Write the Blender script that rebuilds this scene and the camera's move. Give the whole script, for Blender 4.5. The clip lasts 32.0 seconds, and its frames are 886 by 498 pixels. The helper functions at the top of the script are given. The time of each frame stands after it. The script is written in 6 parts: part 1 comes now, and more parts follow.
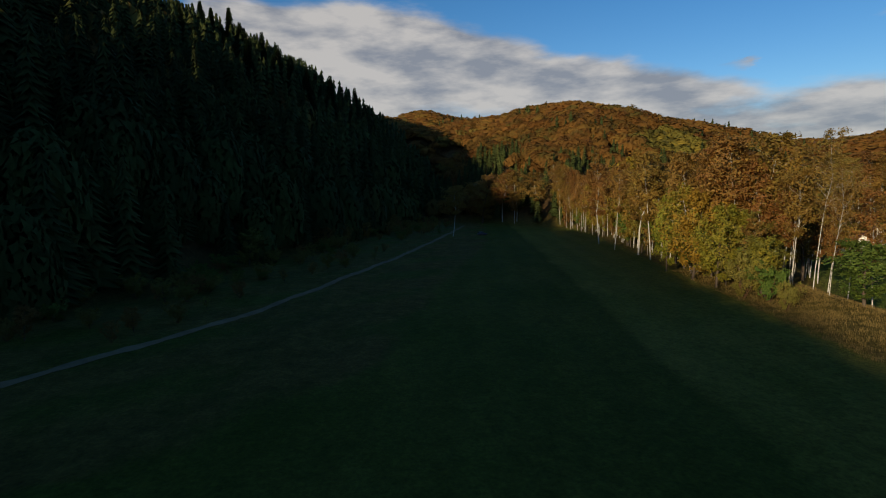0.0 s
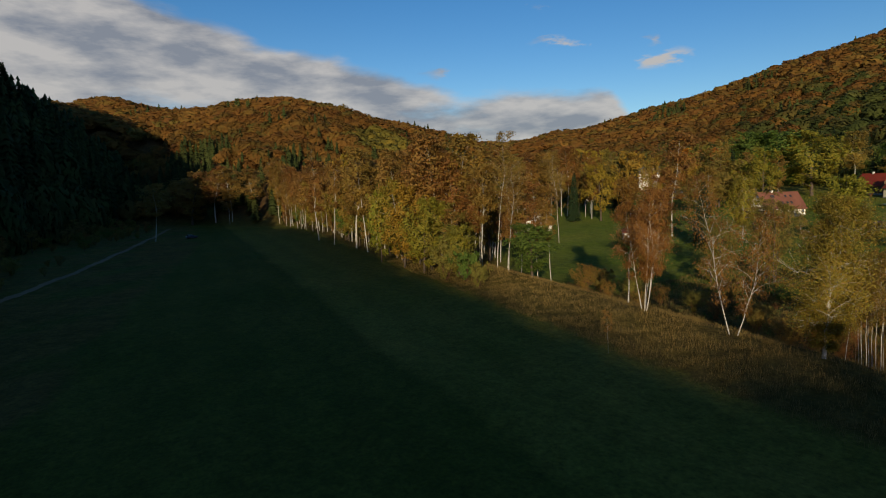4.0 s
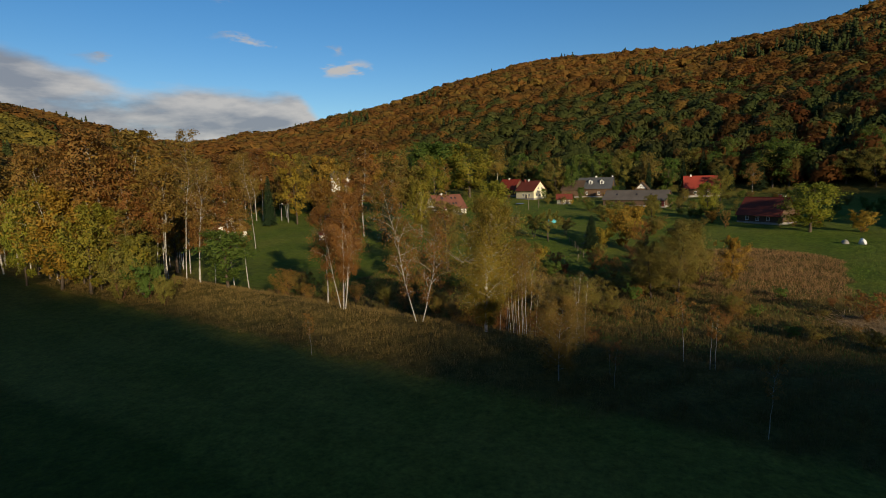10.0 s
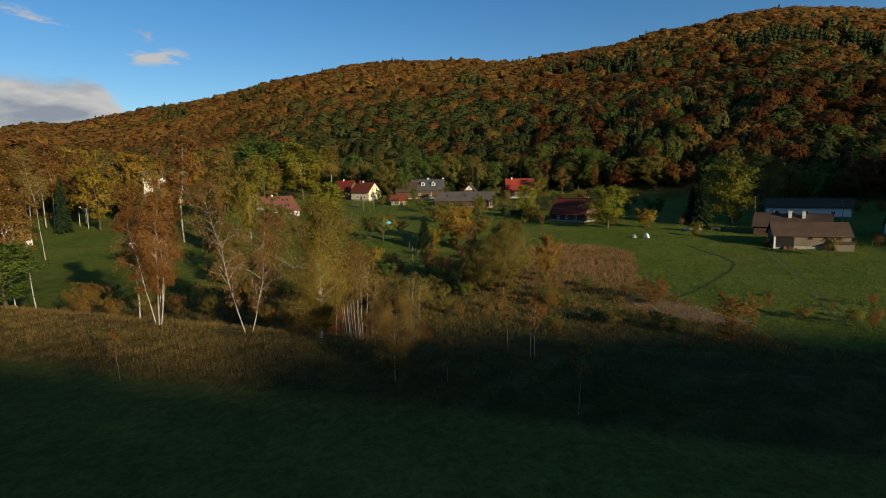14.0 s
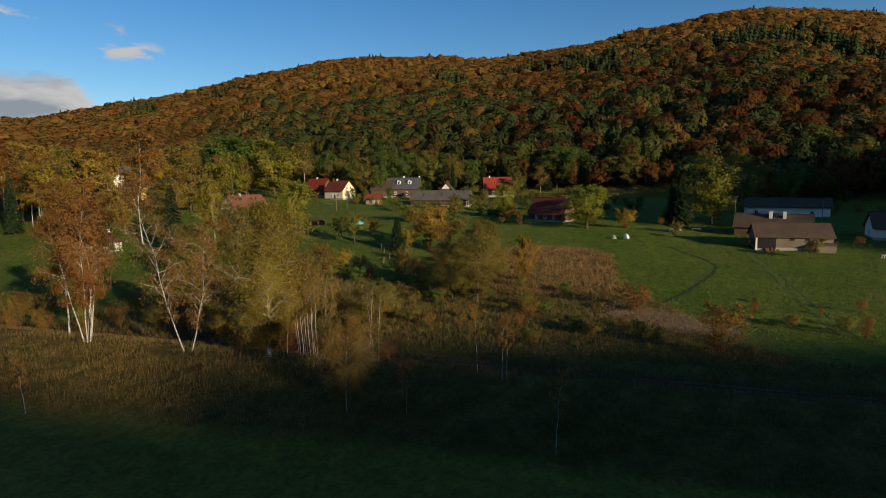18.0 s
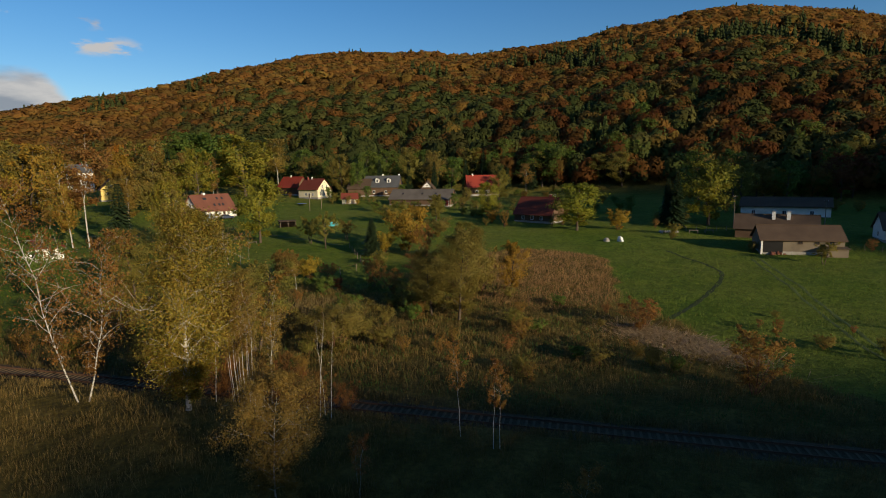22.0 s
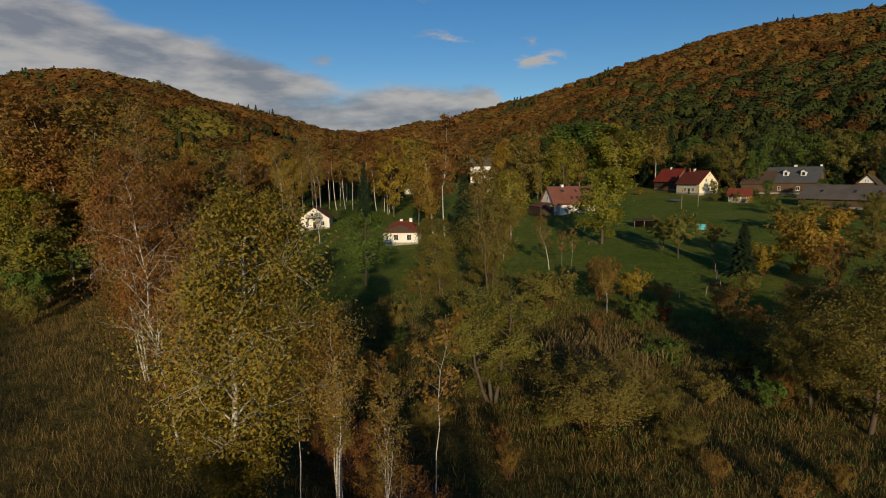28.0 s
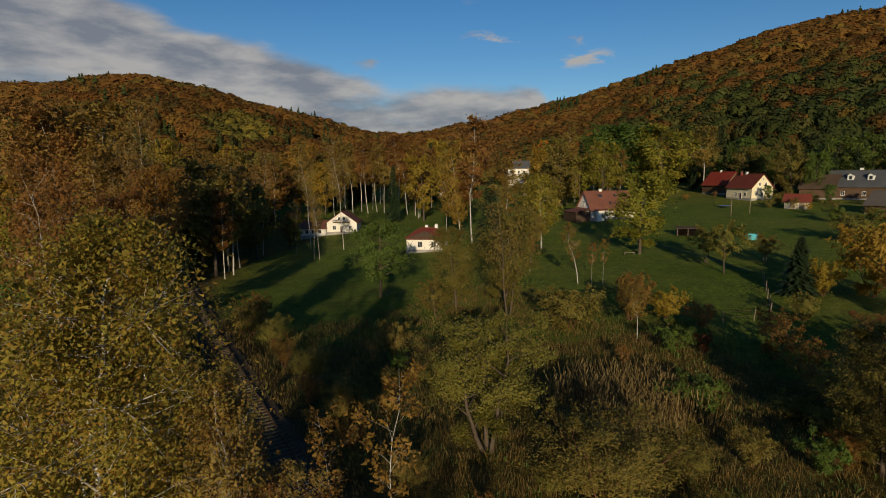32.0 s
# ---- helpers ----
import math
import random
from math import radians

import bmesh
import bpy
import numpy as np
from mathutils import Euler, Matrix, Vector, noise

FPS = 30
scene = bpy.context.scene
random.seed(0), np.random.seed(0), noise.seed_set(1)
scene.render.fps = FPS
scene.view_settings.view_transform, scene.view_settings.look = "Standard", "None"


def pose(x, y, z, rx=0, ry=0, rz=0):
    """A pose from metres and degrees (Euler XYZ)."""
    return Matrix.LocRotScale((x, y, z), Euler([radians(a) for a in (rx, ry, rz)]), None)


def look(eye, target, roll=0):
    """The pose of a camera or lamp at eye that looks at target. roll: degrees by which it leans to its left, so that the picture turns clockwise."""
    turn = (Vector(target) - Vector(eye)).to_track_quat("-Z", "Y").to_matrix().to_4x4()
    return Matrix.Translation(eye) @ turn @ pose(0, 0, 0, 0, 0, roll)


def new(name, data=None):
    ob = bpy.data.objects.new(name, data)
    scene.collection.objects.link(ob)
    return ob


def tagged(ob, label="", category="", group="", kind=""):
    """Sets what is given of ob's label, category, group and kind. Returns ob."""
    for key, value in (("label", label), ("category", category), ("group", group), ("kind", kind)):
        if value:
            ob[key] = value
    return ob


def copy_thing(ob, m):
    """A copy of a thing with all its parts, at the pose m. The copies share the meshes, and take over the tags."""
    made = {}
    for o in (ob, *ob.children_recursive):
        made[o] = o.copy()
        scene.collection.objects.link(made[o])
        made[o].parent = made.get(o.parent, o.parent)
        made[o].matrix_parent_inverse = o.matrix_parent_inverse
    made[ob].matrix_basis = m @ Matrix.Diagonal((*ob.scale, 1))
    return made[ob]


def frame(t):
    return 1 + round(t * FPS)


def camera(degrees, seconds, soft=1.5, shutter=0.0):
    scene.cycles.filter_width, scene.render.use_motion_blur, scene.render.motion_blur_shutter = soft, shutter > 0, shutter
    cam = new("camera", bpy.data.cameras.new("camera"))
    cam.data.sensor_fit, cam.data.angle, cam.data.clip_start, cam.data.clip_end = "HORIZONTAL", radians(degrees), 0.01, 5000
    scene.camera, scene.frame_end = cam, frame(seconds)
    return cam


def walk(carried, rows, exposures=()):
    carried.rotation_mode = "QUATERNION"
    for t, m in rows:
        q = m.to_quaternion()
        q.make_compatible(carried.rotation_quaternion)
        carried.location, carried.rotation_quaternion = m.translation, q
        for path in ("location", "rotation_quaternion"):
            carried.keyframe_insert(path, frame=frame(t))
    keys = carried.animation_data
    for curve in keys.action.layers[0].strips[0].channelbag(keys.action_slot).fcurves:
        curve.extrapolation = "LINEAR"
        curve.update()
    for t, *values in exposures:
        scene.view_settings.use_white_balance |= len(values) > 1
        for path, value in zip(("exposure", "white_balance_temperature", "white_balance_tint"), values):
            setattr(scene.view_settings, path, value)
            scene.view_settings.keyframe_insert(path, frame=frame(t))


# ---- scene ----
cam = camera(78.6, 32.0, soft=1.0)
PATH = [  # seconds, x, y, z, turn to the left of +y, pitch, roll (degrees)
    (0, 7.08, 7.72, 16.95, 84.79, -5.88, -0.48),
    (0.5, 7.01, 7.80, 16.92, 79.79, -6.37, -1.06),
    (1, 6.74, 8.17, 16.85, 74.58, -6.48, -1.13),
    (1.5, 6.34, 8.72, 16.76, 71.30, -6.48, -1.17),
    (2, 5.98, 9.22, 16.65, 68.42, -6.52, -1.21),
    (2.5, 5.76, 9.54, 16.58, 65.44, -6.56, -1.26),
    (3, 5.65, 9.66, 16.56, 61.79, -6.64, -1.25),
    (3.5, 5.59, 9.67, 16.60, 58.85, -6.63, -1.34),
    (5.5, 5.45, 9.66, 16.51, 48.32, -6.70, -1.37),
    (6, 5.37, 9.69, 16.55, 46.18, -6.74, -1.29),
    (6.5, 5.32, 9.74, 16.59, 44.23, -6.76, -1.38),
    (7, 5.33, 9.84, 16.61, 41.47, -6.81, -1.33),
    (7.5, 5.36, 9.95, 16.60, 38.30, -6.85, -1.30),
    (8, 5.39, 10.04, 16.58, 35.02, -6.86, -1.24),
    (8.5, 5.41, 10.08, 16.57, 31.73, -6.92, -1.23),
    (9, 5.42, 10.06, 16.58, 29.12, -6.97, -1.23),
    (9.5, 5.44, 10.02, 16.61, 27.01, -6.98, -1.31),
    (10, 5.49, 10.02, 16.63, 24.80, -7.01, -1.31),
    (10.5, 5.54, 10.11, 16.61, 21.76, -7.07, -1.27),
    (11, 5.58, 10.26, 16.58, 17.91, -7.12, -1.27),
    (11.5, 5.60, 10.40, 16.57, 14.04, -7.12, -1.30),
    (12, 5.62, 10.49, 16.58, 10.58, -7.16, -1.19),
    (12.5, 5.65, 10.52, 16.61, 9.15, -7.15, -1.14),
    (13, 5.70, 10.49, 16.65, 8.47, -7.17, -1.08),
    (13.5, 5.76, 10.43, 16.69, 8.00, -7.21, -1.01),
    (14, 5.81, 10.39, 16.73, 7.59, -7.22, -0.97),
    (14.5, 5.83, 10.48, 16.75, 7.23, -7.26, -0.93),
    (15, 5.87, 10.77, 16.76, 6.88, -7.29, -0.90),
    (15.5, 5.97, 11.30, 16.76, 6.57, -7.34, -0.87),
    (17.5, 6.55, 15.30, 16.87, 5.67, -7.45, -0.80),
    (18, 6.66, 16.68, 16.91, 5.46, -7.47, -0.81),
    (18.5, 6.72, 18.16, 16.93, 5.17, -7.52, -0.76),
    (19, 6.72, 19.69, 16.92, 4.88, -7.51, -0.71),
    (19.5, 6.70, 21.27, 16.88, 4.62, -7.51, -0.67),
    (20, 6.69, 22.83, 16.85, 4.38, -7.51, -0.62),
    (20.5, 6.66, 24.32, 16.86, 4.17, -7.56, -0.60),
    (21, 6.61, 25.77, 16.90, 3.93, -7.57, -0.74),
    (21.5, 6.51, 27.23, 16.93, 3.81, -7.63, -0.78),
    (22, 6.35, 28.75, 16.93, 3.64, -7.71, -0.80),
    (22.5, 6.13, 30.36, 16.91, 3.48, -7.78, -0.82),
    (23, 5.88, 32.09, 16.90, 3.31, -7.83, -0.79),
    (23.5, 5.59, 33.97, 16.89, 3.17, -7.90, -0.75),
    (24, 5.27, 36.00, 16.88, 2.99, -7.95, -0.72),
    (24.5, 5.08, 38.23, 16.79, 2.85, -7.96, -0.72),
    (26.5, 7.94, 49.36, 15.28, 8.22, -7.54, -0.58),
    (27, 7.86, 51.58, 15.27, 18.45, -7.55, -0.55),
    (27.5, 7.68, 53.86, 15.30, 34.71, -7.59, -0.62),
    (28, 7.46, 56.30, 15.32, 44.15, -7.64, -0.60),
    (28.5, 7.12, 58.67, 15.35, 46.37, -7.69, -0.65),
    (29, 6.71, 60.70, 15.39, 47.17, -7.64, -0.57),
    (29.5, 6.37, 62.13, 15.40, 47.42, -7.65, -0.51),
    (30, 6.15, 62.91, 15.44, 47.72, -7.59, -0.57),
    (30.5, 5.99, 63.25, 15.55, 48.29, -7.58, -0.53),
    (31, 5.86, 63.41, 15.72, 48.47, -7.51, -0.52),
    (31.5, 5.73, 63.57, 15.89, 48.58, -7.48, -0.48),
    (32, 5.62, 63.79, 16.01, 48.70, -7.48, -0.50),
]


def carried_pose(x, y, z, yaw, pitch, roll):
    a, b = radians(yaw), radians(pitch)
    ahead = Vector((-math.sin(a) * math.cos(b), math.cos(a) * math.cos(b), math.sin(b)))
    eye = Vector((x, y, z))
    return look(eye, eye + ahead, roll)


walk(cam, [(row[0], carried_pose(*row[1:])) for row in PATH], [(0.0, 0.05), (5.0, -0.05), (9.0, -0.05), (13.0, 0.08), (24.5, 0.1), (27.1, 0.0), (28.0, -0.3), (32.0, -0.35)])

# ---- light: low sun behind the southern hill, clear sky with a bank of cloud ----
SUN_EL = radians(13.0)
SUN_DIR = Vector((0.73 * math.cos(SUN_EL), -0.683 * math.cos(SUN_EL), math.sin(SUN_EL)))
sun_data = bpy.data.lights.new("sun", "SUN")
sun_data.energy, sun_data.angle, sun_data.color = 5.0, radians(0.8), (1.0, 0.82, 0.54)
sun = new("sun", sun_data)
sun.matrix_world = look(SUN_DIR * 800, (0, 0, 0))

world = bpy.data.worlds.new("world")
scene.world = world
world.use_nodes = True
wn, wl = world.node_tree.nodes, world.node_tree.links
wn.clear()


def wnode(kind, **inputs):
    n = wn.new(kind)
    for key, value in inputs.items():
        n.inputs[key].default_value = value
    return n


def wmath(op, a, b=None):
    n = wn.new("ShaderNodeMath")
    n.operation = op
    for i, v in enumerate((a, b)):
        if v is None:
            continue
        if isinstance(v, (int, float)):
            n.inputs[i].default_value = v
        else:
            wl.new(v, n.inputs[i])
    return n.outputs[0]


sky = wn.new("ShaderNodeTexSky")
sky.sky_type = "NISHITA"
sky.sun_disc = False
sky.sun_elevation = SUN_EL
sky.sun_rotation = math.atan2(SUN_DIR.x, SUN_DIR.y)
sky.altitude, sky.air_density, sky.dust_density, sky.ozone_density = 400, 1.0, 0.4, 2.5
coord = wn.new("ShaderNodeTexCoord")
split = wn.new("ShaderNodeSeparateXYZ")
wl.new(coord.outputs["Generated"], split.inputs[0])
# layered clouds: the direction with its height stretched
comb = wn.new("ShaderNodeCombineXYZ")
wl.new(split.outputs["X"], comb.inputs[0])
wl.new(split.outputs["Y"], comb.inputs[1])
wl.new(wmath("MULTIPLY", split.outputs["Z"], 3.4), comb.inputs[2])
cloud_noise = wnode("ShaderNodeTexNoise", Scale=3.4, Detail=8.0, Roughness=0.52, Distortion=0.15)
wl.new(comb.outputs[0], cloud_noise.inputs["Vector"])
cloud_shade = wnode("ShaderNodeTexNoise", Scale=7.0, Detail=6.0, Roughness=0.55)
wl.new(comb.outputs[0], cloud_shade.inputs["Vector"])
# the bank of cloud lies low in the west: the height of its upper edge runs with the bearing
bearing = wmath("ARCTAN2", wmath("MULTIPLY", split.outputs["X"], -1.0), split.outputs["Y"])
along_bank = wn.new("ShaderNodeMapRange")
along_bank.inputs["From Min"].default_value, along_bank.inputs["From Max"].default_value = radians(30), radians(120)
wl.new(bearing, along_bank.inputs["Value"])
brim = wn.new("ShaderNodeValToRGB")
BRIM = [(30, 0.0), (36, 4.5), (39, 8.0), (45, 8.7), (52, 8.9), (60, 10.4), (67, 11.3), (73, 13.0), (80, 14.9), (86, 16.6), (95, 18.5), (108, 18.0), (120, 8.0)]
while len(brim.color_ramp.elements) < len(BRIM):
    brim.color_ramp.elements.new(0.5)
for e, (at, el) in zip(brim.color_ramp.elements, BRIM):
    v = math.sin(radians(el + 1.7)) / 0.4
    e.position, e.color = (at - 30) / 90, (v, v, v, 1)
wl.new(along_bank.outputs[0], brim.inputs["Fac"])
under = wmath("SUBTRACT", wmath("MULTIPLY", brim.outputs["Color"], 0.4), split.outputs["Z"])
bank = wn.new("ShaderNodeMapRange")
bank.inputs["From Min"].default_value, bank.inputs["From Max"].default_value = -0.02, 0.045
bank.inputs["To Min"].default_value, bank.inputs["To Max"].default_value = -0.30, 0.22
wl.new(under, bank.inputs["Value"])
dense = wmath("ADD", cloud_noise.outputs["Fac"], bank.outputs[0])
feather = wnode("ShaderNodeTexNoise", Scale=13.0, Detail=6.0, Roughness=0.6)
wl.new(comb.outputs[0], feather.inputs["Vector"])
ragged = wmath("MULTIPLY", wmath("SUBTRACT", feather.outputs["Fac"], 0.5), 2.4)
# small wisps above the saddle: flat streaks at a bearing and a height
for at, el, wide, much in ((45.3, 16.8, 4.4, 0.30), (45.0, 14.2, 4.8, 0.30), (38.8, 15.0, 2.8, 0.27), (35.0, 13.2, 2.2, 0.32), (34.0, 11.3, 3.8, 0.36), (56.3, 11.8, 2.8, 0.30), (33.6, 9.4, 3.4, 0.25)):
    off = wmath("MULTIPLY", wmath("SUBTRACT", bearing, radians(at)), 1.0 / radians(wide))
    rise = wmath("MULTIPLY", wmath("SUBTRACT", split.outputs["Z"], math.sin(radians(el))), 2.6 / radians(wide))
    lean = wmath("ADD", rise, wmath("MULTIPLY", off, 0.5 if at < 36 else 0.1))
    off, lean = wmath("ADD", off, ragged), wmath("ADD", lean, ragged)
    reach = wmath("SQRT", wmath("ADD", wmath("MULTIPLY", off, off), wmath("MULTIPLY", lean, lean)))
    spot = wn.new("ShaderNodeMapRange")
    spot.inputs["To Min"].default_value, spot.inputs["To Max"].default_value = much, 0.0
    wl.new(reach, spot.inputs["Value"])
    dense = wmath("ADD", dense, spot.outputs[0])
cover = wn.new("ShaderNodeMapRange")
cover.interpolation_type = "SMOOTHSTEP"
cover.inputs["From Min"].default_value, cover.inputs["From Max"].default_value = 0.42, 0.62
cover.inputs["To Min"].default_value, cover.inputs["To Max"].default_value = 0.0, 0.93
wl.new(dense, cover.inputs["Value"])
ramp = wn.new("ShaderNodeValToRGB")
ramp.color_ramp.elements[0].position, ramp.color_ramp.elements[0].color = 0.38, (0.46, 0.49, 0.56, 1)
ramp.color_ramp.elements[1].position, ramp.color_ramp.elements[1].color = 0.58, (1.0, 0.95, 0.90, 1)
wl.new(cloud_shade.outputs["Fac"], ramp.inputs["Fac"])
cloud_bg = wnode("ShaderNodeBackground", Strength=0.52)
wl.new(ramp.outputs[0], cloud_bg.inputs["Color"])
sky_bg = wnode("ShaderNodeBackground", Strength=0.115)
vivid = wnode("ShaderNodeHueSaturation", Saturation=1.30, Hue=0.506)
wl.new(sky.outputs[0], vivid.inputs["Color"])
wl.new(vivid.outputs[0], sky_bg.inputs["Color"])
mix = wn.new("ShaderNodeMixShader")
wl.new(cover.outputs[0], mix.inputs[0])
wl.new(sky_bg.outputs[0], mix.inputs[1])
wl.new(cloud_bg.outputs[0], mix.inputs[2])
wout = wn.new("ShaderNodeOutputWorld")
wl.new(mix.outputs[0], wout.inputs[0])

# ---- materials ----
def shader(name):
    m = bpy.data.materials.new(name)
    m.use_nodes = True
    nt = m.node_tree
    return m, nt, nt.nodes["Principled BSDF"]


def node(nt, kind, **values):
    n = nt.nodes.new(kind)
    for key, value in values.items():
        n.inputs[key].default_value = value
    return n


def noise_node(nt, scale, detail=4.0, rough=0.55, vector=None):
    n = node(nt, "ShaderNodeTexNoise", Scale=scale, Detail=detail, Roughness=rough)
    if vector is None:
        vector = nt.nodes.new("ShaderNodeTexCoord").outputs["Object"]
    nt.links.new(vector, n.inputs["Vector"])
    return n.outputs["Fac"]


def ramp_node(nt, fac, stops):
    r = nt.nodes.new("ShaderNodeValToRGB")
    els = r.color_ramp.elements
    while len(els) < len(stops):
        els.new(0.5)
    for e, (p, c) in zip(els, stops):
        e.position, e.color = p, (*c, 1)
    nt.links.new(fac, r.inputs["Fac"])
    return r.outputs["Color"]


def mixed(nt, fac, a, b, mode="MIX"):
    n = nt.nodes.new("ShaderNodeMix")
    n.data_type, n.blend_type = "RGBA", mode
    for sock, v in ((n.inputs[0], fac), (n.inputs[6], a), (n.inputs[7], b)):
        if isinstance(v, (int, float)):
            sock.default_value = v
        elif isinstance(v, tuple):
            sock.default_value = (*v, 1)
        else:
            nt.links.new(v, sock)
    return n.outputs[2]


def bumped(nt, bsdf, height, strength=0.4, distance=0.03):
    b = node(nt, "ShaderNodeBump", Strength=strength, Distance=distance)
    nt.links.new(height, b.inputs["Height"])
    nt.links.new(b.outputs[0], bsdf.inputs["Normal"])


def scaled(c, k):
    return tuple(min(1.0, v * k) for v in c)


def plain(name, color, rough=0.7, scale=3.0, spread=0.25, metal=0.0, bump=0.15, spec=0.2):
    """Painted or weathered matter: two scales of variation and a fine relief."""
    m, nt, b = shader(name)
    big = noise_node(nt, scale * 0.35, 3)
    fine = noise_node(nt, scale * 9, 5, 0.65)
    col = ramp_node(nt, big, [(0.3, scaled(color, 1 - spread)), (0.7, scaled(color, 1 + spread * 0.6))])
    col = mixed(nt, 0.35, col, ramp_node(nt, fine, [(0.3, scaled(color, 0.7)), (0.75, scaled(color, 1.2))]))
    nt.links.new(col, b.inputs["Base Color"])
    b.inputs["Roughness"].default_value, b.inputs["Metallic"].default_value = rough, metal
    b.inputs["Specular IOR Level"].default_value = spec
    bumped(nt, b, fine, bump, 0.02)
    return m


def leaf(name, colors, through_light=0.35):
    """Foliage: each leaf takes its own tone, each tree its own shift."""
    m, nt, b = shader(name)
    geo = nt.nodes.new("ShaderNodeNewGeometry")
    info = nt.nodes.new("ShaderNodeObjectInfo")
    col = ramp_node(nt, geo.outputs["Random Per Island"], [(i / max(1, len(colors) - 1), c) for i, c in enumerate(colors)])
    hue = node(nt, "ShaderNodeHueSaturation")
    shift = nt.nodes.new("ShaderNodeMapRange")
    shift.inputs["To Min"].default_value, shift.inputs["To Max"].default_value = 0.482, 0.518
    nt.links.new(info.outputs["Random"], shift.inputs["Value"])
    nt.links.new(shift.outputs[0], hue.inputs["Hue"])
    nt.links.new(col, hue.inputs["Color"])
    nt.links.new(hue.outputs[0], b.inputs["Base Color"])
    b.inputs["Roughness"].default_value = 0.6
    b.inputs["Specular IOR Level"].default_value = 0.2
    tr = nt.nodes.new("ShaderNodeBsdfTranslucent")
    nt.links.new(hue.outputs[0], tr.inputs["Color"])
    mx = nt.nodes.new("ShaderNodeMixShader")
    mx.inputs[0].default_value = through_light
    nt.links.new(b.outputs[0], mx.inputs[1])
    nt.links.new(tr.outputs[0], mx.inputs[2])
    nt.links.new(mx.outputs[0], nt.nodes["Material Output"].inputs["Surface"])
    return m


def crown_far(name, colors, through_light=0.3):
    """Woods seen from afar: each tree has its own tone, each tuft of leaves a little of its own."""
    m, nt, b = shader(name)
    geo = nt.nodes.new("ShaderNodeNewGeometry")
    tone = nt.nodes.new("ShaderNodeAttribute")
    tone.attribute_name = "tone"
    col = ramp_node(nt, tone.outputs["Fac"], [(i / max(1, len(colors) - 1), c) for i, c in enumerate(colors)])
    tuft = ramp_node(nt, geo.outputs["Random Per Island"], [(0.0, (0.90, 0.89, 0.87)), (1.0, (1.1, 1.09, 1.06))])
    stand = ramp_node(nt, noise_node(nt, 0.022, 4, 0.6, geo.outputs["Position"]), [(0.32, (0.82, 0.76, 0.72)), (0.68, (1.16, 1.16, 1.05))])
    col = mixed(nt, 1.0, mixed(nt, 1.0, col, tuft, "MULTIPLY"), stand, "MULTIPLY")
    nt.links.new(col, b.inputs["Base Color"])
    b.inputs["Roughness"].default_value = 0.8
    b.inputs["Specular IOR Level"].default_value = 0.08
    tr = nt.nodes.new("ShaderNodeBsdfTranslucent")
    nt.links.new(col, tr.inputs["Color"])
    mx = nt.nodes.new("ShaderNodeMixShader")
    mx.inputs[0].default_value = through_light
    nt.links.new(b.outputs[0], mx.inputs[1])
    nt.links.new(tr.outputs[0], mx.inputs[2])
    nt.links.new(mx.outputs[0], nt.nodes["Material Output"].inputs["Surface"])
    return m


M_BIRCH_BARK, nt, b = shader("birch_bark")
tc = nt.nodes.new("ShaderNodeTexCoord")
mp = node(nt, "ShaderNodeMapping", Scale=(2.0, 2.0, 7.0))
nt.links.new(tc.outputs["Object"], mp.inputs["Vector"])
marks = noise_node(nt, 1.6, 5, 0.7, mp.outputs[0])
nt.links.new(ramp_node(nt, marks, [(0.36, (0.03, 0.026, 0.022)), (0.46, (0.42, 0.39, 0.34)), (0.8, (0.60, 0.57, 0.52))]), b.inputs["Base Color"])
b.inputs["Roughness"].default_value = 0.75
bumped(nt, b, marks, 0.3, 0.02)

M_BARK = plain("bark", (0.10, 0.075, 0.055), 0.9, 4.0, 0.4, bump=0.6)
M_TWIG = plain("reddish_twigs", (0.16, 0.075, 0.045), 0.9, 4.0, 0.35)
M_LEAF_BIRCH = leaf("birch_leaves", [(0.222, 0.202, 0.031), (0.316, 0.257, 0.039), (0.421, 0.292, 0.047), (0.164, 0.156, 0.028), (0.363, 0.197, 0.034), (0.246, 0.222, 0.036)], 0.42)
M_LEAF_RUST = leaf("rust_leaves", [(0.247, 0.129, 0.032), (0.325, 0.172, 0.039), (0.215, 0.118, 0.032), (0.299, 0.204, 0.048)], 0.42)
M_LEAF_COPPER = leaf("copper_leaves", [(0.275, 0.137, 0.033), (0.334, 0.163, 0.036), (0.217, 0.111, 0.029), (0.319, 0.195, 0.044)], 0.42)
M_LEAF_GOLD = leaf("golden_leaves", [(0.411, 0.243, 0.031), (0.355, 0.22, 0.029), (0.252, 0.187, 0.033), (0.468, 0.281, 0.039)], 0.42)
M_LEAF_KHAKI = leaf("khaki_leaves", [(0.27, 0.185, 0.043), (0.335, 0.205, 0.048), (0.205, 0.16, 0.04), (0.389, 0.24, 0.052)], 0.42)
M_LEAF_ORANGE = leaf("orange_leaves", [(0.5, 0.19, 0.02), (0.46, 0.24, 0.025), (0.36, 0.13, 0.018)], 0.42)
M_LEAF_OLIVE = leaf("olive_leaves", [(0.187, 0.17, 0.036), (0.259, 0.211, 0.043), (0.154, 0.148, 0.034), (0.308, 0.221, 0.048)], 0.42)
M_LEAF_GREEN = leaf("green_leaves", [(0.085, 0.135, 0.026), (0.12, 0.175, 0.03), (0.165, 0.2, 0.036)], 0.42)
M_LEAF_YGREEN = leaf("yellow_green_leaves", [(0.215, 0.225, 0.026), (0.3, 0.275, 0.03), (0.15, 0.18, 0.026), (0.37, 0.3, 0.032)], 0.42)
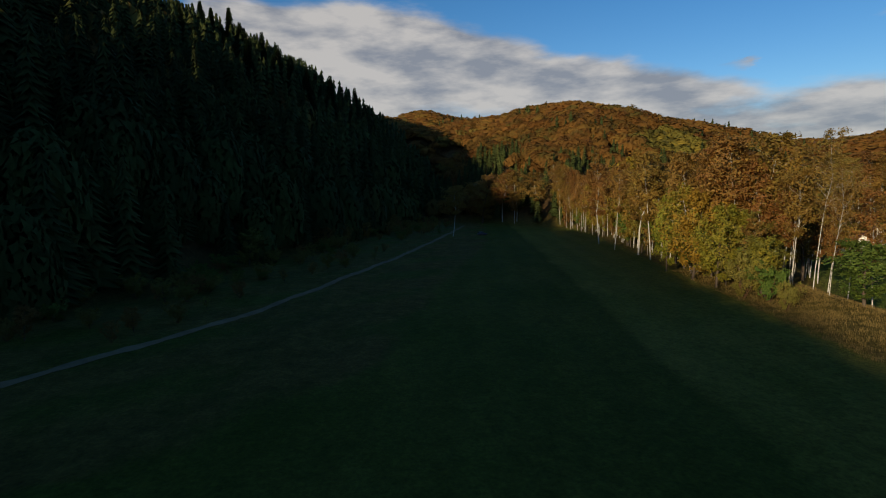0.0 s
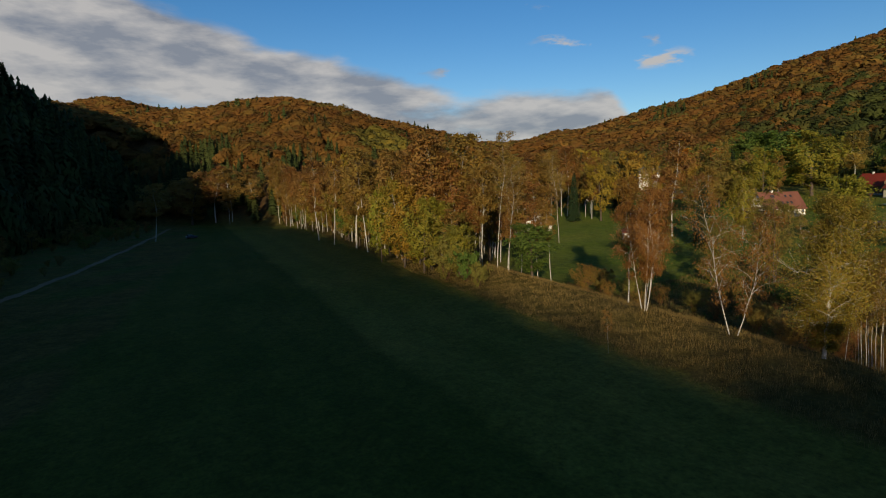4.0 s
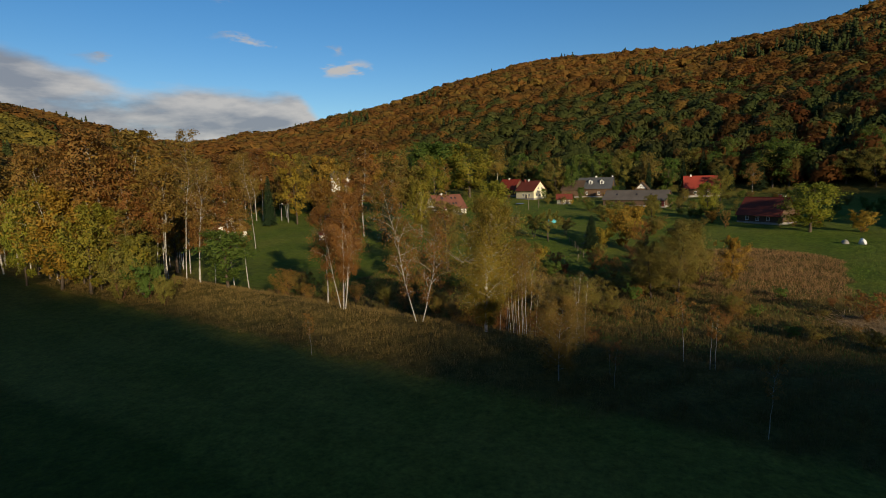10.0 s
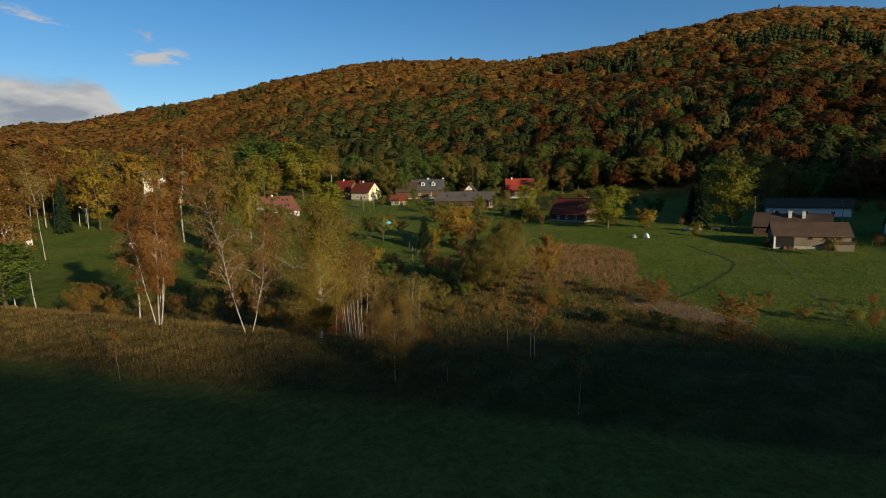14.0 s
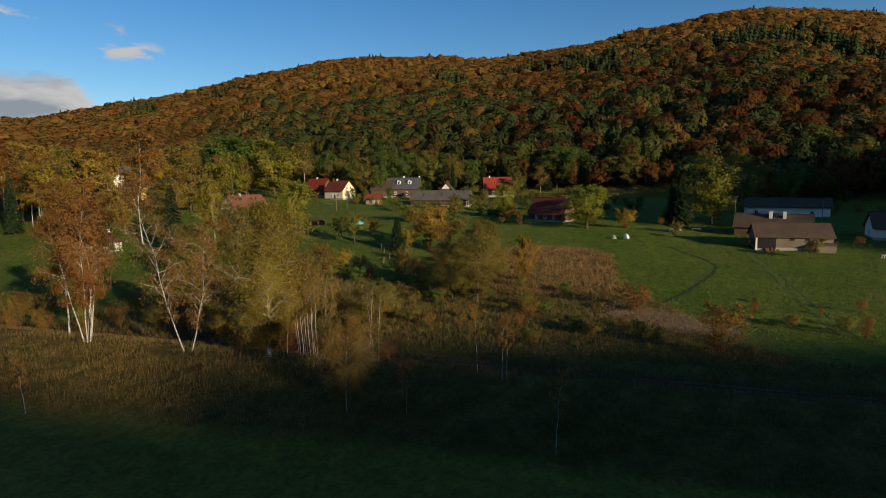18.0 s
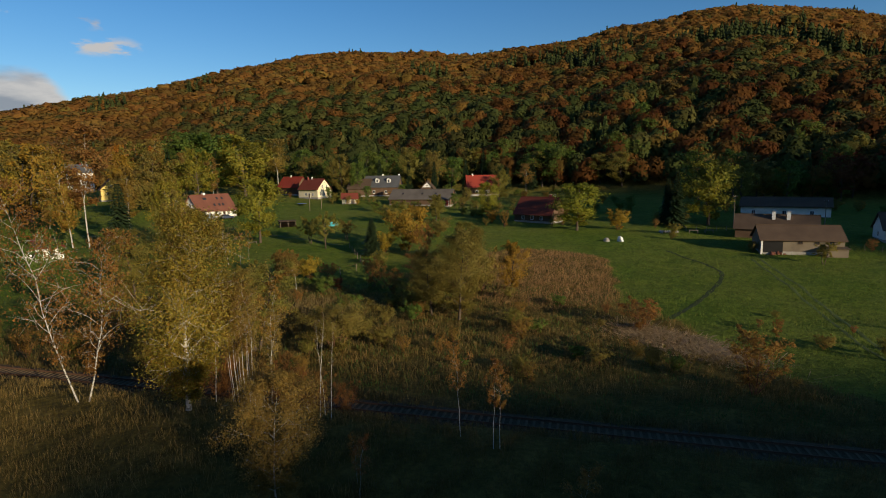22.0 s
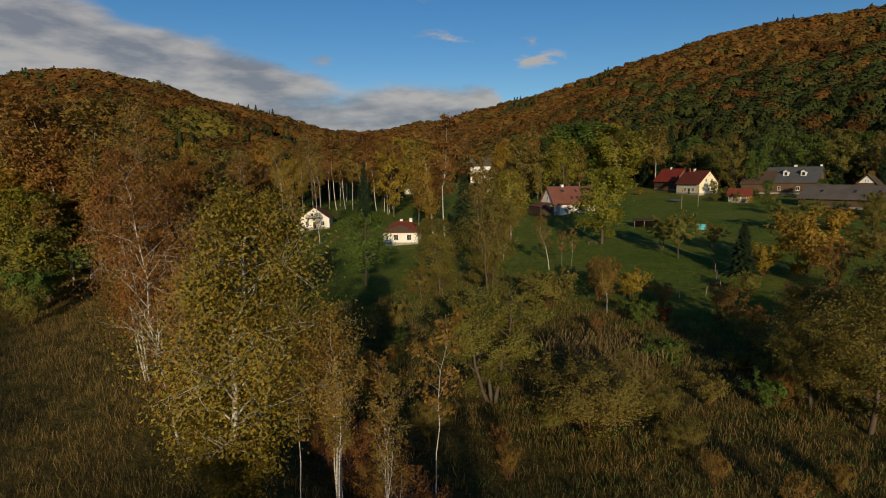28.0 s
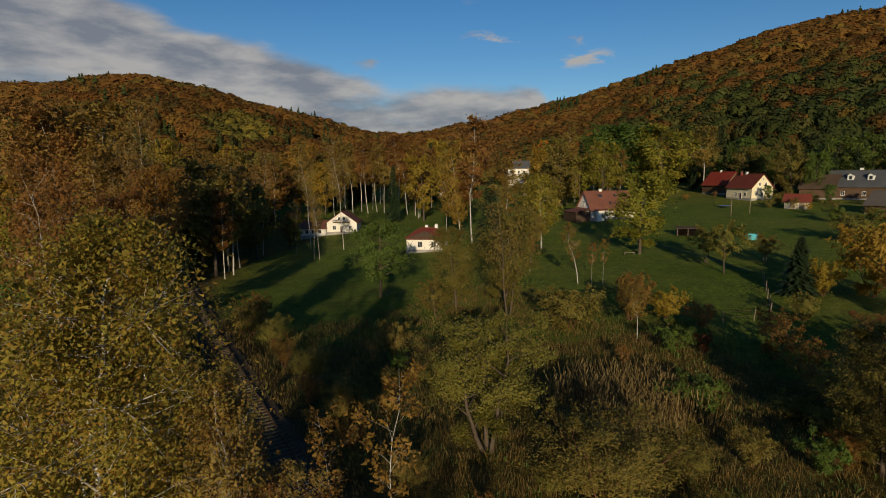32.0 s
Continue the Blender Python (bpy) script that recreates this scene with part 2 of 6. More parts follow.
M_LEAF_RED = leaf("dark_red_leaves", [(0.2, 0.05, 0.022), (0.15, 0.04, 0.02), (0.25, 0.085, 0.028)], 0.42)
M_NEEDLE = leaf("spruce_needles", [(0.022, 0.042, 0.018), (0.03, 0.055, 0.022), (0.04, 0.062, 0.026)], 0.1)
M_FAR_BEECH = crown_far("beech_wood", [(0.236, 0.113, 0.034), (0.272, 0.142, 0.038), (0.206, 0.098, 0.032), (0.262, 0.162, 0.042), (0.236, 0.122, 0.034), (0.187, 0.132, 0.04)], 0.5)
M_FAR_RED = crown_far("red_beech_wood", [(0.196, 0.079, 0.026), (0.159, 0.066, 0.024), (0.202, 0.098, 0.029), (0.145, 0.083, 0.026)], 0.58)
M_FAR_MIXED = crown_far("mixed_wood", [(0.227, 0.14, 0.034), (0.162, 0.13, 0.034), (0.108, 0.098, 0.03), (0.205, 0.105, 0.03), (0.13, 0.108, 0.032), (0.238, 0.155, 0.036)], 0.42)
M_FAR_LARCH = crown_far("yellow_wood", [(0.25, 0.19, 0.035), (0.20, 0.17, 0.035), (0.15, 0.14, 0.035)])
M_FAR_SPRUCE = crown_far("spruce_wood", [(0.031, 0.044, 0.014), (0.044, 0.058, 0.018), (0.058, 0.068, 0.021)], 0.1)
# green crowns with shade put into their colour
M_FAR_SHADED = crown_far("shade_darkened_green_wood", [(0.054, 0.072, 0.02), (0.074, 0.088, 0.024), (0.046, 0.062, 0.019), (0.101, 0.098, 0.029)], 0.25)
M_WALL = plain("whitewashed_render", (0.80, 0.76, 0.68), 0.9, 0.8, 0.10, bump=0.1)
M_WALL_CREAM = plain("cream_render", (0.78, 0.69, 0.48), 0.9, 0.8, 0.12, bump=0.1)
M_WALL_YELLOW = plain("yellow_render", (0.72, 0.55, 0.18), 0.9, 0.8, 0.12, bump=0.1)
M_WALL_BROWN = plain("brown_plank_wall", (0.13, 0.08, 0.05), 0.85, 1.5, 0.3, bump=0.3)
M_BLOCK = plain("bare_block_wall", (0.19, 0.155, 0.115), 0.9, 1.2, 0.25, bump=0.3)
M_ROOF_RED = plain("red_tin_roof", (0.17, 0.04, 0.025), 0.85, 0.7, 0.25, bump=0.1)
M_ROOF_BRIGHT = plain("bright_red_roof", (0.27, 0.042, 0.026), 0.8, 0.7, 0.2, bump=0.1)
M_ROOF_TILE = plain("brown_red_tile_roof", (0.17, 0.068, 0.045), 0.8, 0.9, 0.3, bump=0.3)
M_ROOF_GREY = plain("weathered_grey_roof", (0.125, 0.108, 0.092), 0.95, 0.7, 0.3, bump=0.3)
M_ROOF_DARK = plain("dark_felt_roof", (0.092, 0.062, 0.042), 0.97, 0.7, 0.3, bump=0.3)
M_ROOF_SLATE = plain("slate_grey_roof", (0.085, 0.088, 0.092), 0.9, 0.7, 0.25, bump=0.2)
M_WHITE = plain("white_paint", (0.80, 0.79, 0.75), 0.6, 1.5, 0.08, bump=0.05)
M_WOOD = plain("weathered_wood", (0.24, 0.19, 0.14), 0.85, 3.0, 0.3, bump=0.4)
M_WOOD_DARK = plain("dark_stained_wood", (0.07, 0.045, 0.03), 0.8, 3.0, 0.3, bump=0.3)
M_STEEL = plain("rusty_rail_steel", (0.12, 0.066, 0.04), 0.8, 6.0, 0.3, metal=0.15, bump=0.2)
M_SLEEPER = plain("dark_sleeper", (0.11, 0.078, 0.045), 0.9, 5.0, 0.35, bump=0.4)
M_BALLAST = plain("dark_ballast", (0.075, 0.05, 0.026), 0.95, 9.0, 0.5, bump=1.0)
M_STONE = plain("grey_stone", (0.34, 0.32, 0.29), 0.9, 2.0, 0.3, bump=0.5)
M_TURQ = plain("turquoise_pool_wall", (0.10, 0.45, 0.52), 0.45, 2.0, 0.12)
M_BLUE = plain("blue_tarpaulin", (0.16, 0.24, 0.42), 0.5, 2.0, 0.2)
M_FOIL = plain("white_plastic_sheet", (0.78, 0.78, 0.76), 0.4, 2.5, 0.1, bump=0.4)
M_REDBROWN = plain("red_brown_paint", (0.26, 0.06, 0.045), 0.8, 2.0, 0.25)
M_CARPAINT = plain("dark_blue_car_paint", (0.03, 0.04, 0.07), 0.3, 1.0, 0.15, bump=0.0, spec=0.6)
M_TYRE_BAY_SHADE = plain("black_rubber_and_bay_shade", (0.02, 0.02, 0.02), 0.9, 4.0, 0.2)
M_STRAW = leaf("dry_straw", [(0.359, 0.248, 0.122), (0.265, 0.176, 0.084), (0.429, 0.32, 0.167), (0.172, 0.112, 0.053)], 0.2)
M_DRYGRASS = leaf("dry_grass_blades", [(0.26, 0.18, 0.052), (0.17, 0.13, 0.036), (0.33, 0.225, 0.07), (0.11, 0.10, 0.026)], 0.4)
M_REED = leaf("reed_blades", [(0.20, 0.125, 0.05), (0.15, 0.09, 0.035), (0.25, 0.17, 0.075)], 0.25)
M_RANK = leaf("dark_rank_grass", [(0.13, 0.105, 0.03), (0.165, 0.12, 0.038), (0.10, 0.098, 0.024), (0.19, 0.135, 0.045)], 0.4)
M_FALLOW = leaf("pale_fallow_grass", [(0.34, 0.215, 0.075), (0.23, 0.145, 0.05), (0.40, 0.27, 0.105), (0.17, 0.12, 0.04)], 0.3)
M_FIELDGRASS = leaf("field_grass_blades", [(0.08, 0.135, 0.016), (0.17, 0.2, 0.026), (0.045, 0.08, 0.012), (0.23, 0.22, 0.04)], 0.3)
M_GREENGRASS = leaf("green_grass_blades", [(0.06, 0.10, 0.02), (0.08, 0.12, 0.025), (0.05, 0.08, 0.02)], 0.25)

M_GLASS, nt, b = shader("window_glass")
b.inputs["Base Color"].default_value = (0.03, 0.035, 0.045, 1)
b.inputs["Roughness"].default_value = 0.08
b.inputs["Specular IOR Level"].default_value = 0.8
nt.links.new(ramp_node(nt, noise_node(nt, 0.7, 2), [(0.3, (0.02, 0.024, 0.03)), (0.7, (0.05, 0.055, 0.065))]), b.inputs["Base Color"])
M_WATER, nt, b = shader("pool_water")
nt.links.new(ramp_node(nt, noise_node(nt, 1.2, 2), [(0.3, (0.05, 0.30, 0.36)), (0.7, (0.08, 0.42, 0.48))]), b.inputs["Base Color"])
b.inputs["Roughness"].default_value = 0.06

# ---- the lie of the land ----
PROFILE_D = [-90, -40, -24, -14, -11, -7, -3.4, -2.6, 2.6, 4.0, 12, 30, 48, 60, 85, 100, 118, 178, 260]
PROFILE_Z = [-1.5, -1.5, -1.3, -0.25, 0.0, -0.75, -3.1, -3.65, -3.65, -3.8, -3.9, -4.1, -3.2, -2.2, -0.6, 0.7, 2.3, 6.5, 12.0]
# bearing to the left of +y, height of the skyline, distance of the foot and of the crest
HILLS = [(-180, 6, 300, 800), (-110, 8, 220, 750), (-60, 9, 220, 800), (-37, 10.9, 236, 800), (-34.5, 11.3, 236, 830), (-30, 12.6, 236, 850), (-25.3, 13.5, 238, 850),
         (-21, 13.2, 240, 850), (-17, 13.0, 243, 850), (-13.3, 12.8, 246, 850), (-9, 12.1, 252, 850), (-4.5, 11.6, 258, 850), (-1, 11.25, 264, 850), (2, 11.2, 269, 850),
         (5.5, 11.7, 275, 850), (10, 11.65, 282, 850), (17.5, 11.15, 294, 850), (20, 10.8, 300, 850), (25.5, 9.35, 311, 850), (30, 8.1, 330, 850), (35, 7.0, 350, 850), (43, 5.2, 390, 850),
         (46.3, 4.9, 415, 850), (51.5, 3.8, 395, 780), (54, 4.2, 370, 730), (58.6, 5.3, 330, 690), (63, 6.5, 300, 660), (65.2, 7.1, 295, 640), (69.5, 8.0, 282, 620),
         (74.5, 8.95, 280, 625), (79, 8.2, 280, 640), (82.5, 7.4, 298, 675), (87, 7.75, 340, 735), (100, 7.6, 350, 750), (120, 6, 500, 1000), (180, 6, 300, 800)]
H_B, H_E, H_F, H_C = (np.array(c, float) for c in zip(*HILLS))


def rail_y(x):
    return 73.3 - 0.195 * x


def smooth(a, b, v):
    u = np.clip((v - a) / (b - a), 0, 1)
    return u * u * (3 - 2 * u)


def lumps(x, y, size, seed):
    """A cheap rolling noise of about one, from a few crossed waves."""
    out = 0
    for k in range(5):
        a = seed * 1.7 + k * 2.4
        w = 6.283 / (size * (0.6 + 0.35 * k))
        out = out + np.sin(w * (x * math.cos(a) + y * math.sin(a)) + 3.1 * k + seed) / (1 + 0.5 * k)
    return out / 1.9


def foot_y(x):
    """Where the southern hill begins."""
    return np.minimum(np.where(x < -20, -59 - 0.27 * (x + 20), -59.0), 60.0) - 0.9 * np.maximum(0, -470 - x)


CREST = 73.5
# unseen ridge's added rises and dips, across the sun's direction, to place its shade
SHADE_RIDGE_C = [-200, -130, -95, -69, -36, -21, -9, 2, 10, 16, 23, 34, 49, 61, 70, 83, 94, 108, 195, 215, 240]
SHADE_RIDGE_H = [0.0, 13.5, 35.0, 29.1, 22.9, 15.6, 11.9, 9.7, 5.2, 2.5, -0.5, 4.1, 3.4, 6.2, 4.7, 5.3, 2.6, 2.1, 0, 3, 14]


def south_hill(x, y):
    # out-of-view spur and humps, added to steer the hill's shadow over the valley
    shade_spur = smooth(170, 192, 0.683 * x + 0.73 * y) * smooth(200, 300, x)
    crest = CREST + np.interp(0.683 * x + 0.73 * y, SHADE_RIDGE_C, SHADE_RIDGE_H) + 92 * smooth(-30, -300, x) + 0.13 * np.clip(x - 190, -12, 400) + 62 * shade_spur + 12 * smooth(185, 115, x) * smooth(-40, 30, x) + 8 * smooth(212, 245, x) * smooth(335, 285, x) + 3 * lumps(x, y * 0, 130, 2.0)
    up_hill = np.maximum(0, foot_y(x) - y)
    return crest * (1 - np.exp(-(1.1 + 0.15 * smooth(-220, -420, x) + 1.1 * shade_spur) * up_hill / crest)) * smooth(0, 18, up_hill)


def ground(x, y):
    x, y = np.asarray(x, float), np.asarray(y, float)
    d = y - rail_y(x)
    z = np.interp(d, PROFILE_D, PROFILE_Z)
    z = z + np.where(d > 20, np.clip(0.021 * (-x - 15), -0.4, 3.0) * smooth(20, 60, d), 0)
    z = z + 0.16 * lumps(x, y, 17, 1.0) * np.where(np.abs(d) < 4, 0, smooth(4, 9, np.abs(d)))
    dx, dy = x - 5, y - 40
    r, bearing = np.hypot(dx, dy), np.degrees(np.arctan2(-dx, dy))
    el, rf, rc = np.interp(bearing, H_B, H_E), np.interp(bearing, H_B, H_F), np.interp(bearing, H_B, H_C)
    zc = 16 + rc * np.tan(np.radians(el + 0.3)) - 11
    u = np.clip((r - rf) / (rc - rf), 0, 1.3)
    rise = np.where(u < 1, 1 - (1 - np.clip(u, 0, 1)) ** 1.45, 1.0)
    z0 = np.minimum(z, 9.0)
    hill = z0 + (zc - z0) * rise + np.where(u > 0.02, 5.0 * lumps(x, y, 120, 3.0) * np.clip(u * 3, 0, 1) * (u < 1.0), 0)
    hill = np.where(r > rc, zc - 0.06 * (r - rc), hill)
    north = smooth(-20, 25, y - foot_y(x))
    z = np.where(u > 0, np.maximum(hill, np.minimum(z, 9.0)), np.minimum(z, 14.0)) * north + z * (1 - north)
    return np.maximum(z, np.where(y < foot_y(x), -1.5 + south_hill(x, y), -1e3))


def gz(x, y):
    return float(ground(x, y))

# ---- mesh helpers ----
def mesh_of(name, verts, faces, mats, slots=None, shade=False):
    """A mesh from arrays: faces is an (n, 3) or (n, 4) array."""
    me = bpy.data.meshes.new(name)
    verts, faces = np.asarray(verts, np.float32), np.asarray(faces, np.int32)
    n, k = faces.shape
    me.vertices.add(len(verts))
    me.vertices.foreach_set("co", verts.ravel())
    me.loops.add(n * k)
    me.loops.foreach_set("vertex_index", faces.ravel())
    me.polygons.add(n)
    me.polygons.foreach_set("loop_start", np.arange(0, n * k, k, dtype=np.int32))
    me.polygons.foreach_set("loop_total", np.full(n, k, np.int32))
    for m in mats:
        me.materials.append(m)
    if slots is not None:
        me.polygons.foreach_set("material_index", np.asarray(slots, np.int32))
    me.polygons.foreach_set("use_smooth", np.full(n, shade, bool))
    me.update(calc_edges=True)
    return me


def part(name, me, parent=None, label="", m=None):
    ob = new(name, me)
    if parent is not None:
        ob.parent = parent
    if m is not None:
        ob.matrix_local = m
    return tagged(ob, label)


def base(name, x, y, z, turn=0.0, label="", category="", group="", kind=""):
    ob = new(name)
    ob.empty_display_size = 0.3
    ob.matrix_world = pose(x, y, z, 0, 0, turn)
    return tagged(ob, label, category, group, kind)


class Shape:
    """Boxes, tubes and sheets gathered into one mesh."""

    def __init__(self):
        self.v, self.f, self.n = [], [], 0

    def add(self, verts, faces):
        verts = np.asarray(verts, float)
        self.v.append(verts)
        self.f.append(np.asarray(faces, int) + self.n)
        self.n += len(verts)
        return self

    def box(self, x0, x1, y0, y1, z0, z1, bevel=0.0):
        c = [(x, y, z) for z in (z0, z1) for y in (y0, y1) for x in (x0, x1)]
        return self.add(c, [(0, 2, 3, 1), (4, 5, 7, 6), (0, 1, 5, 4), (2, 6, 7, 3), (0, 4, 6, 2), (1, 3, 7, 5)])

    def hexa(self, low, high):
        """A solid between two four-cornered faces, both seen counterclockwise from above."""
        return self.add(list(low) + list(high), [(3, 2, 1, 0), (4, 5, 6, 7), (0, 1, 5, 4), (1, 2, 6, 5), (2, 3, 7, 6), (3, 0, 4, 7)])

    def tube(self, points, radii, sides=6, cap=True):
        p = np.asarray(points, float)
        t = np.gradient(p, axis=0)
        t /= np.linalg.norm(t, axis=1)[:, None] + 1e-9
        ref = np.where(np.abs(t[:, 2:3]) > 0.9, [[1.0, 0, 0]], [[0, 0, 1.0]])
        u = np.cross(t, ref)
        u /= np.linalg.norm(u, axis=1)[:, None] + 1e-9
        w = np.cross(t, u)
        a = np.arange(sides) * 2 * np.pi / sides
        ring = (np.cos(a)[None, :, None] * u[:, None] + np.sin(a)[None, :, None] * w[:, None]) * np.asarray(radii, float)[:, None, None]
        v = (p[:, None] + ring).reshape(-1, 3)
        f = []
        for i in range(len(p) - 1):
            for j in range(sides):
                k = (j + 1) % sides
                f.append((i * sides + j, i * sides + k, (i + 1) * sides + k, (i + 1) * sides + j))
        self.add(v, f)
        if cap:
            e = (len(p) - 1) * sides
            self.add([p[-1]] * 2 + [v[e + j] for j in range(sides)], [(0, 2 + j, 2 + (j + 1) % sides, 1) for j in range(sides)])
        return self

    def mesh(self, name, mat, shade=False):
        return mesh_of(name, np.concatenate(self.v), np.concatenate(self.f), [mat], shade=shade)


def blades(centres, size, stretch=1.0, upright=0.0, rng=None, lean=None):
    """Small leaf blades round the given centres: random turns, or mostly upright blades."""
    n = len(centres)
    a = rng.normal(size=(n, 3))
    a[:, 2] = a[:, 2] * (1 - upright) + upright * 2.2 * np.sign(rng.random(n) + 0.3)
    a /= np.linalg.norm(a, axis=1)[:, None]
    b = np.cross(a, rng.normal(size=(n, 3)))
    b /= np.linalg.norm(b, axis=1)[:, None]
    s = size * rng.uniform(0.6, 1.25, (n, 1))
    a, b = a * s * stretch * 0.5, b * s * 0.5
    v = np.stack([centres - a - b * 0.7, centres - a * 0.6 + b * 0.9, centres + a * 1.1], 1).reshape(-1, 3)
    return v, np.arange(3 * n).reshape(-1, 3)


# ---- the ground, one sheet to the horizon ----
def steps(lo, hi, step, far, growth):
    mid = list(np.arange(lo, hi + step, step))
    d, out = step, []
    x = mid[-1]
    while x < far:
        d *= growth
        x += d
        out.append(x)
    d, low = step, []
    x = mid[0]
    while x > -far:
        d *= growth
        x -= d
        low.append(x)
    return np.array(low[::-1] + mid + out)


gx, gy = steps(-240, 120, 2.4, 4800, 1.13), steps(-45, 215, 2.2, 4800, 1.13)
GX, GY = np.meshgrid(gx, gy)
GZ = ground(GX, GY)
idx = np.arange(GX.size).reshape(GX.shape)
quads = np.stack([idx[:-1, :-1], idx[:-1, 1:], idx[1:, 1:], idx[1:, :-1]], -1).reshape(-1, 4)

M_GROUND, nt, b = shader("ground_cover")
cover_at = nt.nodes.new("ShaderNodeVertexColor")
cover_at.layer_name = "cover"
sep = nt.nodes.new("ShaderNodeSeparateColor")
nt.links.new(cover_at.outputs["Color"], sep.inputs[0])
pos = nt.nodes.new("ShaderNodeNewGeometry").outputs["Position"]
n_big, n_mid, n_fine = noise_node(nt, 0.045, 4, 0.6, pos), noise_node(nt, 0.35, 5, 0.65, pos), noise_node(nt, 2.6, 5, 0.7, pos)
meadow = ramp_node(nt, n_mid, [(0.3, (0.082, 0.098, 0.012)), (0.7, (0.135, 0.138, 0.019))])
meadow = mixed(nt, 0.5, meadow, ramp_node(nt, n_big, [(0.35, (0.082, 0.102, 0.012)), (0.65, (0.16, 0.142, 0.026))]))
# the mown swathes: a paler half towards the railway, and faint parallel wheel lines
place = nt.nodes.new("ShaderNodeSeparateXYZ")
nt.links.new(pos, place.inputs[0])


def gmath(op, a, b_):
    n = nt.nodes.new("ShaderNodeMath")
    n.operation = op
    for k, v in enumerate((a, b_)):
        if isinstance(v, (int, float)):
            n.inputs[k].default_value = v
        else:
            nt.links.new(v, n.inputs[k])
    return n.outputs[0]


across = gmath("ADD", gmath("ADD", place.outputs["Y"], gmath("MULTIPLY", place.outputs["X"], 0.146)), gmath("MULTIPLY", n_big, 5.0))
half = nt.nodes.new("ShaderNodeMapRange")
half.inputs["From Min"].default_value, half.inputs["From Max"].default_value = 31.8, 33.4
nt.links.new(across, half.inputs["Value"])
meadow = mixed(nt, half.outputs[0], mixed(nt, 1.0, meadow, (0.80, 0.86, 0.85), "MULTIPLY"), mixed(nt, 1.0, meadow, (1.5, 1.32, 1.6), "MULTIPLY"))
swath = gmath("SINE", gmath("MULTIPLY", gmath("ADD", across, gmath("MULTIPLY", n_big, 9.0)), 0.8), 0.0)
meadow = mixed(nt, 1.0, meadow, ramp_node(nt, gmath("ADD", gmath("MULTIPLY", swath, 0.5), n_mid), [(0.2, (0.95, 0.96, 0.95)), (0.9, (1.06, 1.05, 1.06))]), "MULTIPLY")
lawn = ramp_node(nt, n_mid, [(0.3, (0.066, 0.106, 0.011)), (0.7, (0.138, 0.167, 0.02))])
lawn = mixed(nt, 0.4, lawn, ramp_node(nt, n_big, [(0.35, (0.066, 0.125, 0.014)), (0.68, (0.175, 0.172, 0.04))]))
dry = ramp_node(nt, n_mid, [(0.3, (0.062, 0.05, 0.011)), (0.5, (0.13, 0.094, 0.022)), (0.72, (0.225, 0.152, 0.038))])
dry = mixed(nt, 0.35, dry, ramp_node(nt, n_big, [(0.35, (0.078, 0.078, 0.014)), (0.65, (0.155, 0.105, 0.028))]))
soil = ramp_node(nt, n_mid, [(0.3, (0.06, 0.04, 0.02)), (0.7, (0.14, 0.08, 0.032))])
col = mixed(nt, sep.outputs[0], meadow, lawn)
edge = nt.nodes.new("ShaderNodeMath")
edge.operation = "ADD"
nt.links.new(sep.outputs[1], edge.inputs[0])
edge2 = nt.nodes.new("ShaderNodeMapRange")
edge2.inputs["To Min"].default_value, edge2.inputs["To Max"].default_value = -0.35, 0.35
nt.links.new(n_mid, edge2.inputs["Value"])
nt.links.new(edge2.outputs[0], edge.inputs[1])
sharp = nt.nodes.new("ShaderNodeMapRange")
sharp.inputs["From Min"].default_value, sharp.inputs["From Max"].default_value = 0.35, 0.65
nt.links.new(edge.outputs[0], sharp.inputs["Value"])
col = mixed(nt, sharp.outputs[0], col, dry)
col = mixed(nt, sep.outputs[2], col, soil)
col = mixed(nt, 0.8, col, ramp_node(nt, n_fine, [(0.3, (0.5, 0.5, 0.5)), (0.72, (1.4, 1.4, 1.3))]), "MULTIPLY")
col = mixed(nt, 0.6, col, ramp_node(nt, noise_node(nt, 0.9, 4, 0.6, pos), [(0.33, (0.62, 0.66, 0.6)), (0.68, (1.3, 1.28, 1.3))]), "MULTIPLY")
nt.links.new(col, b.inputs["Base Color"])
b.inputs["Roughness"].default_value = 0.95
b.inputs["Specular IOR Level"].default_value = 0.1
hgt = nt.nodes.new("ShaderNodeMath")
hgt.operation = "ADD"
nt.links.new(n_fine, hgt.inputs[0])
nt.links.new(n_mid, hgt.inputs[1])
bumped(nt, b, hgt.outputs[0], 1.0, 0.5)


def blob(x, y, cx, cy, rx, ry, turn=0.0, soft=0.35):
    """1 inside a turned oval, 0 outside."""
    a = radians(turn)
    u = ((x - cx) * math.cos(a) + (y - cy) * math.sin(a)) / rx
    v = (-(x - cx) * math.sin(a) + (y - cy) * math.cos(a)) / ry
    return 1 - smooth(1 - soft, 1 + soft, np.hypot(u, v))


def field(x, y):
    """The mown green field beside the farm."""
    west = np.interp(y, [74, 87, 104, 114, 140, 162], [45, 34.5, 35, 29.5, 33.5, 40]) + 0.5 * np.sin(y * 0.7)
    return smooth(-0.8, 0.8, x - west) * smooth(-2, 2, y - 78 + 0.1 * (x - 40)) * smooth(190, 175, y)


D = GY - rail_y(GX)
is_lawn = smooth(44, 56, D) * (1 - smooth(150, 215, D))
is_lawn = np.maximum(is_lawn, field(GX, GY))
is_lawn = np.maximum(is_lawn, blob(GX, GY, -95, 128, 56, 27, -35))
is_lawn = np.maximum(is_lawn, blob(GX, GY, -40, 118, 16, 9, 50))
is_dry = smooth(-27, -19, D) * (1 - smooth(40, 52, D))
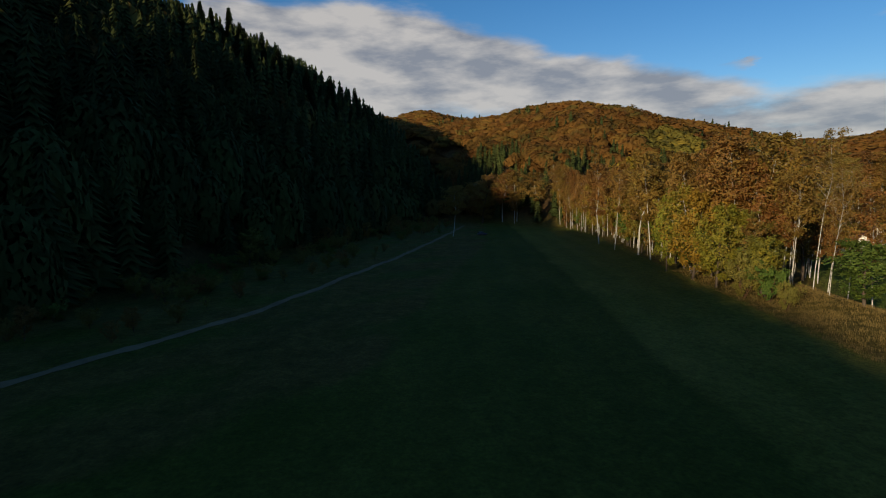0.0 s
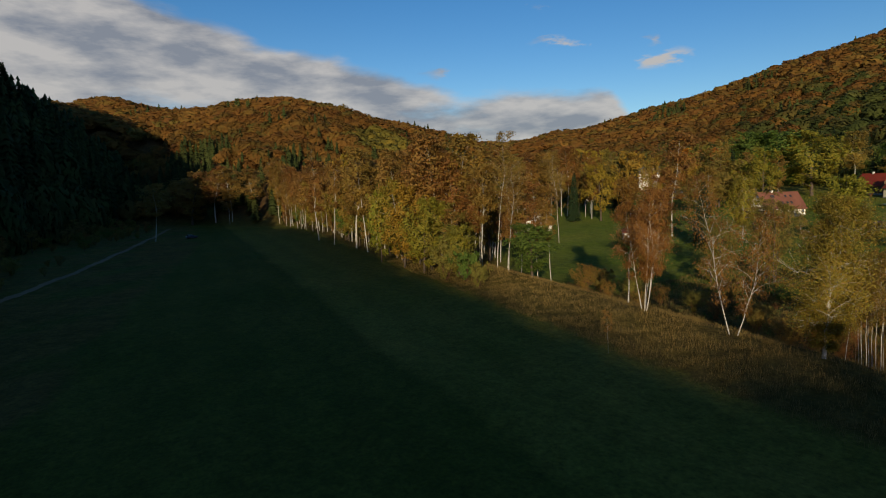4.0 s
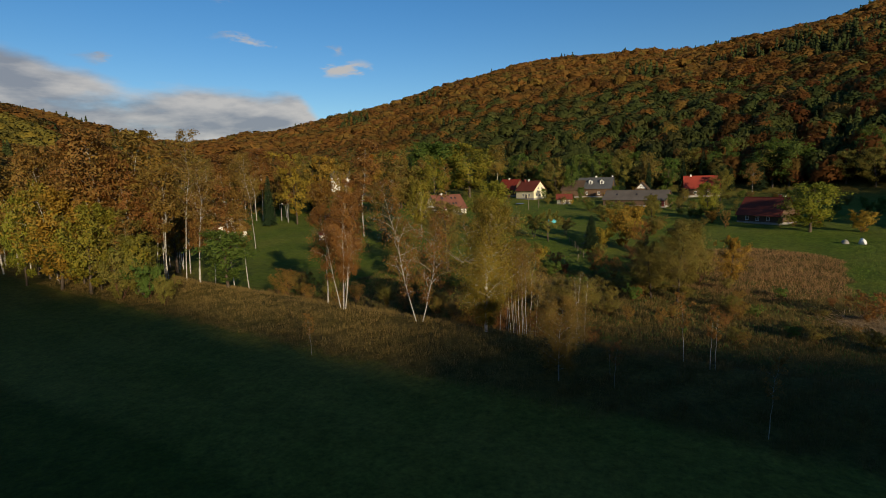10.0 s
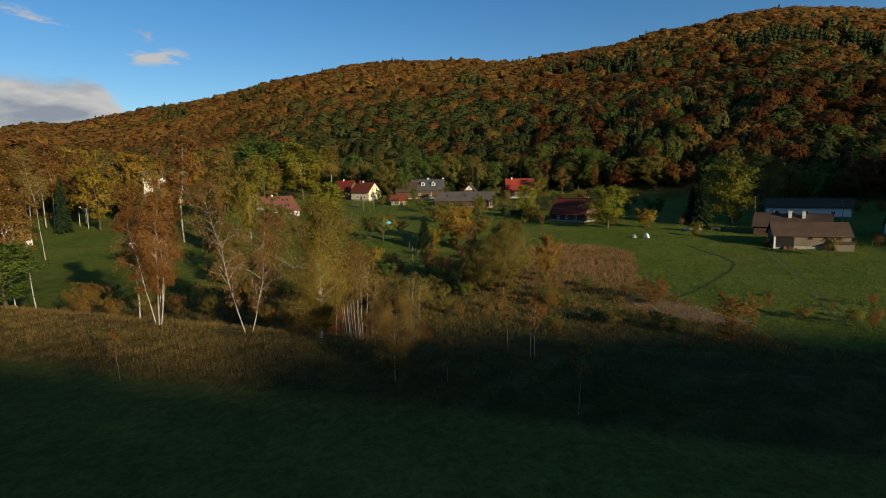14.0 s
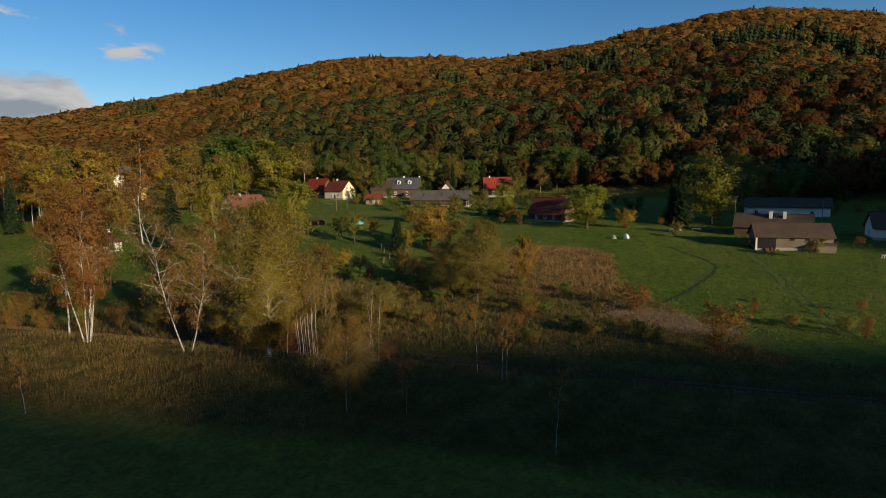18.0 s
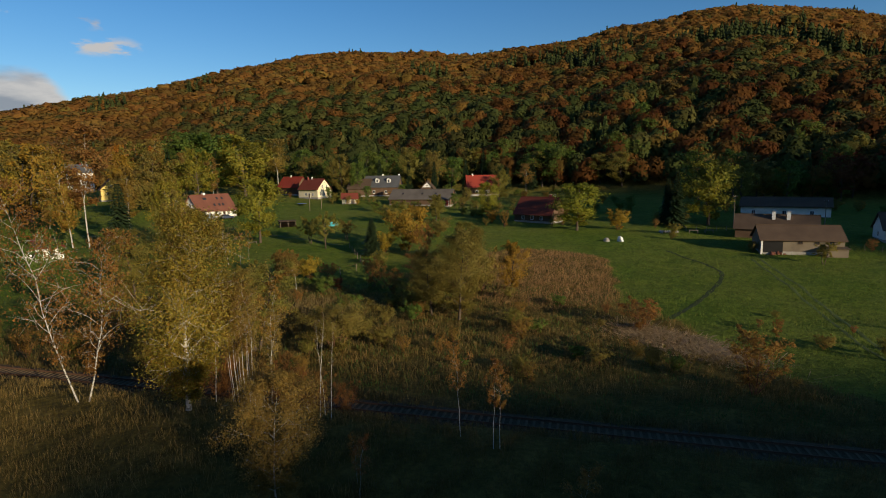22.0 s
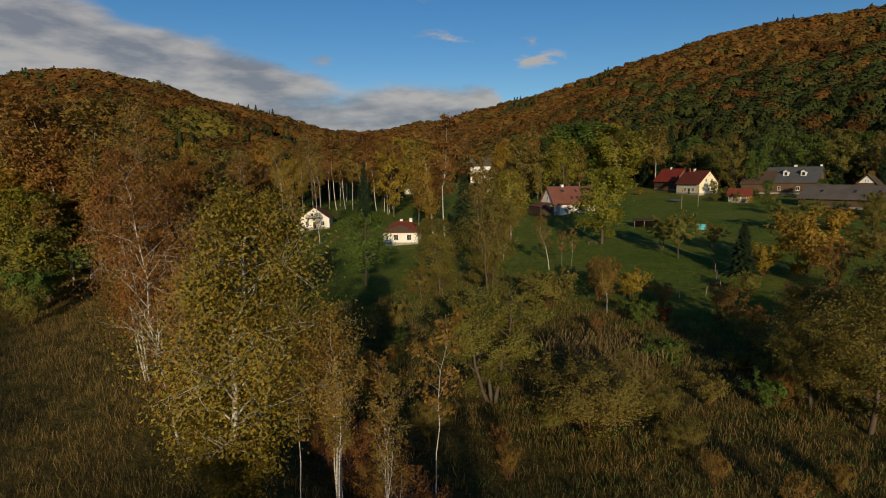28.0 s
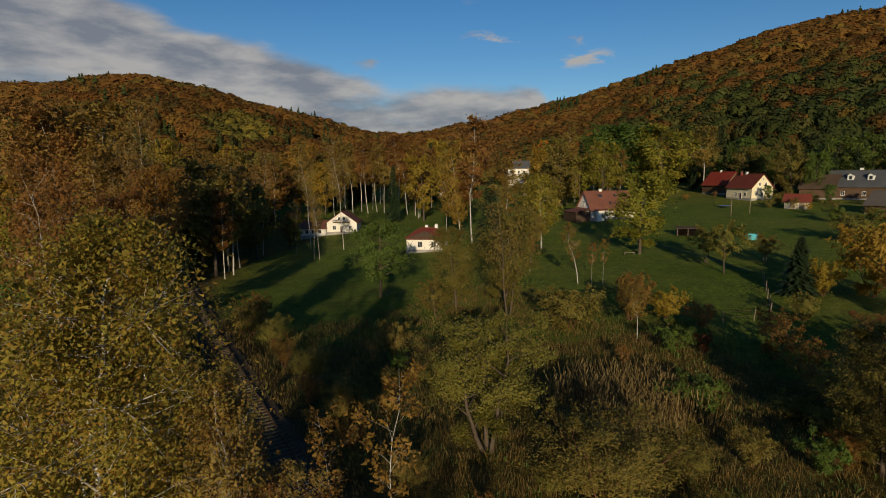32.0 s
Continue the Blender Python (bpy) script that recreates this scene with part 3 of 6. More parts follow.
is_dry = is_dry * (1 - blob(GX, GY, -75, 122, 30, 24, 35, 0.2)) * (1 - blob(GX, GY, -95, 126, 54, 26, -35, 0.2)) * (1 - blob(GX, GY, -40, 119, 14, 8, 50, 0.3))
is_dry = is_dry * (1 - 0.2 * smooth(-16, 6, GX) * smooth(18, -4, D))
is_dry = np.maximum(is_dry, blob(GX, GY, 18, 134, 19, 24, 0, 0.2) * 0.95) * (1 - field(GX, GY))
rough_edge = np.interp(GX, [-300, -190, -85, -48, -30, -15], [60, 43, 14, 5, -9, -40])
is_dry = np.maximum(is_dry, (1 - smooth(-3, 4, GY - rough_edge)) * (0.62 + 0.25 * lumps(GX, GY, 26, 6.0)))
is_soil = np.maximum(smooth(0, 12, foot_y(GX) - GY), smooth(-15, 25, np.hypot(GX - 5, GY - 40) - np.interp(np.degrees(np.arctan2(5 - GX, GY - 40)), H_B, H_F)))
is_soil = np.maximum(is_soil, (1 - smooth(2.5, 4.2, np.abs(D))) * 0.8)
ground_me = mesh_of("ground", np.stack([GX, GY, GZ], -1).reshape(-1, 3), quads, [M_GROUND], shade=True)
layer = ground_me.color_attributes.new("cover", "FLOAT_COLOR", "POINT")
layer.data.foreach_set("color", np.stack([is_lawn, is_dry, is_soil, np.ones_like(D)], -1).astype(np.float32).ravel())
tagged(new("ground", ground_me), "valley floor of mown meadow, lawns, dry grass and forest soil", "ground", kind="structure")

# ---- the woods on the hills ----
def ico(subdiv):
    bm = bmesh.new()
    bmesh.ops.create_icosphere(bm, subdivisions=subdiv, radius=1.0)
    v = np.array([p.co[:] for p in bm.verts])
    f = np.array([[p.index for p in q.verts] for q in bm.faces])
    bm.free()
    return v, f


def leafy_template(rng, n, size, tall=1.15, lobes=6):
    """A crown of leaf tufts: rough triangles set over a lobed round form, one metre in radius."""
    k = np.arange(n) + 0.5
    z = 1 - 1.55 * k / n
    a = k * 2.39996 + rng.normal(0, 0.25, n)
    q = np.sqrt(np.clip(1 - z * z, 0, 1))
    d = np.stack([q * np.cos(a), q * np.sin(a), z], -1)
    r = np.full(n, 0.72)
    for _ in range(lobes):
        c = rng.normal(size=3) + [0, 0, 0.4]
        c /= np.linalg.norm(c)
        r = np.maximum(r, 0.62 + 0.45 * np.clip((d @ c - 0.45) / 0.55, 0, 1) ** 0.6)
    p = d * (r * rng.uniform(0.82, 1.08, n))[:, None]
    normal = d + rng.normal(0, 0.28, (n, 3))
    normal /= np.linalg.norm(normal, axis=1)[:, None]
    u = np.cross(normal, rng.normal(size=(n, 3)))
    u /= np.linalg.norm(u, axis=1)[:, None]
    w = np.cross(normal, u)
    v = np.zeros((n, 3, 3))
    for j in range(3):
        t = j * 2.0944 + rng.normal(0, 0.35, n)
        s = size * rng.uniform(0.45, 1.25, n)
        v[:, j] = p + u * (np.cos(t) * s)[:, None] + w * (np.sin(t) * s)[:, None]
    v = v.reshape(-1, 3)
    v[:, 2] = (v[:, 2] + 0.55) * tall
    soft = 0.5 * np.repeat(d, 3, 0) + 0.25 * np.repeat(normal, 3, 0) + [0, 0, 0.42]
    return v, np.arange(3 * n).reshape(-1, 3), soft / np.linalg.norm(soft, axis=1)[:, None]


def spire_template(rng, rings=6, sides=7, ragged=0.3):
    """A spruce: ragged skirts of boughs, one above the other."""
    v, f = [], []
    for i in range(rings):
        z0, z1 = i / rings, (i + 1.45) / (rings + 0.45)
        r0 = 0.22 * (1 - z0) ** 0.85 + 0.012
        n = len(v)
        for j in range(sides):
            a = (j + 0.5 * (i % 2)) * 2 * np.pi / sides + rng.normal(0, 0.12)
            r = r0 * rng.uniform(0.75, 1.2) * (1 - (ragged if j % 2 else 0))
            v.append((r * np.cos(a), r * np.sin(a), z0 - 0.03 * rng.random() + 0.05 + (0.04 if j % 2 else 0)))
        v.append((0, 0, min(1.0, z1 + 0.08)))
        f += [(n + j, n + (j + 1) % sides, n + sides) for j in range(sides)]
    v = np.array(v)
    soft = v * [1, 1, 0] / (np.hypot(v[:, 0], v[:, 1])[:, None] + 0.02) + [0, 0, 0.45] + rng.normal(0, 0.2, v.shape)
    return v, np.array(f), soft / np.linalg.norm(soft, axis=1)[:, None]


def soft_normals(me, normals):
    """Foliage takes the light as a rounded mass: the normals of its leaves lean outwards."""
    me.polygons.foreach_set("use_smooth", np.full(len(me.polygons), True))
    me.attributes.new("custom_normal", "FLOAT_VECTOR", "POINT").data.foreach_set("vector", np.asarray(normals, np.float32).ravel())
    me.update()


def scatter(name, spots, heights, widths, templates, mat, label, category="woods", shade=False):
    rng = np.random.default_rng(len(name) * 7 + len(spots))
    V, F, T, N, n = [], [], [], [], 0
    which = rng.integers(0, len(templates), len(spots))
    turn = rng.uniform(0, 6.283, len(spots))
    for k, (tv, tf, tn) in enumerate(templates):
        i = np.nonzero(which == k)[0]
        if not len(i):
            continue
        c, s = np.cos(turn[i])[:, None], np.sin(turn[i])[:, None]
        x = (tv[:, 0] * c - tv[:, 1] * s) * widths[i][:, None] + spots[i, 0:1]
        y = (tv[:, 0] * s + tv[:, 1] * c) * widths[i][:, None] + spots[i, 1:2]
        z = tv[:, 2] * heights[i][:, None] + spots[i, 2:3]
        V.append(np.stack([x, y, z], -1).reshape(-1, 3))
        F.append((tf[None] + (np.arange(len(i)) * len(tv))[:, None, None] + n).reshape(-1, 3))
        N.append(np.stack([tn[:, 0] * c - tn[:, 1] * s, tn[:, 0] * s + tn[:, 1] * c, np.broadcast_to(tn[:, 2], (len(i), len(tv)))], -1).reshape(-1, 3))
        T.append(np.repeat(rng.random(len(i)), len(tv)))
        n += len(i) * len(tv)
    me = mesh_of(name, np.concatenate(V), np.concatenate(F), [mat], shade=shade)
    me.attributes.new("tone", "FLOAT", "POINT").data.foreach_set("value", np.concatenate(T).astype(np.float32))
    soft_normals(me, np.concatenate(N))
    return tagged(new(name, me), label, category, kind="stuff")


frng = np.random.default_rng(5)
crowns = [leafy_template(frng, 440, 0.185) for _ in range(6)]
crowns_mid = [leafy_template(frng, 240, 0.24, 1.1) for _ in range(5)]
crowns_low = [leafy_template(frng, 46, 0.54, 0.95, 5) for _ in range(5)]
spires = [spire_template(frng) for _ in range(4)]
crowns_fine = [leafy_template(frng, 800, 0.15, 1.2, 9) for _ in range(4)]
spires_near = [spire_template(frng, 20, 14, 0.6) for _ in range(5)]
spires_fine = [spire_template(frng, 11, 10, 0.5) for _ in range(6)]


def hill_spots(r0, r1, b0, b1, gap, rng):
    """Spots on the hills in a fan of bearings, about gap metres apart."""
    area = math.radians(b1 - b0) * (r1 * r1 - r0 * r0) / 2
    n = int(area / gap ** 2)
    r = np.sqrt(rng.uniform(r0 * r0, r1 * r1, n))
    be = np.radians(rng.uniform(b0, b1, n))
    x, y = 5 - r * np.sin(be), 40 + r * np.cos(be)
    be = np.degrees(be)
    rf, rc = np.interp(be, H_B, H_F), np.interp(be, H_B, H_C)
    keep = (r > rf + 4) & (r < rc + 14) & (y > foot_y(x))
    x, y, r, be, u = x[keep], y[keep], r[keep], be[keep], ((r - rf) / (rc - rf))[keep]
    return np.stack([x, y, ground(x, y)], -1), r, be, u


near, nr, nb, nu = hill_spots(230, 350, -42, 118, 6.1, frng)
mid, mr, mb, mu = hill_spots(350, 500, -42, 118, 6.2, frng)
far, fr, fb, fu = hill_spots(500, 920, -42, 118, 6.6, frng)
spots, rr, bb, uu = np.concatenate([near, mid, far]), np.r_[nr, mr, fr], np.r_[nb, mb, fb], np.r_[nu, mu, fu]
patch = lumps(spots[:, 0], spots[:, 1], 150, 4.0) + 0.5 * lumps(spots[:, 0], spots[:, 1], 55, 5.0) + frng.normal(0, 0.22, len(spots))
# dark spruce lies in bands on the right-hand slope, on the saddle and at the foot of the western hill
band = np.exp(-((uu - 0.40 - 0.004 * (bb + 20)) / 0.075) ** 2) * smooth(4, -12, bb) * 1.5
band += np.exp(-((uu - 0.95) / 0.05) ** 2) * np.exp(-((bb - 2) / 5) ** 2) * 1.1
band += np.exp(-((uu - 0.16) / 0.14) ** 2) * smooth(52, 60, bb) * 1.5 + smooth(0.26, 0.04, uu) * smooth(34, 14, bb) * 0.55
band += np.exp(-((uu - 0.93) / 0.07) ** 2) * np.exp(-((bb - 42) / 5) ** 2) * 1.3
band += np.exp(-((uu - 0.42) / 0.14) ** 2) * np.exp(-((bb - 72) / 2.8) ** 2) * 1.5
is_spruce = (patch + band > 1.15) & ~((uu > 0.86) & (frng.random(len(uu)) < 0.75))
yellow = (np.exp(-((bb - 66.5) / 3.2) ** 2) * np.exp(-((uu - 0.38) / 0.13) ** 2) * 1.7 + 0.25 * patch > 0.7) & ~is_spruce
lowmix = (frng.random(len(uu)) < np.clip(0.66 - 1.3 * uu + 0.34 * patch, 0.10, 0.7)) & ~is_spruce & ~yellow
red = (frng.random(len(uu)) < smooth(0.46, 0.10, uu) * smooth(14, -8, bb) * 0.75) & ~is_spruce & ~yellow
lowmix &= ~red
# the hill foot's shade is painted: trees here get the darkened green
dark = (frng.random(len(uu)) < smooth(0.42, 0.14, uu) * smooth(34, 20, bb) * np.where(bb > -2, 0.8, 0.45)) & ~is_spruce & ~yellow
lowmix &= ~dark
red &= ~dark
beech = ~(is_spruce | yellow | lowmix | red | dark)
for nm, sel, mat, words in (("beech_woods", beech, M_FAR_BEECH, "rust-brown autumn beech woods covering the hills"),
                            ("red_woods", red, M_FAR_RED, "dark red-brown beeches on the lower slope"),
                            ("dark_woods", dark, M_FAR_SHADED, "dark green trees at the foot of the hill"),
                            ("mixed_woods", lowmix, M_FAR_MIXED, "mixed olive and gold woods on the lower slopes"),
                            ("larch_woods", yellow, M_FAR_LARCH, "yellow-green patch of woods on the western hill")):
    for cut, temps in ((rr < 350, crowns), ((rr >= 350) & (rr < 500), crowns_mid), (rr >= 500, crowns_low)):
        i = np.nonzero(sel & cut)[0]
        if not len(i):
            continue
        w = frng.uniform(0.8, 1.2, len(i)) * (5.7 if temps is crowns else 6.5)
        h = w * frng.uniform(0.85, 1.1, len(i)) * (1.05 if temps is crowns else 0.72 if temps is crowns_mid else 0.62)
        scatter(nm, spots[i] + [0, 0, 2.5 if temps is crowns else 3.2], h, w, temps, mat, words)
for cut, temps in ((rr < 420, spires_fine), (rr >= 420, spires)):
    i = np.nonzero(is_spruce & cut)[0]
    h = frng.uniform(0.7, 1.2, len(i)) * np.where(uu[i] > 0.86, 7.0, 14.5)
    scatter("spruce_woods", spots[i], h, h * 1.1, temps, M_FAR_SPRUCE, "dark green spruce stands among the beech woods")

# the shaded spruce hill to the south, which keeps the sun off the meadow;
# east of x = -60 it is unseen, its trees added only to cast shade
n = 13500
sx, sy = frng.uniform(-800, 640, n), frng.uniform(-270, 60, n)
inside = foot_y(sx) - sy
keep = (inside > 3) & (inside < 210) & ((sx < -40) | (inside > 30))
sx, sy = sx[keep], sy[keep]
south = np.stack([sx, sy, ground(sx, sy) - 0.5], -1)
edge = foot_y(sx) - sy
west = sx < -60
h = np.where(west, frng.uniform(0.62, 1.25, len(south)) * 24, frng.uniform(0.95, 1.05, len(south)) * 15)
leafy = frng.random(len(south)) < np.where(west, np.where(edge < 18, 0.35, 0.10), 0.8)
close = (sx > -230) & (edge < 95)
for cut, temps in ((west & close, spires_near), ((sx > -420) & west & ~close, spires_fine), ((sx <= -420) | ~west, spires)):
    i = np.nonzero(~leafy & cut)[0]
    scatter("spruce_hill", south[i], h[i], h[i] * 0.9, temps, M_FAR_SPRUCE, "dark spruce forest on the shaded southern hillside")
for cut, temps, words in ((west & (edge < 40) & (sx > -260), crowns_fine, "broadleaved trees along the edge of the shaded forest"), (west & (edge < 40) & (sx <= -260), crowns_mid, "broadleaved trees along the edge of the shaded forest"), (west & (edge >= 40), crowns_low, "scattered brown beeches among the southern spruces"), (~west, crowns_low, "beech woods on the southern ridge")):
    i = np.nonzero(leafy & cut)[0]
    # forest-edge crowns share the shade-darkened green
    scatter("edge_woods", south[i], h[i] * 0.45 / (1 if words[0] != "b" or words[1] != "e" else 0.75), h[i] * 0.2 + 1.5, temps, M_FAR_SHADED if "forest" in words else M_FAR_MIXED, words)

# ---- trees: each kind is grown once at ten metres, then copied ----
def grow(seed, h=10.0, r=0.14, crown=(0.3, 1.0), wide=2.4, limbs=22, twigs=4, leaves=1800, size=0.34, droop=0.0, stems=1,
         spread=0.30, belly=0.45, rise=0.75, clump=0.0, stretch=1.3, bare=0.0, lean=0.06, fine=True):
    """Wood and leaves of one tree: stems, limbs along the crown, twigs, and leaves round the twigs."""
    rng = np.random.default_rng(seed)
    twigs = twigs if fine else twigs * 2
    wood, tips = Shape(), []
    for s in range(stems):
        az = s * 6.283 / max(1, stems) + rng.uniform(0, 1)
        off = np.array([math.cos(az), math.sin(az), 0]) * (0.0 if stems == 1 else 0.12 * h * 0.15)
        top = np.array([math.cos(az), math.sin(az), 0]) * (lean * h if stems == 1 else spread * 0.45 * h * rng.uniform(0.5, 1.0))
        hh = h * (1.0 if s == 0 else rng.uniform(0.75, 0.98))
        k = np.linspace(0, 1, 8)
        bend = np.cumsum(rng.normal(0, 0.02 * h, (8, 2)), 0) * k[:, None]
        out_k = k if stems == 1 else k ** 0.75
        p = np.stack([off[0] + top[0] * out_k + bend[:, 0], off[1] + top[1] * out_k + bend[:, 1], hh * k], -1)
        p[0, 2] = -0.25
        wood.tube(p, r * (1 - 0.93 * k ** 0.9) * (1 if stems == 1 else 0.7), 7)
        for i in range(max(3, limbs // stems)):
            u = (i + rng.random()) / max(3, limbs // stems)
            z = crown[0] + (crown[1] - crown[0]) * u
            start = np.array([np.interp(z, k, p[:, j]) for j in range(3)])
            shape = np.sin(np.pi * np.clip(u, 0.02, 0.99) ** (belly + 0.35)) ** 0.75
            length = wide * (0.25 + 0.85 * shape) * rng.uniform(0.65, 1.2) * (h / 10) * (1 if stems == 1 else 0.75)
            a = i * 2.4 + rng.uniform(-0.5, 0.5)
            out = np.array([math.cos(a), math.sin(a), rise * rng.uniform(0.6, 1.3) * (1.1 - 0.4 * u)])
            out /= np.linalg.norm(out)
            q = np.linspace(0, 1, 5)[:, None]
            path = start + out * length * q + np.array([0, 0, -droop * length]) * q ** 2.2 + np.cumsum(rng.normal(0, 0.03 * length, (5, 3)), 0)
            path[0] = start
            rad = r * 0.38 * (1 - 0.75 * z)
            hop = 1 if fine else 2
            wood.tube(path[::hop], rad * (1 - 0.88 * q[::hop, 0]), 5 if fine else 3, cap=False)
            for t in range(twigs):
                v = rng.uniform(0.35, 1.0)
                s0 = np.array([np.interp(v, q[:, 0], path[:, j]) for j in range(3)])
                d = rng.normal(size=3) + out * 0.8 + np.array([0, 0, 0.3 - 1.3 * droop])
                d /= np.linalg.norm(d)
                s1 = s0 + d * length * rng.uniform(0.22, 0.5)
                if fine:
                    wood.tube([s0, (s0 + s1) / 2 + rng.normal(0, 0.03, 3), s1], [rad * 0.35, rad * 0.25, rad * 0.1], 3, cap=False)
                tips.append((s0, s1, length))
    tips = [t for t in tips if rng.random() > bare]
    per = max(1, leaves // max(1, len(tips)))
    c = []
    for s0, s1, length in tips:
        m = rng.uniform(0.15, 1.12, (per, 1))
        c.append(s0 + (s1 - s0) * m + rng.normal(0, 0.065 * length + 0.06 + clump, (per, 3)) * [1, 1, 0.8 + droop] + np.array([0, 0, -droop * 0.25 * length]) * rng.random((per, 1)))
    c = np.concatenate(c)
    c[:, 2] = np.maximum(c[:, 2], 0.12)
    lv, lf = blades(c, size, stretch, 0.55 if droop > 0.3 else 0.0, rng)
    return wood, lv, lf


PATTERNS = {}


def pattern(kind, name, bark, leaf_mat, label, category="tree", trunk_label="", **how):
    """The first tree of a kind, kept away until copies stand; it takes the first place asked for."""
    wood, lv, lf = grow(**how)
    heart = np.array([lv[:, 0].mean(), lv[:, 1].mean(), lv[:, 2].mean() * 0.8])
    out = (lv - heart).reshape(-1, 3, 3).mean(1)
    out /= np.linalg.norm(out, axis=1)[:, None] + 1e-6
    own = np.cross(lv[1::3] - lv[::3], lv[2::3] - lv[::3])
    side = np.sign((own * out).sum(1))
    lf = np.where(side[:, None] < 0, lf[:, ::-1], lf)
    own *= (side / (np.linalg.norm(own, axis=1) + 1e-9))[:, None]
    soft = 0.5 * out + 0.7 * own
    crown = mesh_of("crown", lv, lf, [leaf_mat])
    soft_normals(crown, np.repeat(soft / (np.linalg.norm(soft, axis=1)[:, None] + 1e-6), 3, 0))
    PATTERNS[kind] = dict(name=name, wood=wood.mesh("trunk", bark, True), crown=crown, label=label, category=category, trunk=trunk_label, first=None)


def plant(kind, x, y, height, width=1.0, turn=None, label="", group="", sink=0.0):
    """A tree of that kind, at a height in metres; width is against the kind's own."""
    k = PATTERNS[kind]
    turn = (x * 37.7 + y * 91.3) % 360 if turn is None else turn
    s = height / 10.0
    m = pose(x, y, gz(x, y) - sink, 0, 0, turn) @ Matrix.Diagonal((s * width, s * width, s, 1))
    if k["first"] is None:
        ob = new(k["name"])
        part("trunk", k["wood"], ob, k["trunk"])
        part("crown", k["crown"], ob)
        k["first"] = ob
        ob.matrix_world = m
    else:
        keep = k["first"].scale.copy()
        k["first"].scale = (1, 1, 1)
        ob = copy_thing(k["first"], m)
        k["first"].scale = keep
    return tagged(ob, label or k["label"], k["category"], group or k["name"].replace("_", " ") + ("es" if k["name"] == "bush" else "s") + " of the valley")


W = "white peeling birch bark"
pattern("birch_a", "birch_tree", M_BIRCH_BARK, M_LEAF_RUST, "slender birch with thinning rust-brown autumn leaves", trunk_label=W, fine=False, seed=11, r=0.065, crown=(0.34, 1), wide=2.0, limbs=26, leaves=4600, size=0.155, rise=1.3, droop=0.15, bare=0.25)
pattern("birch_b", "birch_tree", M_BIRCH_BARK, M_LEAF_RUST, "tall birch with sparse copper leaves and bare twigs", trunk_label=W, fine=False, seed=12, r=0.06, crown=(0.42, 1), wide=1.8, limbs=24, leaves=3600, size=0.155, rise=1.5, droop=0.1, bare=0.35)
pattern("birch_c", "birch_tree", M_BIRCH_BARK, M_LEAF_BIRCH, "weeping birch with yellow-green drooping foliage", trunk_label=W, seed=13, r=0.10, crown=(0.2, 1), wide=2.5, limbs=30, twigs=5, leaves=7000, size=0.2, rise=0.9, droop=0.65)
pattern("birch_d", "birch_tree", M_BIRCH_BARK, M_LEAF_KHAKI, "birch with khaki-yellow leaves on a pale trunk", trunk_label=W, fine=False, seed=14, r=0.062, crown=(0.36, 1), wide=1.8, limbs=24, leaves=4300, size=0.16, rise=1.2, droop=0.25)
pattern("broad_gold", "broadleaf_tree", M_BARK, M_LEAF_GOLD, "broadleaf tree in golden-yellow autumn colour", fine=False, seed=21, r=0.18, crown=(0.08, 1), wide=3.0, limbs=28, leaves=6800, size=0.25)
pattern("broad_ygreen", "broadleaf_tree", M_BARK, M_LEAF_YGREEN, "broadleaf tree turning from green to yellow", fine=False, seed=22, r=0.2, crown=(0.08, 1), wide=3.3, limbs=30, leaves=7600, size=0.25)
pattern("broad_olive", "broadleaf_tree", M_BARK, M_LEAF_OLIVE, "broadleaf tree with dull olive-brown foliage", fine=False, seed=23, r=0.2, crown=(0.08, 1), wide=3.2, limbs=28, leaves=7200, size=0.24)
pattern("broad_green", "broadleaf_tree", M_BARK, M_LEAF_GREEN, "broadleaf tree still dark green", fine=False, seed=24, r=0.2, crown=(0.08, 1), wide=3.4, limbs=28, leaves=7400, size=0.25)
pattern("broad_orange", "broadleaf_tree", M_BARK, M_LEAF_ORANGE, "maple in bright orange autumn colour", fine=False, seed=25, r=0.18, crown=(0.08, 1), wide=3.4, limbs=28, leaves=6800, size=0.25)
pattern("broad_rust", "broadleaf_tree", M_BARK, M_LEAF_RUST, "broadleaf tree in rust-brown autumn colour", fine=False, seed=26, r=0.18, crown=(0.08, 1), wide=3.0, limbs=28, leaves=6800, size=0.24)
pattern("broad_red", "broadleaf_tree", M_BARK, M_LEAF_RED, "tree in dark red autumn colour", fine=False, seed=27, r=0.18, crown=(0.08, 1), wide=3.2, limbs=28, leaves=6800, size=0.25)
pattern("willow", "willow_tree", M_BARK, M_LEAF_OLIVE, "round-crowned willow with grey-olive leaves and split trunk", seed=31, r=0.22, crown=(0.15, 0.95), wide=4.2, limbs=40, twigs=5, leaves=32000, size=0.11, stems=3, spread=0.5, rise=0.9)
pattern("pine", "pine_tree", M_BARK, M_LEAF_GREEN, "broad pine standing alone on the lawn", seed=32, r=0.22, crown=(0.22, 1), wide=3.9, limbs=34, leaves=9200, size=0.208, belly=0.25, rise=0.35)
pattern("apple", "apple_tree", M_BARK, M_LEAF_OLIVE, "small fruit tree with thinning brownish-green leaves", seed=33, r=0.25, crown=(0.3, 0.95), wide=4.6, limbs=22, leaves=4200, size=0.34, stems=2, spread=0.5, bare=0.15)
pattern("bush", "bush", M_TWIG, M_LEAF_OLIVE, "rounded bush with olive autumn leaves", "bush", fine=False, seed=41, r=0.12, crown=(0.05, 0.95), wide=5.2, limbs=40, leaves=5600, size=0.38, stems=5, spread=1.0)
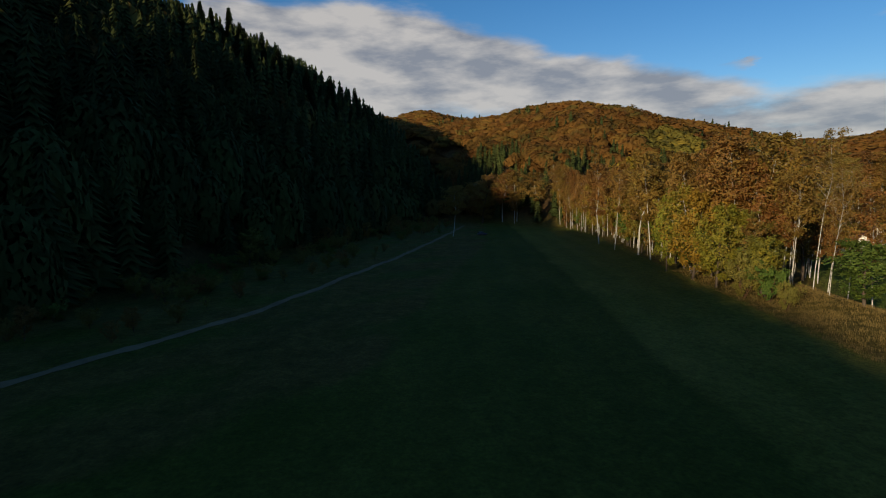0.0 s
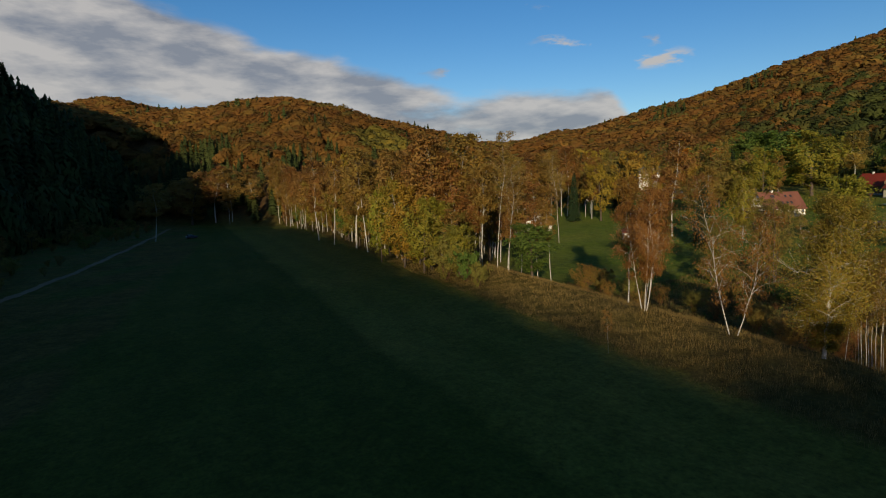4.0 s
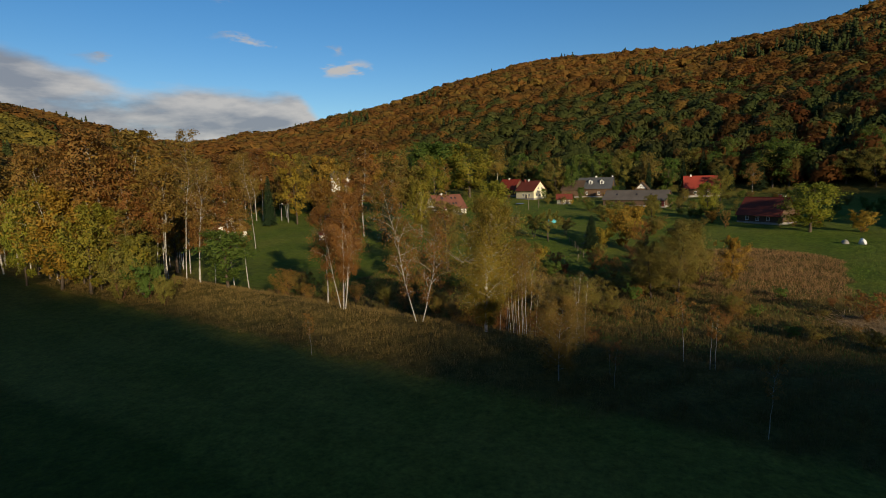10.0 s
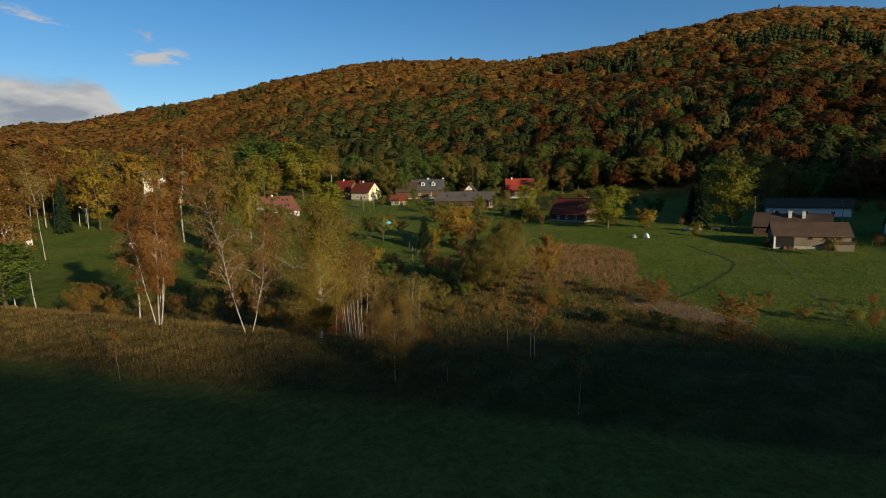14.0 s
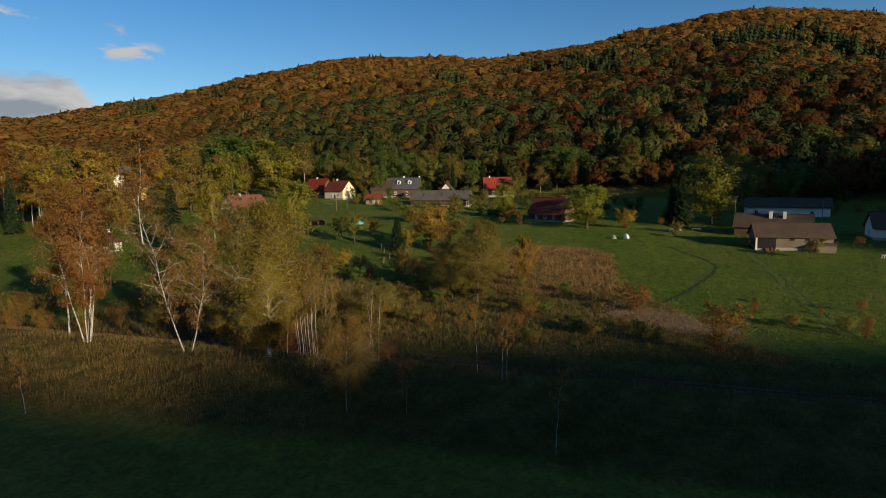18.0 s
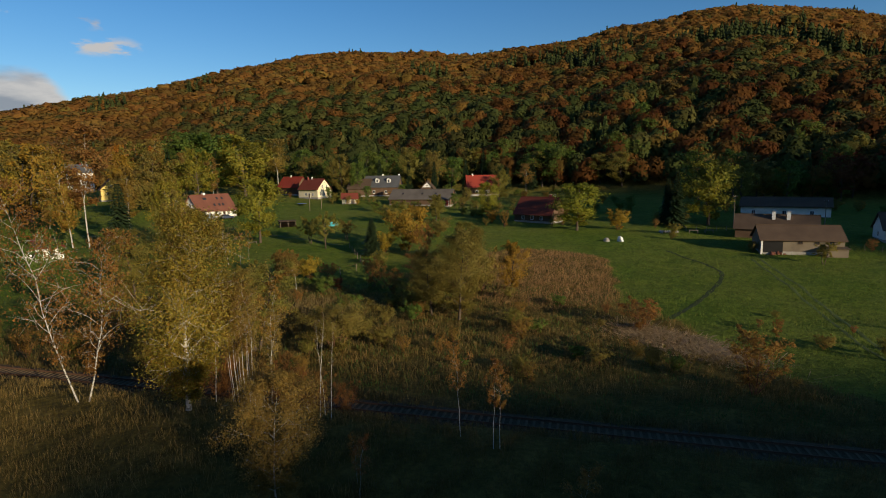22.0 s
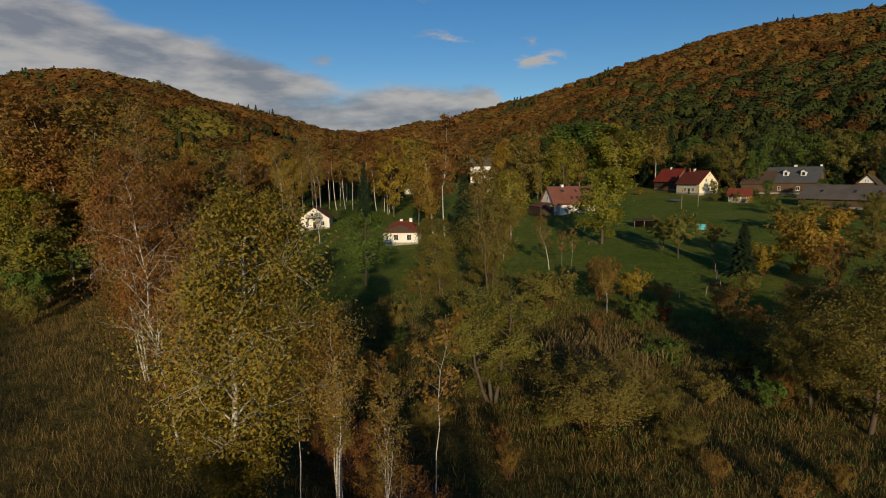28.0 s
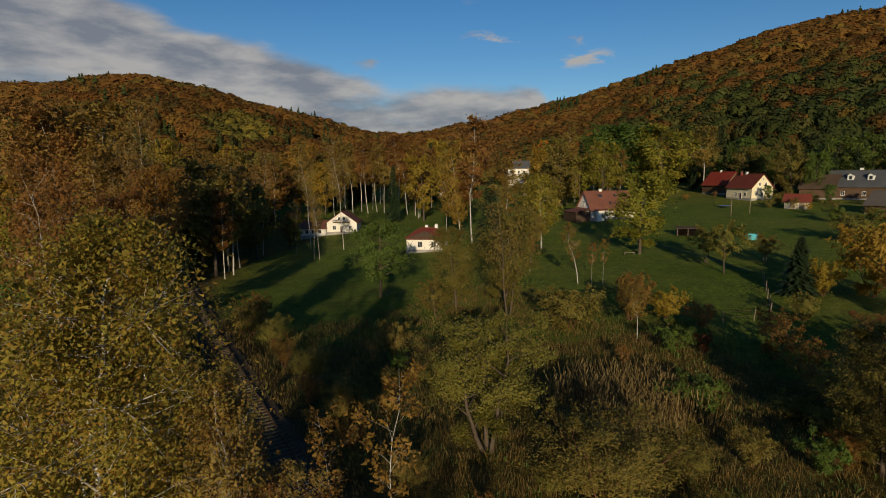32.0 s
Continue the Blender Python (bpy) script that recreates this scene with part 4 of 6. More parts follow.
pattern("bush_gold", "bush", M_TWIG, M_LEAF_GOLD, "rounded bush with golden-yellow leaves", "bush", fine=False, seed=42, r=0.12, crown=(0.05, 0.95), wide=5.4, limbs=40, leaves=5600, size=0.38, stems=5, spread=1.0)
pattern("bush_rust", "bush", M_TWIG, M_LEAF_RUST, "twiggy bush with rust-brown leaves", "bush", seed=43, r=0.12, crown=(0.08, 1.0), wide=4.4, limbs=40, leaves=3600, size=0.30, stems=6, spread=0.9, rise=1.4)
pattern("bush_green", "bush", M_TWIG, M_LEAF_GREEN, "dense dark green bush", "bush", fine=False, seed=44, r=0.12, crown=(0.05, 0.95), wide=5.6, limbs=36, leaves=5200, size=0.4, stems=5, spread=1.1)
pattern("bush_red", "bush", M_TWIG, M_LEAF_RED, "small bush in red autumn leaf", "bush", fine=False, seed=45, r=0.12, crown=(0.05, 0.95), wide=4.6, limbs=30, leaves=1920, size=0.528, stems=4, spread=0.8)
pattern("sapling", "sapling", M_BIRCH_BARK, M_LEAF_COPPER, "thin young birch with a small tuft of rusty leaves", trunk_label=W, seed=51, r=0.045, crown=(0.45, 1), wide=1.5, limbs=14, leaves=1035, size=0.173, rise=1.0)
pattern("pole_birch", "birch_tree", M_BIRCH_BARK, M_LEAF_KHAKI, "thin straight birch stem with few leaves at the top", trunk_label=W, seed=52, r=0.038, crown=(0.4, 1), wide=1.5, limbs=24, twigs=6, leaves=2600, size=0.10, rise=1.5, bare=0.1, lean=0.05)
# near trees, grown with smaller leaves
pattern("hero_birch", "birch_tree", M_BIRCH_BARK, M_LEAF_BIRCH, "large weeping birch, yellow-green leaves hanging to the ground, beside the railway", trunk_label=W, seed=61, r=0.12, crown=(0.06, 1), wide=2.8, limbs=44, twigs=14, leaves=50000, size=0.078, rise=2.0, droop=0.55, bare=0.2)
pattern("hero_bush", "birch_tree", M_BIRCH_BARK, M_LEAF_KHAKI, "young birch, yellow-green above and rusty below", trunk_label=W, seed=62, r=0.08, crown=(0.1, 1), wide=3.7, limbs=34, twigs=9, leaves=36000, size=0.105, rise=0.8, droop=0.2)
pattern("spare_birch", "birch_tree", M_BIRCH_BARK, M_LEAF_RUST, "white-stemmed birch with sparse copper leaves on the railway bank", trunk_label=W, seed=63, r=0.085, crown=(0.36, 1), wide=1.7, limbs=26, twigs=6, leaves=4370, size=0.119, rise=1.35, droop=0.15, bare=0.2)

pattern("fan_birch", "birch_tree", M_BIRCH_BARK, M_LEAF_COPPER, "clump of white birch stems fanning out under thin brown leaves", trunk_label=W, seed=64, r=0.062, crown=(0.26, 1), wide=2.3, limbs=90, twigs=8, leaves=30000, size=0.085, rise=1.6, droop=0.35, bare=0.15, stems=5, spread=0.42)
pattern("fan_birch_b", "birch_tree", M_BIRCH_BARK, M_LEAF_COPPER, "pale curved birch stems with thinning copper leaves on the railway bank", trunk_label=W, seed=68, r=0.06, crown=(0.16, 1), wide=2.7, limbs=64, twigs=8, leaves=8500, size=0.09, rise=1.7, droop=0.4, bare=0.25, stems=2, spread=0.42)
pattern("lean_birch", "birch_tree", M_BIRCH_BARK, M_LEAF_COPPER, "single white birch leaning over, with sparse brown leaves", trunk_label=W, seed=66, r=0.065, crown=(0.35, 1), wide=1.8, limbs=24, twigs=7, leaves=11000, size=0.11, rise=1.4, droop=0.12, bare=0.15, lean=0.2)
pattern("bare_tree", "broadleaf_tree", M_BARK, M_LEAF_OLIVE, "half-bare tree with thin grey-brown branches and few olive leaves", seed=67, r=0.13, crown=(0.2, 1), wide=3.2, limbs=34, twigs=7, leaves=4370, size=0.14, rise=1.0, bare=0.2, stems=2, spread=0.5)

pattern("near_shrub", "bush", M_TWIG, M_LEAF_OLIVE, "dense rounded willow shrub with small olive leaves", "bush", seed=46, r=0.12, crown=(0.05, 0.95), wide=5.2, limbs=60, twigs=6, leaves=26000, size=0.16, stems=6, spread=1.0, fine=False)
pattern("bare_stem", "birch_tree", M_BIRCH_BARK, M_LEAF_RUST, "slender bare white birch stem beside the railway", trunk_label=W, seed=53, r=0.042, crown=(0.5, 1), wide=0.9, limbs=12, twigs=3, leaves=70, size=0.12, rise=2.0, lean=0.1)
pattern("near_olive", "broadleaf_tree", M_BARK, M_LEAF_OLIVE, "full round tree with small olive leaves in the scrub", seed=48, r=0.16, crown=(0.06, 1), wide=3.3, limbs=36, twigs=6, leaves=26000, size=0.115, fine=False)
pattern("near_brush", "bush", M_TWIG, M_LEAF_COPPER, "thicket of reddish twigs with rusty leaves beside the track", "bush", seed=47, r=0.10, crown=(0.06, 1.0), wide=4.0, limbs=60, twigs=6, leaves=9000, size=0.165, stems=7, spread=1.0, rise=1.5, fine=False)

# far trees, with fewer and larger leaf tufts
for far_kind, near_kind, leaf_m, seed in (("birch_a_far", "birch_a", M_LEAF_RUST, 71), ("birch_b_far", "birch_b", M_LEAF_RUST, 72), ("birch_d_far", "birch_d", M_LEAF_KHAKI, 73)):
    pattern(far_kind, "birch_tree", M_BIRCH_BARK, leaf_m, PATTERNS[near_kind]["label"], trunk_label=W, fine=False, seed=seed, r=0.06, crown=(0.28, 1), wide=1.7, limbs=16, twigs=3, leaves=2300, size=0.2, rise=1.2, droop=0.15, bare=0.15)
for far_kind, near_kind, leaf_m, seed in (("broad_rust_far", "broad_rust", M_LEAF_RUST, 74), ("broad_olive_far", "broad_olive", M_LEAF_OLIVE, 75), ("broad_gold_far", "broad_gold", M_LEAF_GOLD, 76),
                                          ("broad_ygreen_far", "broad_ygreen", M_LEAF_YGREEN, 77), ("broad_green_far", "broad_green", M_LEAF_GREEN, 78), ("broad_red_far", "broad_red", M_LEAF_RED, 79)):
    pattern(far_kind, "broadleaf_tree", M_BARK, leaf_m, PATTERNS[near_kind]["label"], fine=False, seed=seed, r=0.18, crown=(0.12, 1), wide=3.1, limbs=20, twigs=4, leaves=3400, size=0.29)

srng = np.random.default_rng(77)
wood = Shape().tube([(0, 0, -0.2), (0, 0, 5), (0, 0, 9.9)], [0.16, 0.1, 0.01], 6)
LV, LF, n = [], [], 0
for i in range(46):
    z = 0.7 + 9.1 * (i / 46) ** 0.95
    reach = 2.1 * (1 - z / 10.2) ** 0.8 + 0.1
    for j in range(9):
        a = j * 0.698 + i * 1.1 + srng.normal(0, 0.15)
        L = reach * srng.uniform(0.7, 1.15)
        d = np.array([math.cos(a), math.sin(a), 0])
        e = np.array([-math.sin(a), math.cos(a), 0]) * (0.16 + 0.12 * L)
        p0, p1 = np.array([0, 0, z]), np.array([0, 0, z - 0.32 * L + srng.normal(0, 0.05)]) + d * L
        mid = (p0 + p1) / 2 + [0, 0, 0.10]
        LV += [p0, mid + e, p1, mid - e]
        LF.append((n, n + 1, n + 2, n + 3))
        n += 4
PATTERNS["spruce"] = dict(name="spruce_tree", wood=wood.mesh("trunk", M_BARK, True), crown=mesh_of("crown", np.array(LV), np.array(LF), [M_NEEDLE]), label="dark green pointed spruce", category="tree", trunk="", first=None)

# ---- single trees and bushes ----
plant("birch_b", -271.9, 95.5, 27.8)
plant("birch_b", -269.4, 100.8, 28.1)
plant("birch_b", -267.9, 104.5, 25.7)
plant("birch_a", -176.6, 79.6, 26.4, 1.46)
plant("birch_b", -159.4, 77.9, 26.1)
plant("birch_d", -143.1, 78.3, 25.9, 1.90)
plant("birch_a", -130.6, 75.9, 27.1, 1.14)
plant("broad_ygreen", -109.9, 69.4, 16.3, 0.62)
plant("broad_gold", -98.1, 68.9, 17.2, 1.02)
plant("broad_ygreen", -88.7, 68.2, 14.6, 0.94)
plant("broad_green", -120.1, 77.2, 19.3, 0.63)
plant("bush", -78.1, 66.4, 7.4, 0.79)
plant("bush_green", -73.8, 67.8, 6.4, 0.88)
plant("broad_olive", -79.2, 70.4, 9.3, 1.40)
plant("birch_a", -93.7, 76.2, 26.8, 1.20)
plant("birch_b", -91.8, 78.1, 27.0, 1.40)
plant("pole_birch", -83.5, 79.5, 20.2)
plant("pole_birch", -80.8, 81.2, 27.1)
plant("pole_birch", -74.3, 78.7, 20.9)
plant("broad_green", -64.8, 76.0, 9.2, 1.55)
plant("pole_birch", -117.1, 137.1, 28.8)
plant("bush", -67.7, 66.1, 4.6, 0.66)
plant("birch_d", -298.9, 78.4, 27.9, 1.63)
plant("birch_d", -285.8, 88.3, 26.6, 1.90)
plant("birch_a", -310.1, 72.3, 28.6, 1.90)
plant("birch_d", -297.6, 76.8, 17.9, 1.24)
plant("birch_b", -223.0, 33.1, 20.7, 1.71)
plant("broad_rust", -321.5, 62.1, 28.4, 1.45)
plant("birch_a", -105.6, 75.1, 27.1, 0.97)
plant("birch_d", -97.3, 74.7, 27.7, 0.96)
plant("birch_a", -122.9, 103.1, 26.6, 0.94)
plant("pole_birch", -130.3, 134.6, 27.9)
plant("pole_birch", -133.9, 122.3, 27.3)
plant("lean_birch", -42.5, 73.4, 17.2)
plant("fan_birch", -36.8, 69.2, 17.0)
plant("fan_birch_b", -24.2, 67.0, 16.8)
plant("hero_birch", -15.3, 66.1, 14.4, 1.22)
plant("pole_birch", -14.6, 68.9, 8.6)
plant("pole_birch", -13.2, 70.5, 10.4)
plant("pole_birch", -11.8, 69.5, 9.9)
plant("pole_birch", -14.2, 71.1, 9.3)
plant("pole_birch", -12.8, 70.0, 8.8)
plant("pole_birch", -11.4, 69.0, 10.6)
plant("pole_birch", -13.8, 70.6, 10.1)
plant("pole_birch", -12.4, 69.6, 9.5)
plant("pole_birch", -11.0, 71.2, 9.0)
plant("pole_birch", -13.3, 70.2, 10.8)
plant("pole_birch", -11.9, 69.2, 10.3)
plant("bare_stem", -5.2, 65.8, 7.6)
plant("bare_stem", -5.0, 66.4, 7.1)
plant("bare_stem", -4.3, 65.5, 6.9)
plant("hero_bush", -4.7, 55.6, 7.2)
plant("sapling", -0.0, 55.3, 4.1)
plant("sapling", 5.2, 62.5, 6.3)
plant("sapling", 7.3, 60.6, 5.5)
plant("sapling", 7.7, 60.6, 5.1)
plant("sapling", -0.6, 57.5, 3.1)
plant("sapling", -30.7, 54.6, 4.7)
plant("sapling", 10.6, 50.4, 5.8)
plant("bush_rust", 32.2, 79.0, 5.9, 1.16)
plant("near_olive", 3.7, 105.3, 12.7, 1.08)
plant("near_olive", -0.5, 107.9, 9.4, 1.11)
plant("bush_rust", 28.5, 101.4, 4.2, 1.52)
plant("broad_green", -115.6, 278.4, 27.4, 1.5, label="tall round broadleaf tree, grey-green, behind the tiled cottage")
plant("broad_ygreen", -101.0, 275.6, 26.1, 1.46)
plant("broad_green", -126.0, 277.6, 28.2, 1.22)
plant("broad_ygreen", -50.6, 167.0, 15.7, 1.18)
plant("birch_d", -88.8, 285.6, 26.1, 1.49)
plant("broad_gold", -143.0, 249.8, 20.0, 0.9)
plant("broad_orange", -152.5, 269.5, 23.0, 0.9)
plant("broad_orange", -141.5, 277.0, 22.0, 0.9)
plant("broad_orange", -137.0, 286.0, 20.0, 0.9)
plant("broad_green", -132.6, 278.2, 24.6, 0.95)
plant("broad_olive", -114.1, 209.1, 12.7, 1.81)
plant("broad_olive", -115.0, 226.9, 13.3, 1.90)
plant("spruce", -95.2, 315.5, 27.1, 0.97)
plant("spruce", -92.5, 327.6, 20.9)
plant("spruce", -85.0, 326.9, 19.9, 1.05)
plant("broad_olive", -55.2, 276.2, 18.0, 1.07)
plant("broad_green", -48.3, 275.2, 14.6, 0.84)
plant("apple", -37.0, 166.6, 6.3, 1.10)
plant("apple", -28.5, 170.9, 4.9, 1.16)
plant("bush_gold", -15.3, 153.7, 5.3, 0.93)
plant("bush_gold", -10.4, 157.0, 10.3, 0.94)
plant("bush_rust", -5.2, 147.3, 7.6, 0.73)
plant("bush", -20.8, 195.8, 5.7, 1.33)
plant("bush_gold", -12.4, 200.0, 5.3, 1.22)
plant("bush", -4.4, 174.3, 5.2, 1.30)
plant("broad_ygreen", 10.1, 205.5, 11.0, 1.0)
plant("bush_rust", 14.5, 187.4, 4.8, 0.73)
plant("near_olive", 4.4, 141.2, 8.9, 1.15)
plant("broad_gold", 12.2, 121.6, 8.4, 0.97)
plant("bush", 6.9, 121.5, 8.2, 0.64)
plant("bush", 0.2, 121.4, 7.0, 0.93)
plant("bush_rust", -12.7, 125.9, 5.1, 1.09)
plant("bush_rust", -22.1, 130.6, 3.0, 1.48)
plant("broad_ygreen", 33.8, 179.2, 12.1, 1.72)
plant("birch_d", 27.2, 262.7, 14.1, 1.26)
plant("bush_gold", 45.0, 179.2, 5.6, 1.09)
plant("bush_rust", 31.3, 188.3, 4.2, 0.93)
plant("spruce", 61.0, 181.0, 15.7, 1.17)
plant("spruce", 59.7, 184.2, 13.6, 1.18)
plant("broad_ygreen", 70.7, 183.7, 16.8, 1.43)
plant("broad_gold", 117.0, 239.2, 10.8, 1.90)
plant("bush_green", 133.4, 228.6, 5.1, 1.40)
plant("broad_green", 123.8, 233.4, 10.0, 1.57)
plant("broad_green", 128.8, 232.1, 8.0, 1.90)
plant("apple", 74.5, 138.5, 4.2, 1.2)
plant("bush_rust", -30.4, 128.1, 6.0)
plant("birch_d", -26.1, 122.3, 6.4, 1.67)
plant("bush", -34.1, 119.5, 5.8, 1.29)
plant("bush_green", -20.8, 120.5, 3.4, 1.32)
plant("bush_rust", -8.4, 121.2, 4.4)
plant("broad_olive", -6.5, 200.0, 8.1, 1.09)
plant("bush_rust", -15.4, 269.4, 7.9, 0.63)
plant("broad_olive", 15.6, 257.1, 12.0, 1.15)
plant("broad_olive", 3.5, 317.6, 16.3, 1.62)
plant("broad_olive", 38.1, 301.1, 14.7, 1.70)
plant("broad_green", 50.8, 295.2, 14.3, 1.31)
plant("broad_olive", 63.5, 286.6, 12.6, 1.66)
plant("broad_green", 23.6, 310.3, 13.6, 1.26)
plant("broad_olive", -30.1, 325.4, 18.0, 1.31)
plant("broad_olive", 71.7, 278.9, 14.9, 1.32)
plant("pole_birch", -129.6, 129.8, 13.6)
plant("pole_birch", -115.0, 127.3, 15.0)
plant("pole_birch", -111.7, 127.1, 15.8)
plant("pine", -68.6, 114.9, 12.3, 0.94)
plant("broad_olive", -207.2, 151.2, 27.8, 1.52)
plant("birch_d", -260.7, 152.0, 25.9, 1.90)
plant("broad_rust", -259.4, 139.4, 25.5, 1.62)
plant("near_olive", -53.5, 118.3, 11.5, 1.18)
plant("bare_tree", -44.0, 119.5, 17.7, 0.91)
plant("near_olive", -46.5, 121.5, 14.0, 1.05, label="dense olive-green tree beside a half-bare one")
plant("spruce", -77.1, 150.5, 17.5, 1.27)
plant("birch_c", -72.0, 162.0, 17.0, 1.10)
plant("birch_a", -91.4, 158.8, 28.9, 1.19)
plant("birch_c", -96.7, 159.8, 24.5, 0.77)
plant("birch_d", -103.0, 160.5, 14.4, 1.12)
plant("birch_a", -82.6, 162.7, 19.1, 1.09)
plant("willow", -20.4, 90.8, 10.5, 1.24)
plant("near_shrub", -11.0, 90.8, 6.1, 1.52)
plant("spare_birch", -46.4, 139.5, 9.8, 1.17)
plant("sapling", -43.9, 139.6, 7.1)
plant("sapling", -42.5, 140.8, 7.5)
plant("birch_a", -59.4, 142.7, 9.6, 1.12)
plant("bush_rust", -30.2, 128.8, 5.7, 0.96)
plant("bush_gold", -25.8, 129.3, 4.6, 0.93)
plant("apple", -31.1, 159.7, 8.1, 0.95)
plant("bush_red", -18.4, 122.2, 2.5, 1.05)
plant("spruce", -17.9, 151.8, 8.9, 1.69)
plant("bush", -13.8, 140.3, 3.5, 0.87)
plant("bush_green", -13.4, 110.2, 3.0, 1.34)
plant("bush_green", -15.6, 108.6, 2.1, 1.48)
plant("bush", -7.3, 112.9, 1.9, 1.62)
plant("bush", -3.9, 111.4, 2.6, 1.32)
plant("near_shrub", -9.3, 98.1, 2.4, 1.53)
plant("bush", -6.8, 103.0, 2.9, 0.91)
plant("near_shrub", -2.4, 115.3, 5.4, 1.47)
plant("near_brush", -4.4, 129.7, 5.0, 1.75)
plant("sapling", -84.1, 129.4, 4.7)
plant("broad_olive", -53.4, 114.0, 5.1, 1.46)
plant("bush", -40.8, 97.5, 4.5, 0.78)
plant("bush_rust", -30.2, 85.2, 3.3, 0.80)
plant("bush", -60.7, 89.7, 4.6, 0.97)
plant("bush_rust", -66.9, 93.2, 4.0, 0.95)
plant("birch_d", -217.5, 190.6, 25.9, 1.35)
plant("birch_b", -213.2, 192.0, 25.2, 1.49)
plant("birch_b", -200.5, 188.4, 28.6, 1.41)
plant("birch_d", -193.1, 187.5, 27.4, 1.23)
plant("birch_b", -190.7, 190.3, 26.2, 1.37)
plant("birch_b", -180.6, 187.0, 27.7, 1.31)
plant("birch_b", -179.2, 190.5, 26.6, 1.31)
plant("birch_b", -171.1, 188.2, 24.6, 1.27)
plant("birch_d", -163.4, 186.7, 28.0, 1.10)
plant("birch_b", -161.4, 188.2, 28.8, 1.22)
plant("birch_b", -157.4, 189.4, 25.9, 1.21)
plant("birch_d", -150.7, 187.7, 18.9, 1.16)
plant("sapling", -13.2, 76.7, 11.4)
plant("sapling", -15.9, 75.6, 8.8)
plant("near_brush", -43.0, 76.6, 2.8)
plant("near_brush", -49.0, 77.2, 3.0)
plant("near_brush", -56.0, 79.6, 5.0)
plant("near_shrub", -20.0, 82.7, 2.8)
plant("near_brush", -27.0, 83.4, 2.6)
plant("near_shrub", -31.0, 85.5, 3.6)
plant("near_brush", -36.0, 84.9, 3.0)
plant("near_shrub", -41.0, 87.3, 3.8)
plant("near_brush", -47.0, 87.5, 3.4)
plant("near_shrub", -54.0, 89.4, 4.0)
plant("near_brush", -62.0, 90.4, 4.4)
plant("near_brush", -12.0, 82.1, 2.4)
for x, y, h in ((-4.5, 70.6, 3.2), (-7.5, 71.4, 4.0), (-10.2, 72.2, 4.4), (-13.0, 73.0, 4.8), (-16.2, 73.6, 5.0), (-19.2, 74.2, 4.6), (-22.2, 74.8, 4.0)):
    plant("near_brush", x, y, h, 0.9)
for kind, x, y, h in (("birch_b", -64, 80, 17), ("birch_a", -70, 82.5, 18.5), ("birch_b", -76, 83.5, 19), ("birch_a", -82, 85, 19), ("birch_d", -195, 122, 20), ("broad_gold", -186, 131, 18), ("birch_a", -177, 118, 20), ("broad_rust", -168, 126, 17), ("birch_d", -160, 121, 17), ("broad_ygreen", -213, 143, 20)):
    plant(kind, x, y, h)
# tall spruces standing out above the shaded southern hill
for x, y, h in ((-331.1, -85.8, 37.4), (-303.1, -72.9, 34.3), (-316.5, -64.4, 35.4), (-311.5, -55.0, 34.7), (-308.2, -47.5, 34.3), (-311.8, -39.4, 34.5), (-335.6, -29.1, 36.8), (-375.0, -17.1, 36.6), (-294.3, -90.0, 34.0), (-275.7, -62.4, 31.4)):
    for dx, dy, k in ((0, 0, 1.0), (7, -8, 0.85), (-8, 6, 0.8), (4, 12, 0.72)):
        plant("spruce", x + dx, y + dy, h * k, label="tall dark spruce on the shaded southern hill")
plant("broad_green", -41.0, 262.0, 5.5)
plant("broad_olive", -51.0, 257.0, 5.0)
plant("broad_green", -26.0, 263.0, 6.0)
plant("bush_green", -24.0, 231.0, 3.4)
plant("broad_olive", -9.0, 228.0, 4.6)
plant("broad_green", -2.0, 231.0, 5.4)
plant("bush_green", -17.0, 232.0, 3.0)
plant("spruce", -41.0, 293.0, 16.0)
plant("spruce", -27.0, 295.0, 15.0)
plant("spruce", -52.0, 293.0, 17.0)
plant("spruce", -14.0, 290.0, 15.0)
plant("spruce", 1.0, 294.0, 16.0)
plant("spruce", -76.0, 294.0, 17.0)
plant("spruce", -63.0, 292.0, 14.0)
plant("spruce", -93.0, 300.0, 17.0)
plant("spruce", -98.0, 296.0, 14.0)
plant("broad_green", -58.0, 262.0, 5.0)
plant("broad_green", -6.0, 254.0, 6.5)
plant("broad_olive", 2.0, 246.0, 6.0)

wrng = np.random.default_rng(91)


# open gaps between the trees, through which houses look out
GAPS = [(5, 63, -209, 313, 8), (5, 35, -209, 313, 13), (5, 5, -209, 313, 9), (6, 2, -143, 153, 8), (6, 25, -143, 153, 6), (5, 40, -157, 262, 6)]


def wood_of(kinds, spots, low, high):
    """Single trees of a small wood."""
    for x, y in spots:
        if any(abs((x - vx) * (hy - vy) - (y - vy) * (hx - vx)) < wide * math.hypot(hx - vx, hy - vy) and vy + 30 < y < hy + 4 for vx, vy, hx, hy, wide in GAPS):
            continue
        plant(kinds[wrng.integers(len(kinds))], x, y, wrng.uniform(low, high), wrng.uniform(0.85, 1.2))


def along(x0, x1, d0, d1, n):
    """Places beside the railway, between two distances from it."""
    x = wrng.uniform(x0, x1, n)
    return np.stack([x, rail_y(x) + wrng.uniform(d0, d1, n)], -1)


wood_of(["near_brush", "bush_rust", "bush", "bush_green", "bush_rust"], along(-20, 62, 7, 44, 34), 1.0, 2.4)
